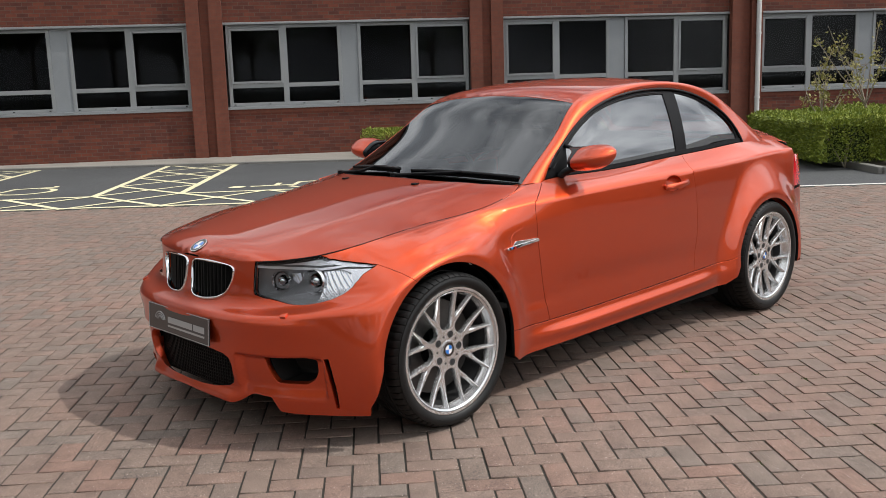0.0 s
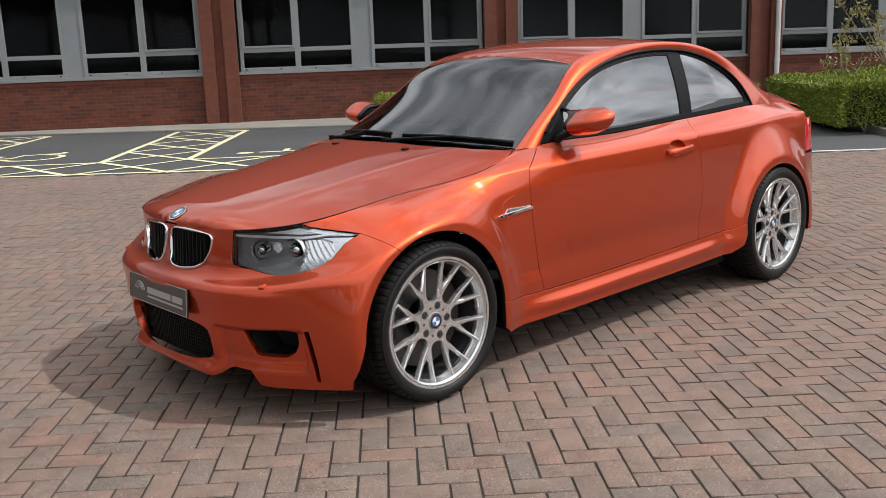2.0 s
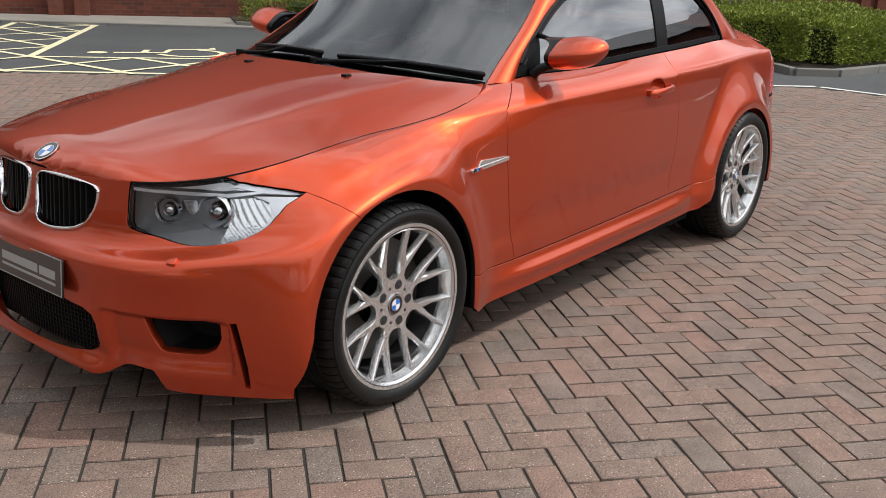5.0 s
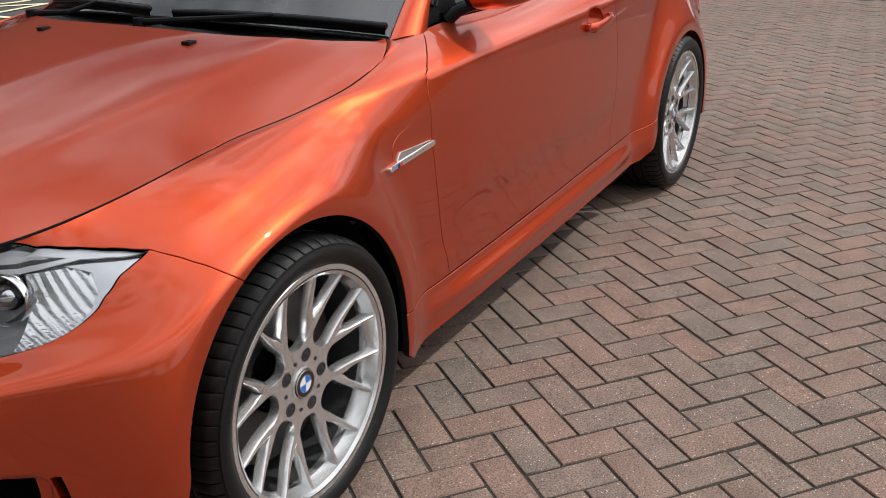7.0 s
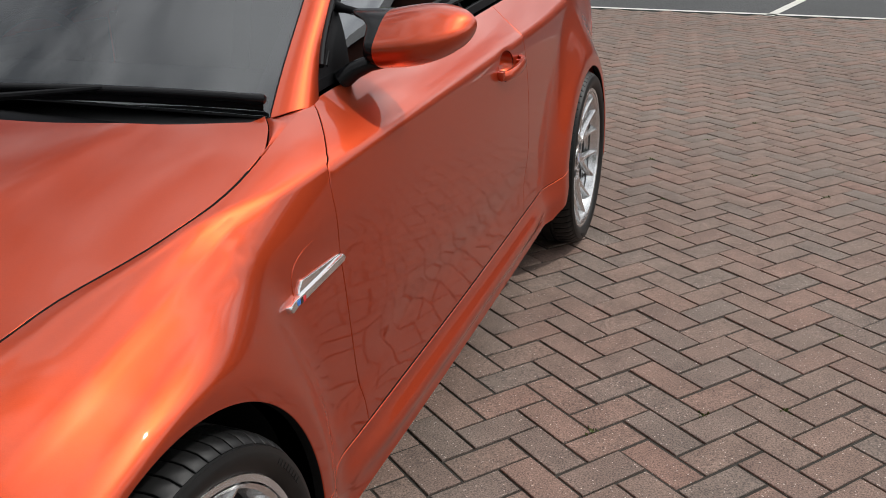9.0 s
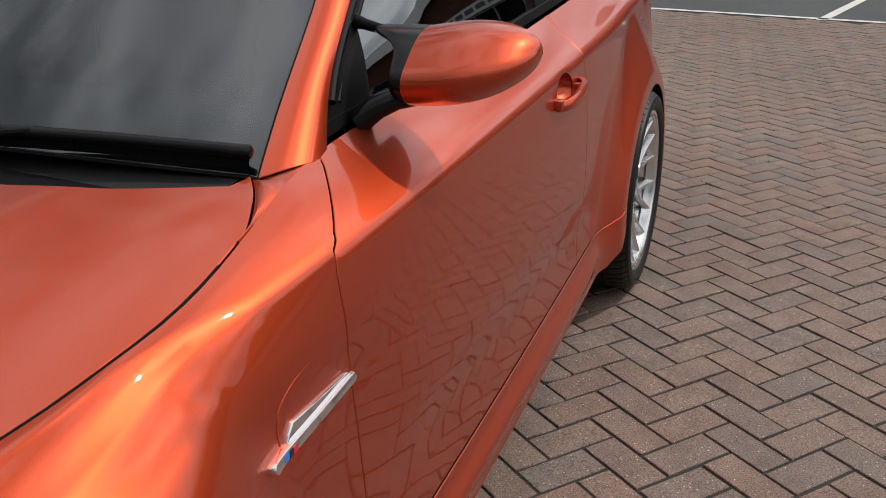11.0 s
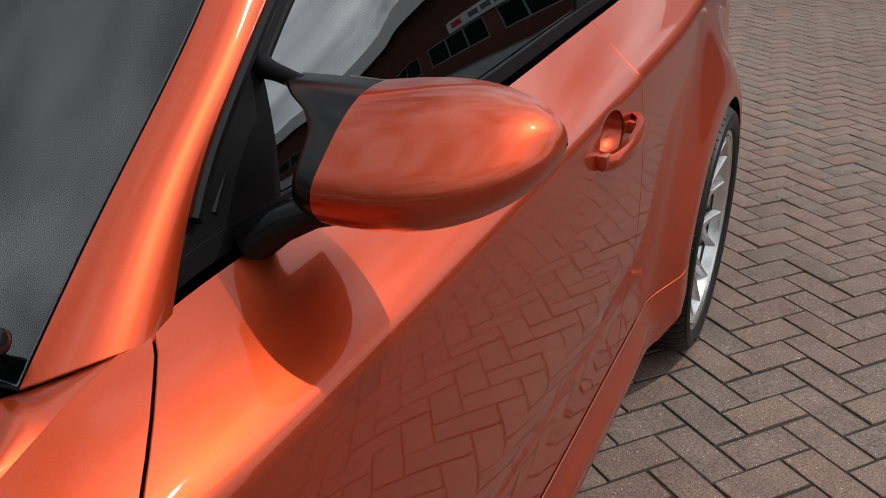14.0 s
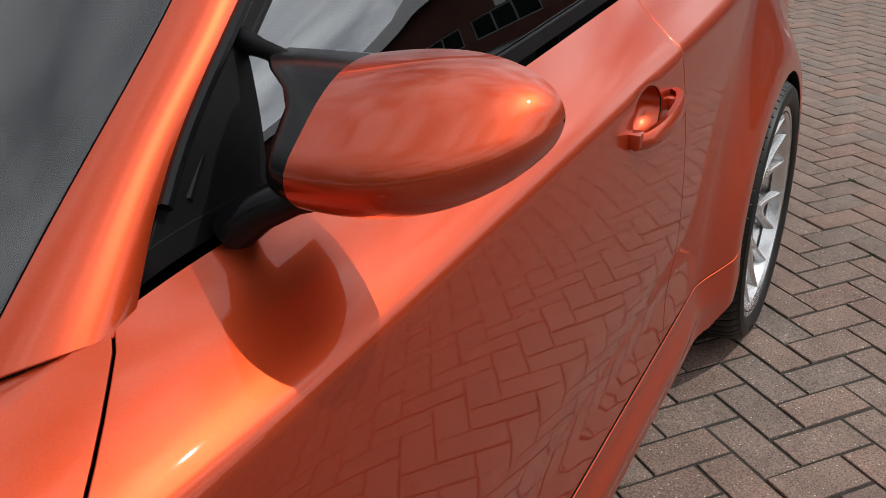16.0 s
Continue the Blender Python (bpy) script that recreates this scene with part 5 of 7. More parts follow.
panel("screen_border", [band, frit_in], screen_skin, FRIT, car, "black border of the windscreen", step=0.04, lip=0.002, inset=0.001, rise=-0.003)

# scuttle under the wipers
bm = bmesh.new()
rows = []
for w in np.linspace(-0.69, 0.69, 24):
    xr = 0.652 - 0.205 * (1 - abs(w / 0.69) ** 3) - 0.02
    zr = float(bonnet_skin(np.array([[xr, w]]))[0, 2])
    s0 = screen_skin(np.array([[w * 0.7 / 0.69, 0.01]]))[0]
    rows.append([bm.verts.new((xr, w, zr - 0.03)), bm.verts.new((xr + 0.03, w, zr - 0.016)), bm.verts.new((s0[0] + 0.02, s0[1], s0[2] - 0.006))])
for p, q in zip(rows, rows[1:]):
    for k in range(2):
        bm.faces.new((p[k], p[k + 1], q[k + 1], q[k]))
part("scuttle", bm, FRIT, car, "black plastic scuttle panel", True)

belt_x = np.linspace(0.785, 2.76, 80)
belt = shell(np.stack((belt_x, np.full(80, SPAN)), -1))
c2_pts = C2(np.linspace(0, 1, 300))


def window_skin(q):
    """Side glass: x along, t from the belt to the window line."""
    x, t = q[:, 0], q[:, 1]
    a = np.stack((x, np.interp(x, belt_x, belt[:, 1]) + 0.006, np.interp(x, belt_x, belt[:, 2])), -1)
    b_ = np.stack((x, np.interp(x, c2_pts[:, 0], c2_pts[:, 1]), np.interp(x, c2_pts[:, 0], c2_pts[:, 2])), -1)
    s = ((t - 0.0))[:, None]
    h = np.maximum(b_[:, 2:3] - a[:, 2:3], 0.004)
    P = a + (b_ - a) * (s / h)
    P[:, 1] -= 0.016 * np.clip(4 * (s / h) * (1 - s / h), 0, 1)[:, 0] * np.clip(h[:, 0] / 0.3, 0, 1)
    P[:, 1] += 0.012
    return P


def win_top(x):
    return float(np.interp(x, c2_pts[:, 0], c2_pts[:, 2]) - np.interp(x, belt_x, belt[:, 2]))


def win_poly(x0, x1, low, gap, lean=0.0, count=30):
    lowline = [(x, low) for x in np.linspace(x0, x1, count)]
    e = x1 - lean
    top = [(x, max(win_top(x) - gap, low + 0.004)) for x in e - (e - x0) * np.linspace(0, 1, count) ** 1.6]
    return np.array(lowline + top)


trim_poly = win_poly(0.80, 2.668, 0.0, 0.0, 0.0, 60)
glass_poly = win_poly(0.985, 1.935, 0.018, 0.034, -0.045, 40)
glass_poly[-1][1] = glass_poly[0][1] + 0.09
quarter_poly = win_poly(2.035, 2.622, 0.018, 0.022, 0.0, 30)
quarter_poly = np.array([(x + 0.06 * t / 0.33 if x < 2.04 else x, t) for x, t in quarter_poly])
both("window_trim", [trim_poly, glass_poly, quarter_poly], window_skin, BLACK_TRIM, "black window surround and pillar trim", step=0.035, inset=0.0, lip=0.006, rise=0.002)
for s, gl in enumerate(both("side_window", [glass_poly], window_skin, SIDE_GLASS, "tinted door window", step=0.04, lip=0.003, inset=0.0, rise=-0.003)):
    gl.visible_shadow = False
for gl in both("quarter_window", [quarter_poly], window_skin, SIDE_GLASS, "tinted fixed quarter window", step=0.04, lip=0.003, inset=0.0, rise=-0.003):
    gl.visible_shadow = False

# raised rubber edge of the window frame along the pillar and over the doors
for sg in (1, -1):
    for name, f0, f1, inn, radius in (("frame_seal", 0.05, 0.985, 0.004, 0.0065), ("frame_lip", 0.06, 0.60, 0.024, 0.0045)):
        bm = bmesh.new()
        p = C2(np.linspace(f0, f1, 70)) + np.array((inn * 0.8, -0.004, -inn))
        tube(bm, [(x, y * sg, z) for x, y, z in p], radius, 8)
        part(name, bm, SATIN_BLACK, car, "black rubber edge of the side window frame", True)

# rear screen and boot lid
def back_skin(q):
    w, t = q[:, 0] / 0.7, q[:, 1] / 0.6
    a, b_ = np.array([2.60, 0.50, 1.312]), np.array([3.07, 0.575, 1.042])
    p = a + (b_ - a) * t[:, None]
    f = 1 - w ** 2
    return np.stack((p[:, 0] + 0.05 * f * t, w * p[:, 1], p[:, 2] + 0.006 * f + 0.035 * 4 * t * (1 - t) * 0.5), -1)


back = np.array([(w, 0.0) for w in np.linspace(-0.7, 0.7, 20)] + [(w, 0.6) for w in np.linspace(0.7, -0.7, 20)])
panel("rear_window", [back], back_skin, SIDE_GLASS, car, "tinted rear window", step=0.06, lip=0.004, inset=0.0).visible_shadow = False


boot_edge = shell(np.stack((np.linspace(2.80, REND, 80), np.full(80, SPAN)), -1))


def boot_skin(q):
    x, y = q[:, 0], q[:, 1]
    ze = np.interp(x, boot_edge[:, 0], boot_edge[:, 2])
    we = np.maximum(np.interp(x, boot_edge[:, 0], -boot_edge[:, 1]), 0.05)
    t = np.clip(np.abs(y) / we, 0, 1.1)
    return np.stack((x, y, ze + 0.060 * (1 - t ** 5) * smoothstep(x, 3.52, 3.44) + 0.030 * smoothstep(x, 3.34, 3.46) * (1 - t ** 4)), -1)


bl_half = [(float(p[0]), float(p[1])) for p in boot_edge]
boot_poly = np.array(bl_half + [(x, -y) for x, y in bl_half[::-1][1:]] + [(3.0, 0.55), (3.05, 0.0), (3.0, -0.55)])
panel("boot_lid", [boot_poly], boot_skin, PAINT, car, "orange painted boot lid with small lip spoiler", step=0.04, inset=0.002)

# roof aerial
bm = bmesh.new()
for i, (x, h, w) in enumerate(((2.38, 0.0, 0.018), (2.42, 0.022, 0.022), (2.48, 0.045, 0.02), (2.52, 0.05, 0.012), (2.53, 0.0, 0.01))):
    z = float(roof_skin(np.array([[x, 0.0]]))[0, 2]) - 0.004
    bm.verts.new((x, -w, z))
    bm.verts.new((x, 0, z + h + 0.004))
    bm.verts.new((x, w, z))
bm.verts.ensure_lookup_table()
for i in range(4):
    a = 3 * i
    bm.faces.new((bm.verts[a], bm.verts[a + 3], bm.verts[a + 4], bm.verts[a + 1]))
    bm.faces.new((bm.verts[a + 1], bm.verts[a + 4], bm.verts[a + 5], bm.verts[a + 2]))
part("aerial", bm, PAINT, car, "orange shark-fin aerial", True)

# ---------------------------------------------------------------- wheels
def wheel(at, tyre_r, rim_r, wide, right=False, spin=0.0):
    """Alloy wheel: barrel with tyre, eight forked spokes, hub, badge, nuts, brake disc and caliper. y = 0 is the outer rim face."""
    bm = bmesh.new()
    d = wide
    lathe(bm, [(rim_r - 0.009, 0.0), (rim_r + 0.002, -0.001), (rim_r + 0.006, 0.004), (rim_r + 0.004, 0.012), (rim_r - 0.004, 0.020), (rim_r - 0.016, 0.036), (rim_r - 0.022, 0.06)], 72)
    lathe(bm, [(rim_r - 0.012, 0.0), (rim_r - 0.020, 0.006), (rim_r - 0.024, 0.022), (rim_r - 0.030, 0.034)], 72)
    root = part("wheel", bm, ALLOY, car, "silver alloy wheel with forked spokes", True)
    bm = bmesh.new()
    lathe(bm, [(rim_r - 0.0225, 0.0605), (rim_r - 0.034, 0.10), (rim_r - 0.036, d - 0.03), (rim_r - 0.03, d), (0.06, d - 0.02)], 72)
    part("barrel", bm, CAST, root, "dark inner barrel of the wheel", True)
    # tyre: rounded sidewall, deep shoulder bed under separate tread blocks, grooves round the crown
    bm = bmesh.new()
    t = tyre_r - rim_r
    prof = [(rim_r + 0.001, 0.010), (rim_r + 0.004, 0.000), (rim_r + t * 0.16, -0.006), (rim_r + t * 0.36, -0.0115), (rim_r + t * 0.55, -0.0125), (rim_r + t * 0.60, -0.0112), (rim_r + t * 0.72, -0.0085), (tyre_r - 0.016, -0.0015), (tyre_r - 0.0115, 0.008), (tyre_r - 0.007, 0.024), (tyre_r - 0.0065, 0.062)]
    for g in (0.075, 0.115, 0.155):
        if g < d - 0.04:
            prof += [(tyre_r, g - 0.005), (tyre_r - 0.007, g - 0.004), (tyre_r - 0.007, g + 0.004), (tyre_r, g + 0.005)]
    prof += [(tyre_r, d - 0.045), (tyre_r - 0.006, d - 0.012), (rim_r + t * 0.6, d + 0.012), (rim_r + 0.004, d + 0.002), (rim_r - 0.012, d - 0.01)]
    lathe(bm, prof, 120)
    part("tyre", bm, RUBBER, root, "low-profile black tyre", True)
    bm = bmesh.new()
    outline = [(tyre_r - 0.0165, -0.0035), (tyre_r - 0.0145, -0.0040), (tyre_r - 0.0095, 0.0035), (tyre_r - 0.0045, 0.012), (tyre_r - 0.0015, 0.024), (tyre_r, 0.042), (tyre_r, 0.064), (tyre_r - 0.006, 0.066)]
    for k in range(64):
        a0, half = 2 * math.pi * k / 64, 0.44 * 2 * math.pi / 64
        grid = []
        for e, drop in ((-1.03, 0.007), (-1.0, 0.0008), (-0.92, 0.0), (0.92, 0.0), (1.0, 0.0008), (1.03, 0.007)):
            grid.append([bm.verts.new(((r - drop) * math.cos(a0 + half * e + 0.35 * y), y + drop * 0.6 * (y < 0.01), (r - drop) * math.sin(a0 + half * e + 0.35 * y))) for r, y in outline])
        for p_, q_ in zip(grid, grid[1:]):
            for m_ in range(len(outline) - 1):
                bm.faces.new((p_[m_], q_[m_], q_[m_ + 1], p_[m_ + 1]))
    bmesh.ops.recalc_face_normals(bm, faces=bm.faces)
    tagged(part("tread", bm, RUBBER, root, "", True), kind="stuff")
    # fine raised ribs of the sidewall lettering
    for a0, k in ((0.5, 8), (2.6, 8), (4.3, 5)):
        bm = bmesh.new()
        for i in range(k):
            a = a0 + i * 0.040
            m = Matrix.Rotation(-a, 4, "Y") @ Matrix.Translation((rim_r + t * 0.46, -0.0122, 0))
            box(bm, (-0.005, -0.0007, -0.0035), (0.005, 0.002, 0.0035), m)
        part("sidewall_mark", bm, RUBBER, root)
    # eight Y-shaped spokes: the plate between round-ended slots, forked towards the rim
    R1 = rim_r - 0.016
    face = spline([0.0, 0.05, 0.09, 0.14, 0.19, 0.23, R1 + 0.006], [0.038, 0.038, 0.037, 0.032, 0.022, 0.011, 0.004])
    run = np.concatenate((np.linspace(0.035, 0.085, 4), 0.085 + 0.032 * (1 - np.cos(np.linspace(0, math.pi / 2, 7)[1:])), np.linspace(0.130, R1 + 0.004, 9)))
    for k in range(16):
        a, sg = 2 * math.pi * (k // 2 + 0.5) / 8 + spin, -1 if k % 2 else 1
        bm = bmesh.new()
        rows = []
        for r in run:
            e = 0.0 if r <= 0.085 else 0.0330 * math.sqrt(max(1 - (max(0.117 - r, 0) / 0.032) ** 2, 0)) + 0.010 * smoothstep(r, 0.115, R1)
            g = min(0.4142 * r, e + float(np.interp(r, (0.09, 0.137, 0.16, 0.20, R1), (0.040, 0.0235, 0.0165, 0.0125, 0.0095)))) if r > 0.12 else 0.4142 * r
            y = float(face(r))
            lean, deep = 0.003, 0.022
            free = 1.0 if 0.4142 * r > g + 1e-6 else 0.0
            cut = 1.0 if e > 0.001 else 0.0
            bev = min(0.0028, (g - e) * 0.3)
            o = [(e - lean * cut, y + deep), (e, y + 0.004 * cut), (e + bev, y), ((e + g) / 2, y - 0.0006), (g - bev, y), (g, y + 0.004 * free), (g + lean * free, y + deep)]
            rows.append([bm.verts.new((r * math.cos(a) - sg * q * math.sin(a), yy, r * math.sin(a) + sg * q * math.cos(a))) for q, yy in o])
        for p_, q_ in zip(rows, rows[1:]):
            for m_ in range(6):
                bm.faces.new((p_[m_], p_[m_ + 1], q_[m_ + 1], q_[m_]))
        bmesh.ops.remove_doubles(bm, verts=bm.verts, dist=1e-6)
        bmesh.ops.recalc_face_normals(bm, faces=bm.faces)
        if sum(f.normal.y * f.calc_area() for f in bm.faces) > 0:
            bmesh.ops.reverse_faces(bm, faces=bm.faces)
        part("spoke", bm, ALLOY, root, "", True)
    bm = bmesh.new()
    lathe(bm, [(0.0, 0.040), (0.031, 0.040), (0.0335, 0.0345), (0.036, 0.0345), (0.0385, 0.039), (0.0385, 0.06)], 48)
    part("hub", bm, ALLOY, root, "", True)
    for k in range(5):
        a = 2 * math.pi * k / 5 + spin - 0.40
        bm = bmesh.new()
        lathe(bm, [(0.0, 0.0362), (0.0068, 0.0362), (0.0078, 0.0368), (0.0125, 0.0368), (0.0138, 0.0358), (0.0158, 0.0372), (0.0158, 0.06)], 20)
        bmesh.ops.translate(bm, verts=bm.verts, vec=(0.064 * math.cos(a), 0, 0.064 * math.sin(a)))
        part("wheel_bolt", bm, CAST, root, "dark recessed wheel bolt", True)
        bm = bmesh.new()
        lathe(bm, [(0.0, 0.0366), (0.0045, 0.0366), (0.005, 0.0374), (0.005, 0.06)], 14)
        bmesh.ops.translate(bm, verts=bm.verts, vec=(0.060 * math.cos(a + 0.628), 0, 0.060 * math.sin(a + 0.628)))
        part("bolt_hole", bm, CAST, root, "", True)
    badge(root, Matrix.Translation((0, 0.0335, 0)), 0.032)
    bm = bmesh.new()
    lathe(bm, [(0.085, 0.115), (rim_r - 0.066, 0.115), (rim_r - 0.066, 0.118), (rim_r - 0.064, 0.14), (0.085, 0.14)], 60)
    part("brake_disc", bm, DISC, root, "grey iron brake disc", True)
    bm = bmesh.new()
    rings = []
    for aa in np.linspace(-0.55, 0.55, 12):
        m = Matrix.Rotation(-aa + (0.2 if at[0] > 1 else math.pi + 0.3), 4, "Y")
        e = 0.006 if abs(aa) > 0.5 else 0.0
        rings.append([bm.verts.new(m @ Vector(p)) for p in (
            (rim_r - 0.105 + e, 0.089, 0), (rim_r - 0.101, 0.085 + e, 0), (rim_r - 0.056, 0.085 + e, 0), (rim_r - 0.049 - e, 0.092, 0), (rim_r - 0.049 - e, 0.165, 0), (rim_r - 0.105 + e, 0.165, 0))])
    for p, q in zip(rings, rings[1:]):
        for j in range(6):
            bm.faces.new((p[j], p[(j + 1) % 6], q[(j + 1) % 6], q[j]))
    bm.faces.new(rings[0])
    bm.faces.new(rings[-1][::-1])
    bmesh.ops.recalc_face_normals(bm, faces=bm.faces)
    part("brake_caliper", bm, CAST, root, "dark grey brake caliper")
    root.matrix_local = pose(*at, 0, 0, 180 if right else 0)
    return root


def badge(parent, m, r):
    """Round badge: dark ring with blue and white quarters."""
    bm = bmesh.new()
    lathe(bm, [(0.0, -0.0015), (r * 0.93, -0.0015), (r, 0.001), (r, 0.006), (0, 0.006)], 40)
    bmesh.ops.transform(bm, matrix=m, verts=bm.verts)
    ring = part("badge", bm, GLOSS_BLACK, parent, "round badge with blue and white quarters", True) if parent is not car and parent.parent is None else None
    if ring is None:
        ring = part("badge", bm, GLOSS_BLACK, parent, "round badge with blue and white quarters", True)
    bm = bmesh.new()
    lathe(bm, [(r * 0.93, -0.0021), (r * 0.985, -0.0019), (r * 0.985, 0.0), (r * 0.93, 0.0)], 40, closed=True)
    lathe(bm, [(r * 0.60, -0.0021), (r * 0.635, -0.0021), (r * 0.635, 0.0), (r * 0.60, 0.0)], 40, closed=True)
    bmesh.ops.transform(bm, matrix=m, verts=bm.verts)
    part("badge_rim", bm, CHROME, parent, "", True)
    for k, mat in enumerate((BLUE, WHITE, BLUE, WHITE)):
        bm = bmesh.new()
        pts = [(0, 0)] + [(r * 0.60 * math.cos(a), r * 0.60 * math.sin(a)) for a in np.linspace(k * math.pi / 2, (k + 1) * math.pi / 2, 9)]
        top = [bm.verts.new((x, -0.0019, z)) for x, z in pts]
        low = [bm.verts.new((x, 0.0, z)) for x, z in pts]
        bm.faces.new(top)
        for i in range(len(pts)):
            j = (i + 1) % len(pts)
            bm.faces.new((top[i], top[j], low[j], low[i]))
        bmesh.ops.recalc_face_normals(bm, faces=bm.faces)
        bmesh.ops.transform(bm, matrix=m, verts=bm.verts)
        part("badge_quarter", bm, mat, parent)


wheel((0.0, -0.893, 0.327), 0.327, 0.266, 0.235, False, 0.46)
wheel((2.66, -0.899, 0.334), 0.334, 0.266, 0.255, False, -0.36)
wheel((0.0, 0.893, 0.327), 0.327, 0.266, 0.235, True, 0.3)
wheel((2.66, 0.899, 0.334), 0.334, 0.266, 0.255, True, 0.1)

# wheel-arch liners, underbody and inner bulkheads
for k, (cx, cz, rad, *_r) in enumerate(WHEELS):
    for sg in (-1, 1):
        bm = bmesh.new()
        rows = []
        for a in np.linspace(-0.30, math.pi + 0.30, 30):
            rr = rad + 0.006
            x, z = cx + rr * math.cos(a), cz + rr * math.sin(a)
            rows.append([bm.verts.new((x, sg * w, z)) for w in (0.82 if k == 0 else 0.83, 0.70, 0.55)] + [bm.verts.new((cx + (rr - 0.12) * math.cos(a), sg * 0.54, cz + (rr - 0.12) * math.sin(a)))])
        for p, q in zip(rows, rows[1:]):
            for j in range(3):
                bm.faces.new((p[j], p[j + 1], q[j + 1], q[j]))
        part("arch_liner", bm, LINER, car, "black wheel-arch liner", True)
        slab("arch_wall", (cx - 0.42, sg * 0.545 - 0.004, 0.2), (cx + 0.42, sg * 0.545 + 0.004, 0.72), LINER, car)
slab("floor_pan", (-0.5, -0.53, 0.17), (3.3, 0.53, 0.2), LINER, car, "black underbody")
slab("floor_pan", (0.45, -0.82, 0.18), (2.2, 0.82, 0.21), LINER, car, "black underbody")
slab("bulkhead", (0.30, -0.60, 0.205), (0.33, 0.60, 0.80), LINER, car)
slab("rear_bulkhead", (2.62, -0.535, 0.205), (2.66, 0.535, 0.95), LINER, car)

# ---------------------------------------------------------------- front details
for sg, mirror in ((1, False), (-1, True)):
    fl_ = np.array([1, sg, 1])
    # kidney grille: chrome ring, slats, dark backing
    loop = kidney_q
    bm = bmesh.new()
    P = nose_skin(loop)
    N = normals_of(nose_skin, loop, np.array((1.3, 0, 0.55)))
    C = P.mean(0)
    rings = []
    for p, n_ in zip(P, N):
        inn = C - p
        inn /= np.linalg.norm(inn)
        rings.append([bm.verts.new(tuple((p + inn * a + n_ * b_) * fl_)) for a, b_ in ((-0.002, -0.012), (-0.002, 0.004), (0.000, 0.0075), (0.003, 0.009), (0.007, 0.007), (0.009, 0.001), (0.010, -0.008))])
    for i in range(len(rings)):
        p, q = rings[i], rings[(i + 1) % len(rings)]
        for k in range(6):
            bm.faces.new((p[k], q[k], q[k + 1], p[k + 1]))
    bmesh.ops.recalc_face_normals(bm, faces=bm.faces)
    ring = part("kidney_grille", bm, CHROME, car, "chrome-framed kidney grille with black slats", True)
    inner = C + (P - C) * 0.97
    bm = bmesh.new()
    vs = [bm.verts.new(tuple((p + np.array((0.032, 0, 0))) * fl_)) for p in inner]
    bm.faces.new(vs)
    part("backing", bm, GRILLE, ring)
    for k in range(10):
        w = 0.045 + k * 0.0208
        zz = [z for (ww, z) in zip(-P[:, 1], P[:, 2]) if abs(ww - w) < 0.012]
        if not zz:
            continue
        z0, z1 = min(zz) + 0.004, max(zz) - 0.006
        bm = bmesh.new()
        x0 = float(np.mean([x for (x, ww) in zip(P[:, 0], -P[:, 1]) if abs(ww - w) < 0.012])) + 0.006
        for (za, xa), (zb, xb) in (((z0, x0 - 0.004), (z1, x0 + 0.006)),):
            pts = [(xa, w - 0.003, za), (xa, w + 0.003, za), (xb, w + 0.003, zb), (xb, w - 0.003, zb)]
            f = [bm.verts.new((x, -y * sg, z)) for x, y, z in pts]
            g = [bm.verts.new((x + 0.018, -y * sg, z)) for x, y, z in pts]
            bm.faces.new(f)
            for i in range(4):
                bm.faces.new((f[i], g[i], g[(i + 1) % 4], f[(i + 1) % 4]))
        bmesh.ops.recalc_face_normals(bm, faces=bm.faces)
        part("slat", bm, GRILLE, ring)

    # headlamp: clear lens over bezel, two ringed projectors, brow and indicator
    lamp_loop = np.concatenate((lamp_low, lamp_inner, [lamp_in_top], top_line(lamp_in_top[0], lamp_out_top[0], 10)[1:], lamp_top_out[::-1][1:-1]))
    lens = panel("headlamp", [lamp_loop], shell, LENS, car, "clear-lensed headlamp with twin projectors", step=0.025, mirror=mirror, inset=0.005, lip=0.004, rise=-0.002)
    lens.visible_shadow = False
    shrunk = lamp_loop.mean(0) + (lamp_loop - lamp_loop.mean(0)) * 0.99
    panel("bezel", [shrunk], shell, LAMP_DARK, lens, "dark grey lamp bezel", step=0.03, mirror=mirror, inset=0, lip=0.004, rise=-0.036)
    rim_in = lamp_loop.mean(0) + (lamp_loop - lamp_loop.mean(0)) * np.array((0.986, 0.968))
    panel("gasket", [lamp_loop, rim_in], shell, GLOSS_BLACK, lens, "black lamp gasket", step=0.03, mirror=mirror, inset=0.003, lip=0.016, rise=-0.004)

    def lamp_panel(name, pts, mat, rise, label=""):
        q = find(pts, FULL)
        panel(name, [q], shell, mat, lens, label, step=0.015, mirror=mirror, inset=0, lip=0.005, rise=rise)
    lamp_panel("brow", [(-.606, .402, .729), (-.56, .487, .729), (-.50, .56, .726), (-.44, .602, .720), (-.40, .634, .723), (-.435, .600, .742), (-.53, .53, .746), (-.59, .44, .738)], SATIN, -0.012, "satin silver brow strip")
    lamp_panel("light_strip", [(-.612, .40, .714), (-.56, .49, .712), (-.50, .56, .708), (-.44, .606, .702), (-.36, .662, .712), (-.36, .662, .719), (-.44, .604, .7095), (-.50, .558, .7155), (-.56, .488, .7195), (-.610, .40, .7215)], SATIN, -0.007, "bright silver strip under the brow")
    lamp_panel("indicator", [(-.44, .612, .698), (-.37, .66, .705), (-.358, .685, .70), (-.358, .71, .67), (-.38, .712, .64), (-.42, .70, .62), (-.47, .67, .595), (-.50, .62, .592), (-.46, .622, .63), (-.44, .62, .67)], AMBER, -0.022, "clear fluted indicator")
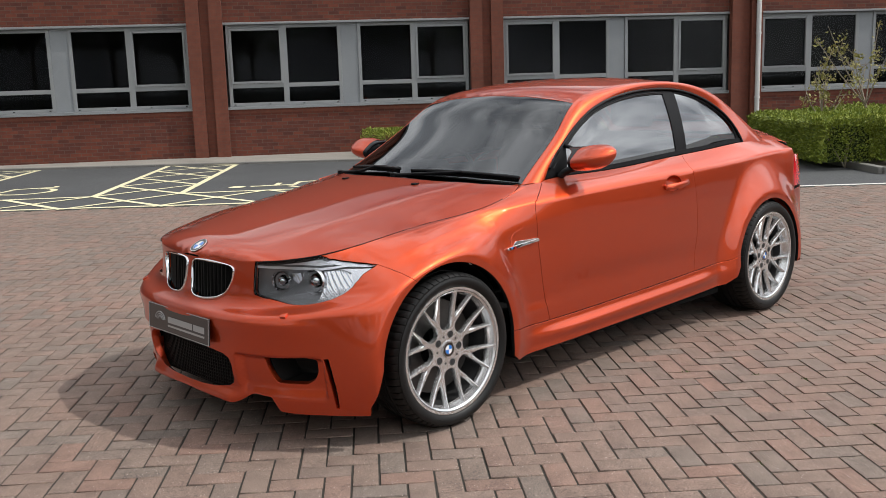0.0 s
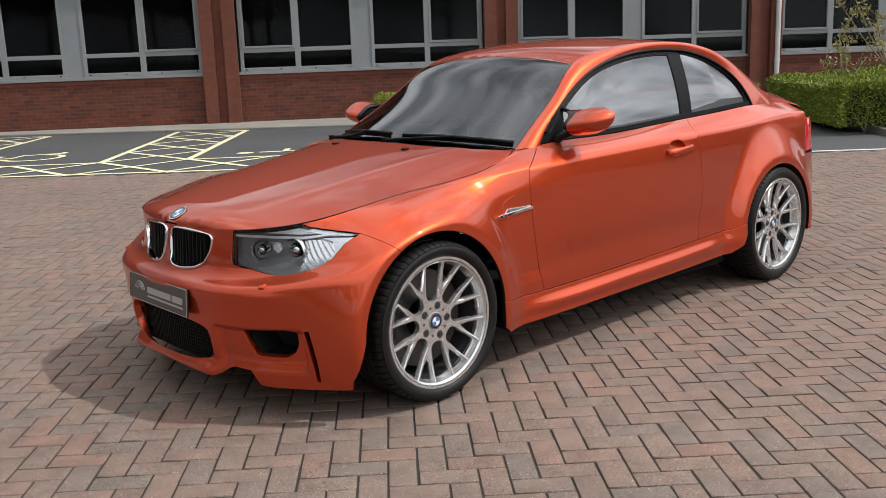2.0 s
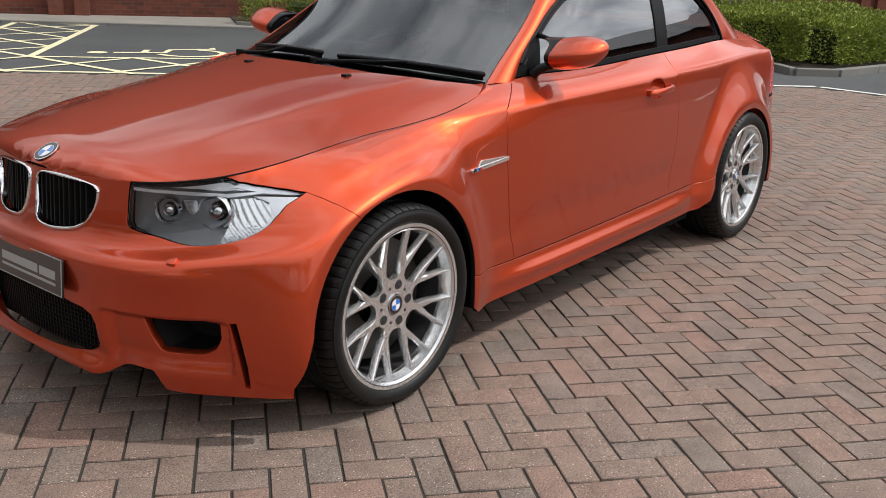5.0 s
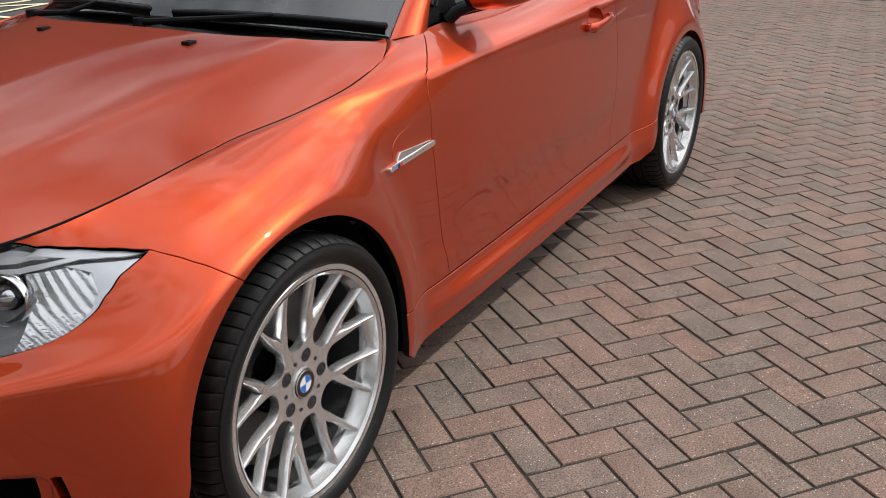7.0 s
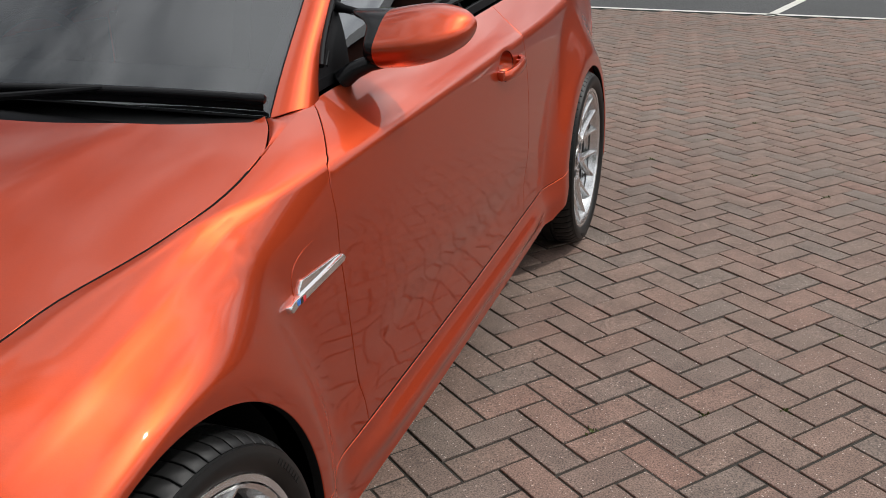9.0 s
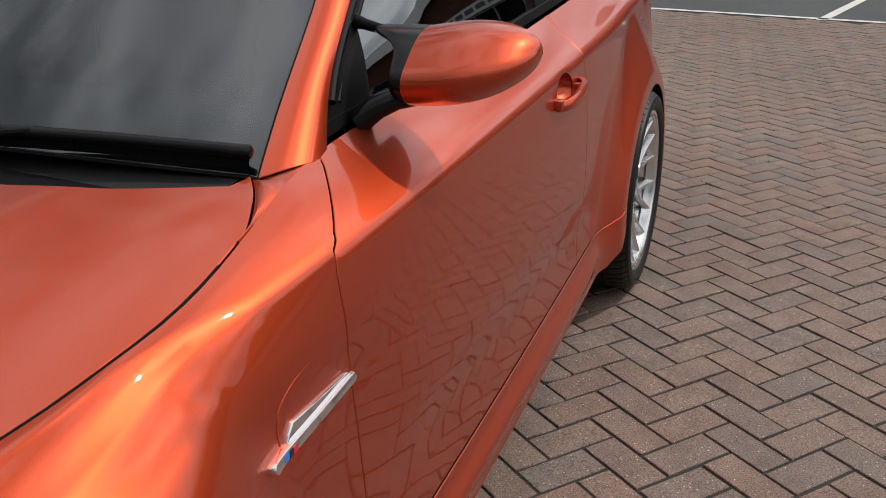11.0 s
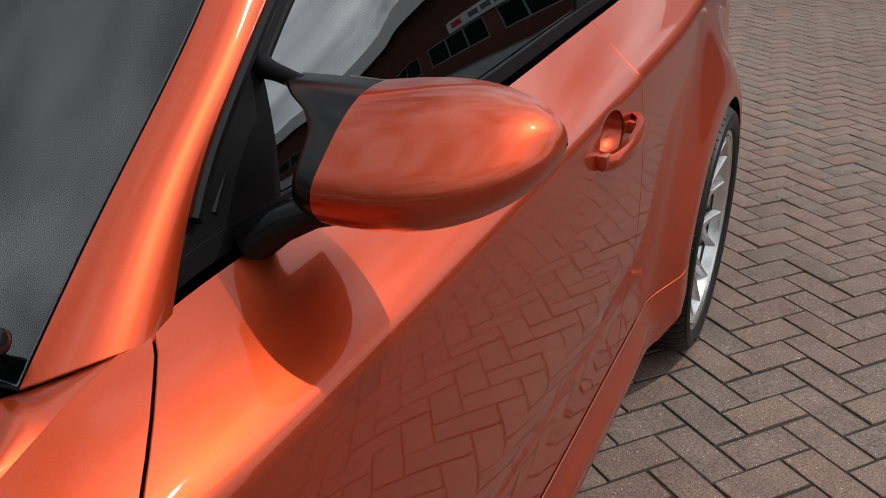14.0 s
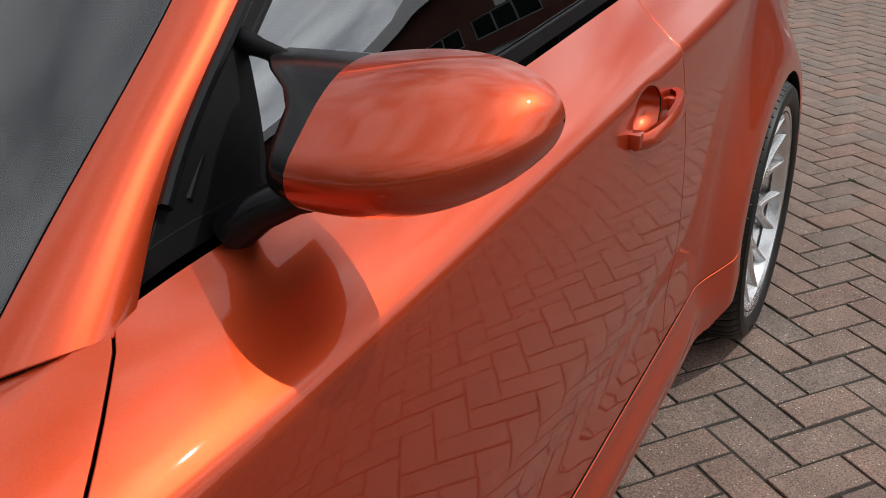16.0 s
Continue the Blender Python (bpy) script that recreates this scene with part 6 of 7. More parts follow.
    lamp_panel("outer_reflector", [(-.385, .652, .708), (-.285, .735, .697), (-.34, .742, .66), (-.41, .706, .628), (-.368, .710, .664), (-.362, .692, .697)], SATIN, -0.012, "silver outer reflector")
    lamp_panel("upper_trim", [(-.425, .606, .727), (-.36, .655, .712), (-.30, .705, .697), (-.272, .722, .690), (-.335, .668, .7205), (-.40, .616, .737)], SATIN, -0.008, "silver trim under the lamp's upper edge")
    lamp_panel("inner_reflector", [(-.532, .522, .69), (-.505, .545, .69), (-.500, .55, .665), (-.515, .54, .65), (-.530, .528, .665)], CHROME, -0.024, "bright reflector between the projectors")
    for (cx, cy, cz, r) in ((-0.555, 0.478, 0.660, 0.041), (-0.462, 0.572, 0.655, 0.052)):
        aim = Vector((-0.93, -0.36 * sg, 0.03)).normalized()
        seat_q = find([(cx, cy, cz)], FULL)
        seat_n = normals_of(shell, np.concatenate((seat_q, seat_q)), np.array((1.3, 0, 0.55)))[0]
        m = Matrix.Translation(Vector((shell(seat_q)[0] - seat_n * 0.017) * fl_)) @ aim.to_track_quat("-Y", "Z").to_matrix().to_4x4()
        bm = bmesh.new()
        lathe(bm, [(r * 0.89, 0.008), (r * 0.91, -0.001), (r * 0.955, -0.004), (r, -0.001), (r, 0.03), (r * 0.8, 0.05)], 40)
        bmesh.ops.transform(bm, matrix=m, verts=bm.verts)
        part("ring", bm, CHROME, lens, "bright light ring", True)
        bm = bmesh.new()
        lathe(bm, [(r * 0.90, 0.006), (r * 0.74, 0.018), (r * 0.70, 0.034), (0.0, 0.036)], 40)
        bmesh.ops.transform(bm, matrix=m, verts=bm.verts)
        part("bowl", bm, GLOSS_BLACK, lens, "", True)
        bm = bmesh.new()
        lathe(bm, [(0.0, -0.004), (r * 0.3, -0.001), (r * 0.52, 0.010), (r * 0.62, 0.028), (0, 0.034)], 32)
        bmesh.ops.transform(bm, matrix=m, verts=bm.verts)
        part("projector_lens", bm, CHROME, lens, "bulging projector lens", True)

    # side intake: black duct; slit duct
    for lp, depth in ((intake_q, 0.10), (slit_q, 0.05)):
        loop = densify(lp, 0.02)
        P = nose_skin(loop)
        bm = bmesh.new()
        a = [bm.verts.new(tuple((p + np.array((0.026, 0, 0))) * fl_)) for p in P]
        c = P.mean(0)
        b_ = [bm.verts.new(tuple((c + (p - c) * 0.8 + np.array((0.026 + depth, 0.02, 0))) * fl_)) for p in P]
        for i in range(len(a)):
            j = (i + 1) % len(a)
            bm.faces.new((a[i], a[j], b_[j], b_[i]))
        bm.faces.new(b_)
        part("air_duct", bm, GRILLE, car, "black air intake duct")

    # towing-eye cover / washer cap
    q = find([(-0.62, 0.585, 0.553)], FULL)
    p, n_ = nose_skin(q)[0] * fl_, normals_of(nose_skin, np.concatenate((q, q)), np.array((1.3, 0, 0.55)))[0] * fl_
    m = Matrix.Translation(Vector(p)) @ Vector(n_).to_track_quat("-Y", "Z").to_matrix().to_4x4()
    bm = bmesh.new()
    box(bm, (-0.014, -0.008, -0.015), (0.014, 0.012, 0.015), m, 0.0075)
    part("washer_cap", bm, PAINT, car, "small orange headlamp washer cover", True)

# mesh behind the lower mouth
bm = bmesh.new()
for i in range(44):
    w = -0.355 + i * 0.0165
    box(bm, (-0.700 + 0.30 * w * w, w - 0.0022, 0.20), (-0.692 + 0.30 * w * w, w + 0.0022, 0.385))
for j in range(13):
    z = 0.205 + j * 0.0145
    tube(bm, [(-0.696 + 0.30 * y * y, y, z) for y in np.linspace(-0.355, 0.355, 13)], 0.0024, 5)
part("lower_grille", bm, GRILLE, car, "black mesh lower grille")
slab("radiator", (-0.54, -0.36, 0.14), (-0.51, 0.36, 0.70), LINER, car, "dark radiator behind the grille")
slab("grille_backing", (-0.652, -0.36, 0.17), (-0.644, 0.36, 0.41), LINER, car)
slab("nose_fill", (-0.34, -0.55, 0.2), (-0.32, 0.55, 0.70), LINER, car)

# bonnet badge
q = np.array([[-0.640, 0.0], [-0.640, 0.0]])
p, n_ = bonnet_skin(q)[0], normals_of(bonnet_skin, q, np.array((1.3, 0, 0.2)))[0]
badge(bonnet, Matrix.Translation(Vector(p) + Vector(n_) * 0.002) @ Vector(n_).to_track_quat("-Y", "Z").to_matrix().to_4x4(), 0.041)

# dealer plate
plate = link("number_plate", None, car)
plate.matrix_local = pose(-0.764, 0, 0.452, -4, 0, -90)
bm = bmesh.new()
box(bm, (-0.26, -0.004, -0.056), (0.26, 0.004, 0.056), None, 0.003)
part("plate", bm, PLATE, plate, "black dealer plate")
bm = bmesh.new()
for lo, hi in (((-0.26, -0.0052, 0.053), (0.26, -0.0042, 0.056)), ((-0.26, -0.0052, -0.056), (0.26, -0.0042, -0.053)), ((-0.26, -0.0052, -0.0529), (-0.257, -0.0042, 0.0529)), ((0.256, -0.0052, -0.0529), (0.26, -0.0042, 0.0529))):
    box(bm, lo, hi)
part("border", bm, INK, plate, "pale plate border")
bars = [(-0.085, 0.125, -0.012, 0.014), (0.135, 0.225, -0.012, 0.014), (-0.085, 0.225, -0.030, -0.022)]
for x0, x1, z0, z1 in bars:
    bm = bmesh.new()
    box(bm, (x0, -0.0052, z0), (x1, -0.0041, z1))
    part("lettering_bar", bm, INK, plate)
bm = bmesh.new()
for k in range(3):
    tube(bm, [(-0.20 + 0.045 + (0.045 - k * 0.012) * math.cos(a), -0.0048, -0.012 + (0.038 - k * 0.010) * math.sin(a)) for a in np.linspace(0.2, 2.9, 12)], 0.0024, 6)
part("emblem", bm, INK, plate, "pale arched emblem")

# wing vents: chrome blade and a small striped mark
for sg, mirror in ((1, False), (-1, True)):
    def outline(corners):
        c = np.array(corners + corners[:1])
        return side([tuple(c[i] + (c[i + 1] - c[i]) * k) for i in range(len(corners)) for k in np.linspace(0, 1, 6)[:-1]])

    blade = outline([(0.400, 0.689), (0.404, 0.682), (0.604, 0.7005), (0.609, 0.706), (0.604, 0.7125), (0.520, 0.7035), (0.402, 0.6925)])
    vent = panel("wing_vent", [blade], shell, CHROME, car, "chrome blade trim of the wing vent", step=0.012, mirror=mirror, inset=0, lip=0.014, rise=0.012)
    fin = outline([(0.446, 0.6972), (0.520, 0.7040), (0.600, 0.7125), (0.601, 0.7145), (0.463, 0.7160), (0.452, 0.7060)])
    panel("vent_fin", [fin], shell, CHROME, vent, "flat chrome fin above the blade", step=0.012, mirror=mirror, inset=0, lip=0.008, rise=0.006)
    for k, mat in enumerate((BLUE, GLOSS_BLACK, RED_LAMP)):
        x = 0.424 + 0.010 * k
        panel("stripe", [side([(x, 0.6858), (x + 0.008, 0.6866), (x + 0.010, 0.6942), (x + 0.002, 0.6934)])], shell, mat, vent, "", step=0.01, mirror=mirror, inset=0, lip=0.002, rise=0.0135)

    # pressed crease that curls up in front of the blade and runs out above it
    bm = bmesh.new()
    run_ = smooth_line([(0.437, 0.700), (0.437, 0.722), (0.446, 0.742), (0.466, 0.756), (0.496, 0.766), (0.530, 0.771)], 24)
    base_ = shell(side([tuple(p) for p in run_])) * np.array([1, sg, 1])
    tube(bm, [(x, y + sg * 0.0006, z) for x, y, z in base_], [0.0022 * (1 - 0.75 * i / 23) for i in range(24)], 8)
    part("vent_crease", bm, PAINT, WINGS[0 if sg > 0 else 1], "pressed crease above the vent blade", True)

# door handles in their scooped pockets
for sg, dr in ((1, DOORS[0]), (-1, DOORS[1])):
    bm = bmesh.new()
    rows = []
    for t in np.linspace(0, 1, 14):
        x = 1.605 + 0.215 * t
        bow = math.sin(math.pi * t)
        q = side([(x, 0.852 + 0.012 * t)])
        y = shell(q)[0][1]
        zc = 0.848 + 0.014 * t
        o = -0.012 - 0.026 * bow ** 0.5
        h = 0.012 + 0.004 * bow
        rows.append([bm.verts.new((x, (y + o + dy) * sg, zc + dz * h)) for dy, dz in ((0.014, 0.75), (0.003, 1.0), (-0.003, 0.5), (-0.004, -0.4), (0.002, -1.0), (0.014, -0.8))])
    for p, q in zip(rows, rows[1:]):
        for k in range(6):
            bm.faces.new((p[k], p[(k + 1) % 6], q[(k + 1) % 6], q[k]))
    bm.faces.new(rows[0])
    bm.faces.new(rows[-1])
    bmesh.ops.recalc_face_normals(bm, faces=bm.faces)
    part("door_handle", bm, PAINT, dr, "orange painted pull handle", True)
    # feet of the handle
    for x in (1.612, 1.806):
        y = shell(side([(x, 0.855)]))[0][1]
        bm = bmesh.new()
        box(bm, (x - 0.014, -0.018, -0.011), (x + 0.014, 0.012, 0.011), None, 0.006)
        bmesh.ops.translate(bm, verts=bm.verts, vec=(0, y * sg, 0.852))
        part("handle_foot", bm, PAINT, dr, "", True)
    # pocket
    bm = bmesh.new()
    rim = shell(pocket_q) * np.array([1, sg, 1])
    mid = rim.mean(0)
    inward = np.array((0, sg, 0))
    vr = []
    for r, dep in ((1.0, 0.004), (0.97, 0.012), (0.88, 0.024), (0.70, 0.034), (0.40, 0.040)):
        vr.append([bm.verts.new(tuple(mid * np.array((1 - r, 0, 1 - r)) + p * np.array((r, 1, r)) + inward * dep)) for p in rim])
    for p, q in zip(vr, vr[1:]):
        for k in range(len(p)):
            bm.faces.new((p[k], p[(k + 1) % len(p)], q[(k + 1) % len(p)], q[k]))
    bm.faces.new(vr[-1])
    bmesh.ops.recalc_face_normals(bm, faces=bm.faces)
    part("handle_pocket", bm, PAINT, dr, "", True)

# ---------------------------------------------------------------- wing mirrors
def mirror_unit(sg):
    """Painted cap over a black housing on two struts, mirror face towards the tail."""
    PROFILE = smooth_line([(1.040, 1.100), (1.000, 1.099), (0.957, 1.083), (0.920, 1.056), (0.9005, 1.034), (0.9005, 1.023), (0.914, 1.005), (0.950, 0.989), (1.018, 0.984)], 28)

    def section(w):
        t = min(max((w - 0.783) / (0.969 - 0.783), 0.0), 1.0)
        k = max(1 - t ** 3.1, 0.0) ** 0.52
        swell = 1 + 0.06 * math.sin(math.pi * t)
        return k * swell, np.array((1.028 - 0.012 * t, 1.046 + 0.026 * t))

    def skin(ws, lo=0, hi=28, grow=1.0):
        rows = []
        for w in ws:
            k, c = section(w)
            k = max(k, 0.03) * grow
            rows.append([(c[0] + (x - 1.028) * k, -sg * w, c[1] + (z - 1.046) * k) for x, z in PROFILE[lo:hi]])
        return rows

    def surface(name, rows, mat, parent, label):
        bm = bmesh.new()
        vr = [[bm.verts.new(p) for p in r] for r in rows]
        for p, q in zip(vr, vr[1:]):
            for k in range(len(p) - 1):
                bm.faces.new((p[k], p[k + 1], q[k + 1], q[k]))
        bmesh.ops.recalc_face_normals(bm, faces=bm.faces)
        if sum(f.normal.x for f in bm.faces) > 0:
            bmesh.ops.reverse_faces(bm, faces=bm.faces)
        me = bpy.data.meshes.new(name)
        bm.to_mesh(me)
        bm.free()
        me.materials.append(mat)
        me.polygons.foreach_set("use_smooth", [True] * len(me.polygons))
        return link(name, me, parent, label)
    ws = [0.783 + 0.186 * (1 - (1 - t) ** 1.9) for t in np.linspace(0, 1, 26)]
    unit = surface("wing_mirror", skin(ws), PAINT, car, "orange painted wing mirror on a black arm")
    # black collar: deep along the top and foot, cut away in front
    deep = np.interp(np.arange(28), [0, 3, 5, 7, 9, 14, 19, 24, 27], [0.094, 0.090, 0.072, 0.046, 0.031, 0.024, 0.021, 0.026, 0.036])
    collar = []
    for k, g in ((1.0, 0.80), (1.0, 0.90), (0.94, 0.94), (0.6, 0.965), (0.25, 0.98), (0.0, 0.987)):
        base = skin([0.783], 0, 28, g)[0]
        collar.append([(x, -sg * (0.7825 - k * float(dp)), z) for (x, y, z), dp in zip(base, deep)])
    surface("inner_housing", collar, SATIN_BLACK, unit, "satin black mirror collar")
    # inner wall of the housing, which the gap beside the door lays open
    bm = bmesh.new()
    rim = [bm.verts.new(p) for p in collar[0]]
    hub = [bm.verts.new((x, -sg * 0.776, z)) for x, y, z in skin([0.783], 0, 28, 0.70)[0]]
    for i in range(27):
        bm.faces.new((rim[i], rim[i + 1], hub[i + 1], hub[i]))
    bm.faces.new(hub)
    part("inner_wall", bm, GLOSS_BLACK, unit, "gloss black inner wall of the mirror housing")
    # rear rim and mirror face
    bm = bmesh.new()
    up, dn = [], []
    for w in [0.745] + ws:
        row = skin([w])[0]
        up.append(row[0])
        dn.append(row[-1])
    vu, vd = [bm.verts.new(p) for p in up], [bm.verts.new(p) for p in dn]
    for i in range(len(vu) - 1):
        bm.faces.new((vu[i], vu[i + 1], vd[i + 1], vd[i]))
    part("mirror_face", bm, CHROME, unit, "mirror glass")
    # arm and strut
    bm = bmesh.new()
    tube(bm, [(0.925, -sg * 0.700, 0.962), (0.935, -sg * 0.728, 0.985), (0.948, -sg * 0.757, 0.998), (0.965, -sg * 0.80, 1.002)], [0.021, 0.019, 0.017, 0.012], 18)
    part("arm", bm, SATIN_BLACK, unit, "black lower arm", True)
    bm = bmesh.new()
    tube(bm, [(1.034, -sg * 0.644, 1.100), (1.030, -sg * 0.668, 1.096), (1.026, -sg * 0.700, 1.090), (1.024, -sg * 0.730, 1.088)], [0.013, 0.009, 0.008, 0.006], 12)
    part("upper_strut", bm, BLACK_TRIM, unit, "black upper strut", True)
    return unit


mirror_unit(1)
mirror_unit(-1)
# black corner plates at the mirrors' feet
for sg, mirror in ((1, False), (-1, True)):
    tri = np.array([(0.815, 0.004), (0.99, 0.004)] + [(x, win_top(x) - 0.012) for x in np.linspace(1.045, 0.83, 10)])
    panel("corner_plate", [tri], window_skin, BLACK_TRIM, car, "black triangular plate at the mirror's foot", step=0.02, mirror=mirror, inset=0, lip=0.01, rise=0.006)
    # rubber strip along the belt
    strip = np.array([(x, 0.0) for x in np.linspace(0.80, 2.672, 50)] + [(x, 0.020) for x in np.linspace(2.655, 0.83, 50)])
    panel("window_seal", [strip], window_skin, BLACK_TRIM, car, "black rubber window seal", step=0.02, mirror=mirror, inset=0, lip=0.008, rise=0.007)

# ---------------------------------------------------------------- wipers and washer jets
def wiper(heel, tip, pivot, knee):
    arm_pts = [Vector(pivot), Vector(knee), Vector(heel).lerp(Vector(tip), 0.5) + Vector((-0.004, 0, 0.022))]
    bm = bmesh.new()
    tube(bm, arm_pts, [0.010, 0.008, 0.005], 8)
    tube(bm, [arm_pts[0] - Vector((0, 0, 0.03)), arm_pts[0] + Vector((0, 0, 0.012))], [0.02, 0.017], 14)
    root = part("wiper", bm, BLACK_TRIM, car, "black windscreen wiper lying at the foot of the screen", True)
    bm = bmesh.new()
    h, t = Vector(heel), Vector(tip)
    pts = [h.lerp(t, k / 8) + Vector((0, 0, 0.006 * math.sin(math.pi * k / 8))) for k in range(9)]
    tube(bm, [p + Vector((0, 0, 0.012)) for p in pts], [0.007] + [0.0095] * 7 + [0.010], 12)
    tube(bm, [t + Vector((0, 0, 0.012)) + (t - h).normalized() * d for d in (-0.03, -0.002, 0.004, 0.007)], [0.0105, 0.0105, 0.009, 0.004], 12)
    across = (t - h).cross(Vector((0, 0, 1))).normalized() * 0.0025
    rings = [[bm.verts.new(p + across * e + Vector((0, 0, z))) for e, z in ((-1, 0.006), (-0.4, -0.010), (0.4, -0.010), (1, 0.006))] for p in pts]
    for p, q in zip(rings, rings[1:]):
        for k in range(3):
            bm.faces.new((p[k], p[k + 1], q[k + 1], q[k]))
    part("blade", bm, SATIN_BLACK, root, "black wiper blade with a rounded end cap", True)


wiper((0.535, -0.06, 0.984), (0.684, -0.652, 0.961), (0.485, 0.02, 0.970), (0.515, -0.16, 0.984))
wiper((0.652, 0.56, 0.966), (0.535, 0.03, 0.988), (0.53, 0.52, 0.958), (0.52, 0.34, 0.974))
for w in (-0.27, 0.27):
    z = float(bonnet_skin(np.array([[0.37, w]]))[0, 2])
    bm = bmesh.new()
    box(bm, (0.355, w - 0.013, z - 0.003), (0.385, w + 0.013, z + 0.007), None, 0.003)
    part("washer_jet", bm, BLACK_TRIM, car, "small black washer jet")

# ---------------------------------------------------------------- cabin
bm = bmesh.new()
rows = []
for w in np.linspace(-0.64, 0.64, 14):
    k = 1 - (w / 0.64) ** 2
    rows.append([bm.verts.new((x, w, z)) for x, z in ((0.62 - 0.06 * k, 0.93), (0.85, 0.955 + 0.015 * k), (1.06, 0.95), (1.10, 0.90), (1.05, 0.62), (0.95, 0.45))])
for p, q in zip(rows, rows[1:]):
    for k in range(5):
        bm.faces.new((p[k], p[k + 1], q[k + 1], q[k]))
part("dashboard", bm, DASH, car, "black dashboard", True)
bm = bmesh.new()
box(bm, (0.90, 0.22, 0.95), (1.08, 0.50, 1.00), None, 0.03)
part("instrument_hood", bm, DASH, car, "black instrument hood", True)
bm = bmesh.new()
ang = np.linspace(0, 2 * math.pi, 40)
tube(bm, [(1.20 + 0.07 * math.sin(a), 0.36 + 0.185 * math.cos(a), 0.86 + 0.17 * math.sin(a)) for a in ang], 0.014, 10, False)
box(bm, (1.17, 0.18, 0.845), (1.20, 0.54, 0.875))
part("steering_wheel", bm, FABRIC, car, "black steering wheel on the right-hand side", True)


def seat(x, y, back=0.62):
    bm = bmesh.new()
    box(bm, (x - 0.25, y - 0.24, 0.42), (x + 0.27, y + 0.24, 0.58), None, 0.05)
    root = part("front_seat", bm, FABRIC, car, "black leather sports seat", True)
    bm = bmesh.new()
    m = Matrix.Translation((x + 0.26, y, 0.52)) @ Matrix.Rotation(radians(16), 4, "Y")
    box(bm, (-0.06, -0.24, 0.0), (0.07, 0.24, back), m, 0.05)
    part("backrest", bm, FABRIC, root, "", True)
    bm = bmesh.new()
    box(bm, (-0.04, -0.13, back + 0.03), (0.05, 0.13, back + 0.2), m, 0.04)
    part("headrest", bm, FABRIC, root, "", True)


seat(1.55, -0.36)
seat(1.55, 0.36)
for y in (-0.36, 0.36):
    bm = bmesh.new()
    box(bm, (2.25, y - 0.26, 0.45), (2.6, y + 0.26, 0.62), None, 0.05)
    m = Matrix.Translation((2.52, y, 0.55)) @ Matrix.Rotation(radians(24), 4, "Y")
    box(bm, (-0.06, -0.26, 0.0), (0.06, 0.26, 0.52), m, 0.05)
    part("rear_seat", bm, FABRIC, car, "black leather rear seat", True)
slab("parcel_shelf", (2.66, -0.6, 0.94), (3.06, 0.6, 0.96), FABRIC, car)
bm = bmesh.new()
box(bm, (1.275, -0.11, 1.235), (1.305, 0.11, 1.295), None, 0.012)
tube(bm, [(1.285, 0, 1.28), (1.235, 0, 1.325)], 0.01, 8)
part("rear_view_mirror", bm, BLACK_TRIM, car, "black rear-view mirror", True)
for sg in (-1, 1):
    slab("door_card", (0.80, sg * 0.70 - 0.015, 0.35), (1.95, sg * 0.70 + 0.015, 0.92), FABRIC, car, "black door lining")
    slab("rear_lining", (1.96, sg * 0.67 - 0.015, 0.35), (2.62, sg * 0.67 + 0.015, 0.94), FABRIC, car, "black side lining")
panel("headlining", [np.array([(1.30, -0.47), (2.5, -0.47), (2.5, 0.47), (1.30, 0.47)])], roof_skin, ROOM, car, "dark headlining", step=0.1, inset=0, lip=0.005, rise=-0.03)

# ---------------------------------------------------------------- herringbone paving
PAVE_TURN, PAVE_AT, UNIT = 50.92, Vector((2.749, -0.977)), 0.1006
pa = Vector((math.cos(radians(PAVE_TURN)), math.sin(radians(PAVE_TURN))))
pb = Vector((-pa.y, pa.x))


def inside_yard(p):
    return (p - EDGE_P).dot(Vector((-edge_dir.y, edge_dir.x))) < -0.06 and (p - EDGE_Q).dot(Vector((-side_dir.y, side_dir.x))) < -0.06


def paver_block(long, wide):
    """A chamfered block, its foot in the sand."""
    g, c, h = 0.0042, 0.0024, 0.0016
    rings = []
    for inset, z in ((g, -0.028), (g, -h), (g + c * 0.45, -h * 0.3), (g + c, 0.0)):
        rings.append([(-long / 2 + inset, -wide / 2 + inset, z), (long / 2 - inset, -wide / 2 + inset, z), (long / 2 - inset, wide / 2 - inset, z), (-long / 2 + inset, wide / 2 - inset, z)])
    verts = [p for r in rings for p in r]
    faces = [(a + i, a + (i + 1) % 4, a + 4 + (i + 1) % 4, a + 4 + i) for a in (0, 4, 8) for i in range(4)] + [(12, 13, 14, 15)]
    return np.array(verts), faces


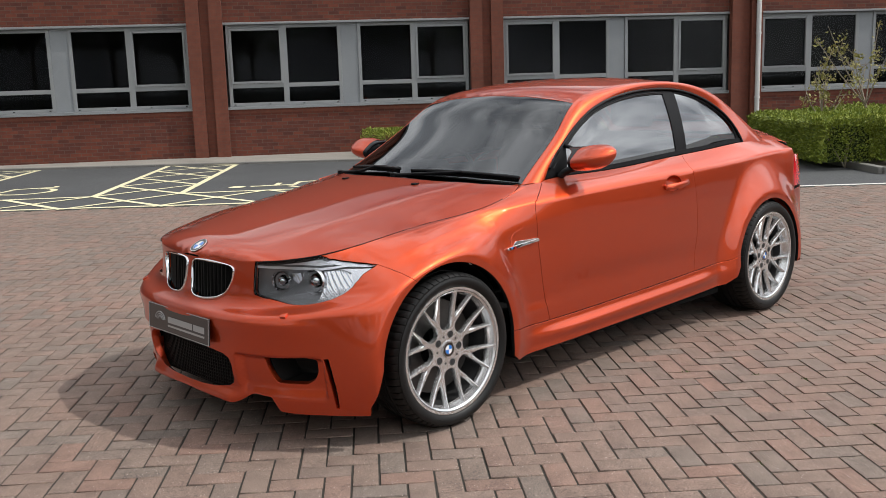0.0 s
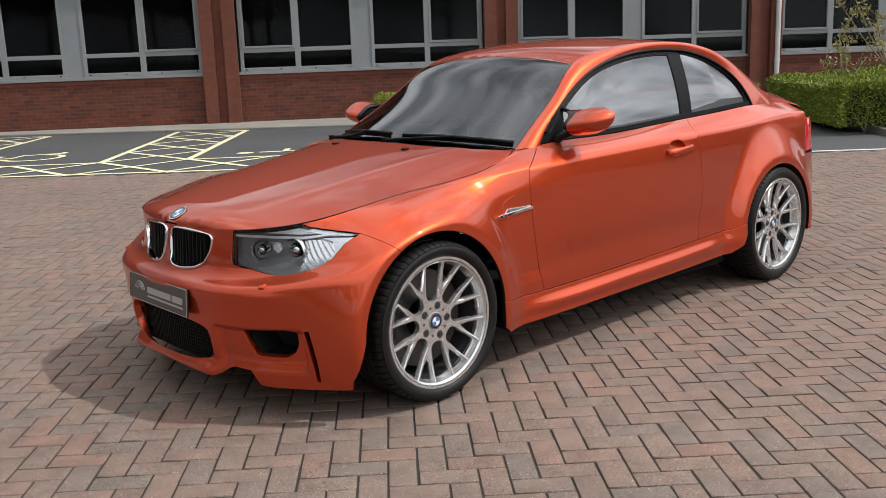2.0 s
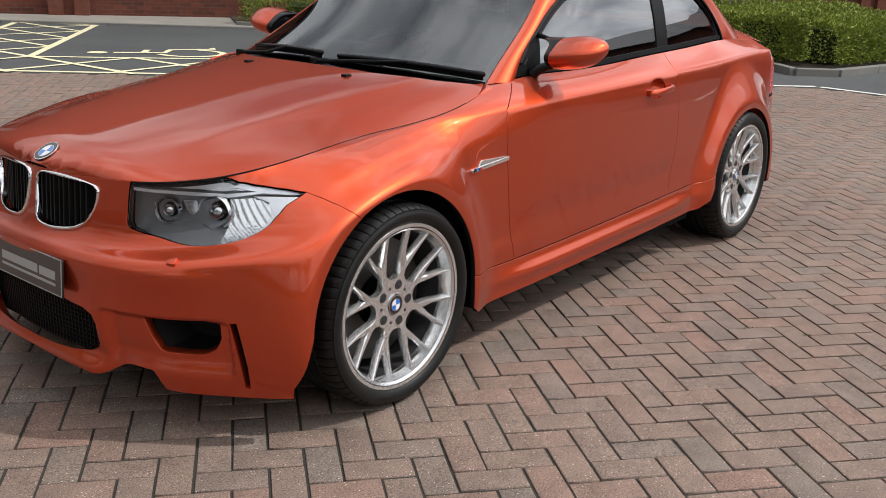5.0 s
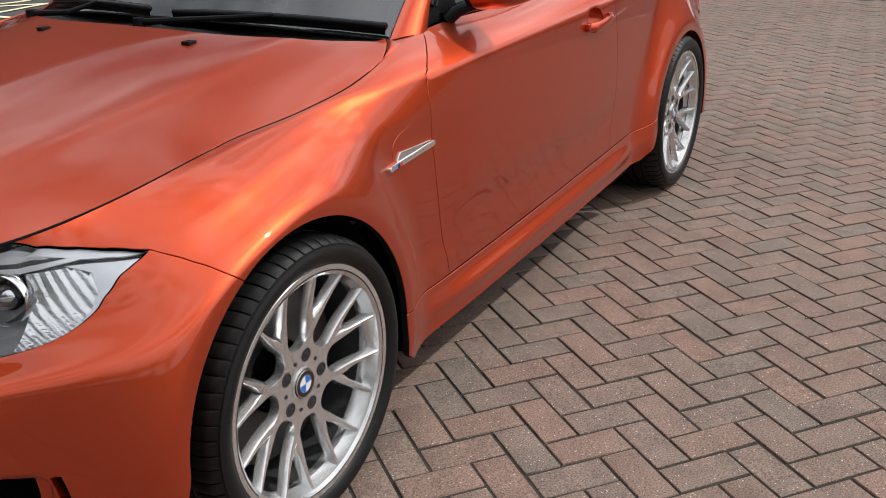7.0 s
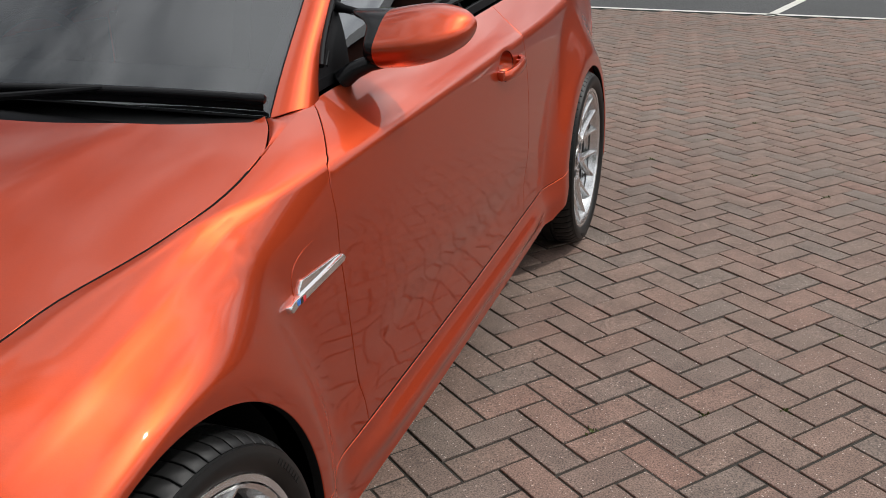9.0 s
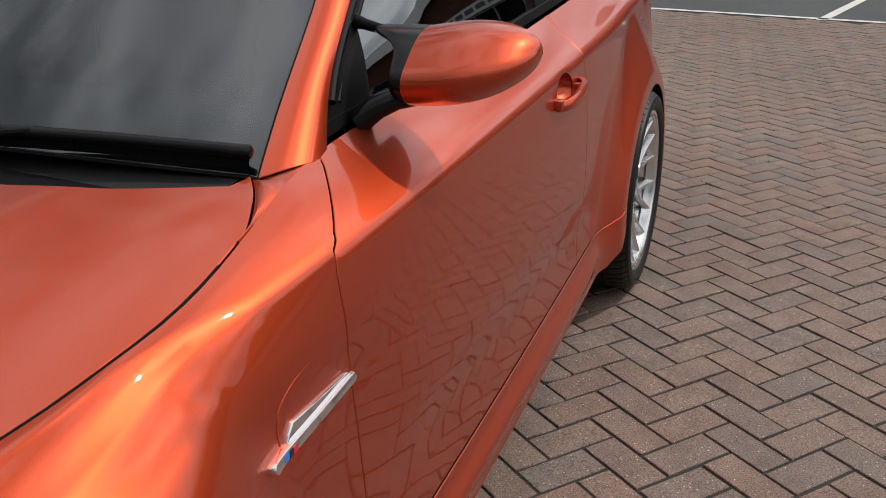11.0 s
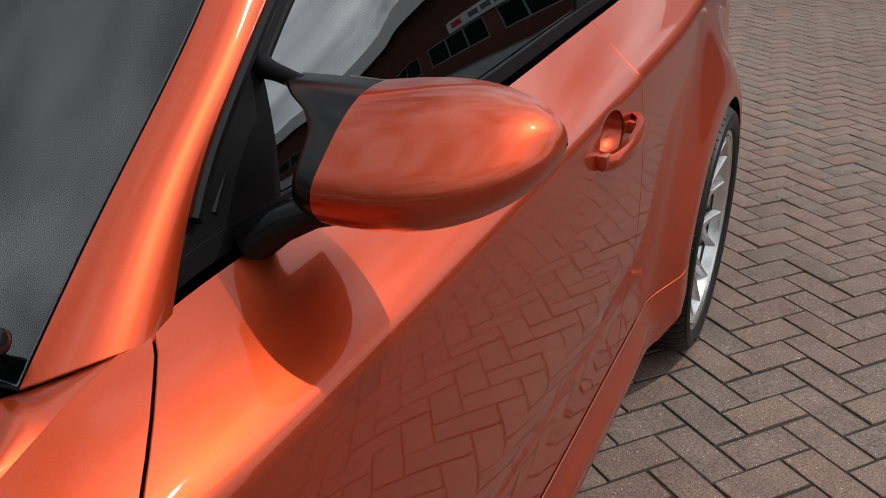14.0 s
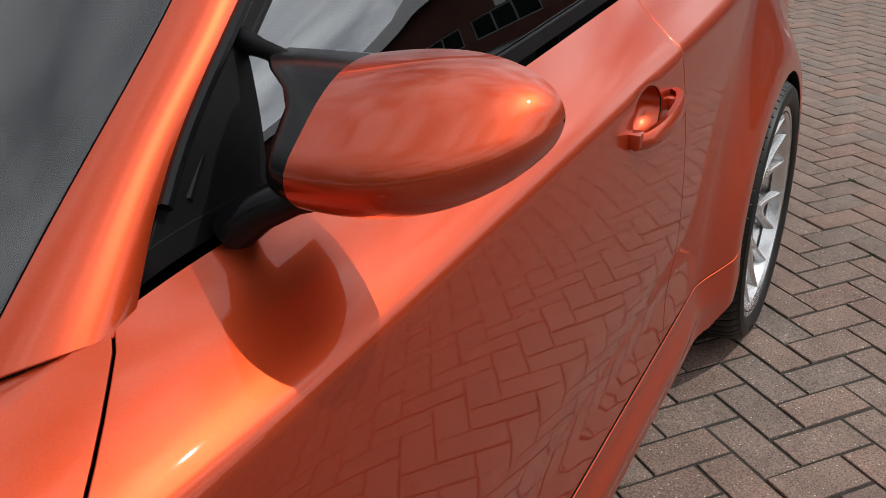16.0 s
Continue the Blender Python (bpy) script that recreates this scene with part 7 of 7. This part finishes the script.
block_verts, block_faces = paver_block(2 * UNIT, UNIT)
paver_mesh = mesh_of("paver", block_verts, block_faces, PAVER)
rng = np.random.default_rng(8)
paving = tagged(new("paving"), "herringbone paving of weathered red and grey-brown clay blocks", "paving", kind="structure")
near, field = [], []
for i in range(-110, 110):
    for j in range(-110, 110):
        c = (i + j) % 4
        if c not in (1, 3):
            continue
        a, b_ = (i + 1.0, j + 0.5) if c == 3 else (i + 0.5, j + 1.0)
        p = PAVE_AT + pa * (a * UNIT) + pb * (b_ * UNIT)
        if not (-6.5 < p.x < 10.6 and -7.5 < p.y < 10.2) or not inside_yard(p):
            continue
        turn = PAVE_TURN + (0 if c == 3 else 90) + rng.normal(0, 0.15)
        row = (p.x + rng.normal(0, 0.0006), p.y + rng.normal(0, 0.0006), rng.normal(0, 0.0011) - 0.001, turn, rng.normal(0, 0.12), rng.normal(0, 0.22))
        (near if 0.55 < p.x < 3.3 and -2.3 < p.y < -0.78 and len(near) < 300 else field).append(row)
for x, y, z, turn, tx, ty in near:
    ob = link("paver", paver_mesh, paving)
    ob.matrix_local = pose(x, y, z, tx, ty, turn)
f = np.array(field)
t = np.radians(f[:, 3])
ct, st = np.cos(t)[:, None], np.sin(t)[:, None]
bx, by, bz = block_verts[None, :, 0], block_verts[None, :, 1], block_verts[None, :, 2]
tilt = np.radians(f[:, 4:6])
vx = f[:, 0:1] + bx * ct - by * st
vy = f[:, 1:2] + bx * st + by * ct
vz = f[:, 2:3] + bz + by * tilt[:, 0:1] - bx * tilt[:, 1:2]
V = np.stack((vx, vy, vz), -1).reshape(-1, 3)
F = (np.array(block_faces)[None] + (np.arange(len(f)) * len(block_verts))[:, None, None]).reshape(-1, 4)
me = bpy.data.meshes.new("paver_field")
me.vertices.add(len(V))
me.vertices.foreach_set("co", V.ravel())
me.loops.add(F.size)
me.loops.foreach_set("vertex_index", F.ravel().astype(np.int32))
me.polygons.add(len(F))
me.polygons.foreach_set("loop_start", np.arange(len(F), dtype=np.int32) * 4)
me.update(calc_edges=True)
me.materials.append(PAVER_FIELD)
tagged(link("paver_field", me, paving), kind="stuff")

# moss and small weeds in some of the joints
spots = []
for _ in range(90):
    i, j = int(rng.integers(-22, 26)), int(rng.integers(-24, 16))
    p = PAVE_AT + pa * (i * UNIT) + pb * (j * UNIT)
    if p.y < -0.75 or p.x > 3.2:
        spots.append(p)


def moss_spot(r):
    p = spots[int(r.integers(len(spots)))]
    along = pa if r.uniform() < 0.5 else pb
    q = p + along * float(r.normal(0, 0.014))
    return Vector((q.x + r.normal(0, 0.002), q.y + r.normal(0, 0.002), -0.007)), Vector((0, 0, 1))


mv, mf = leaf_cloud(rng, len(spots) * 34, moss_spot, 0.010, 0.8)
tagged(link("joint_moss", mesh_of("joint_moss", mv, mf, MOSS), paving), kind="stuff")
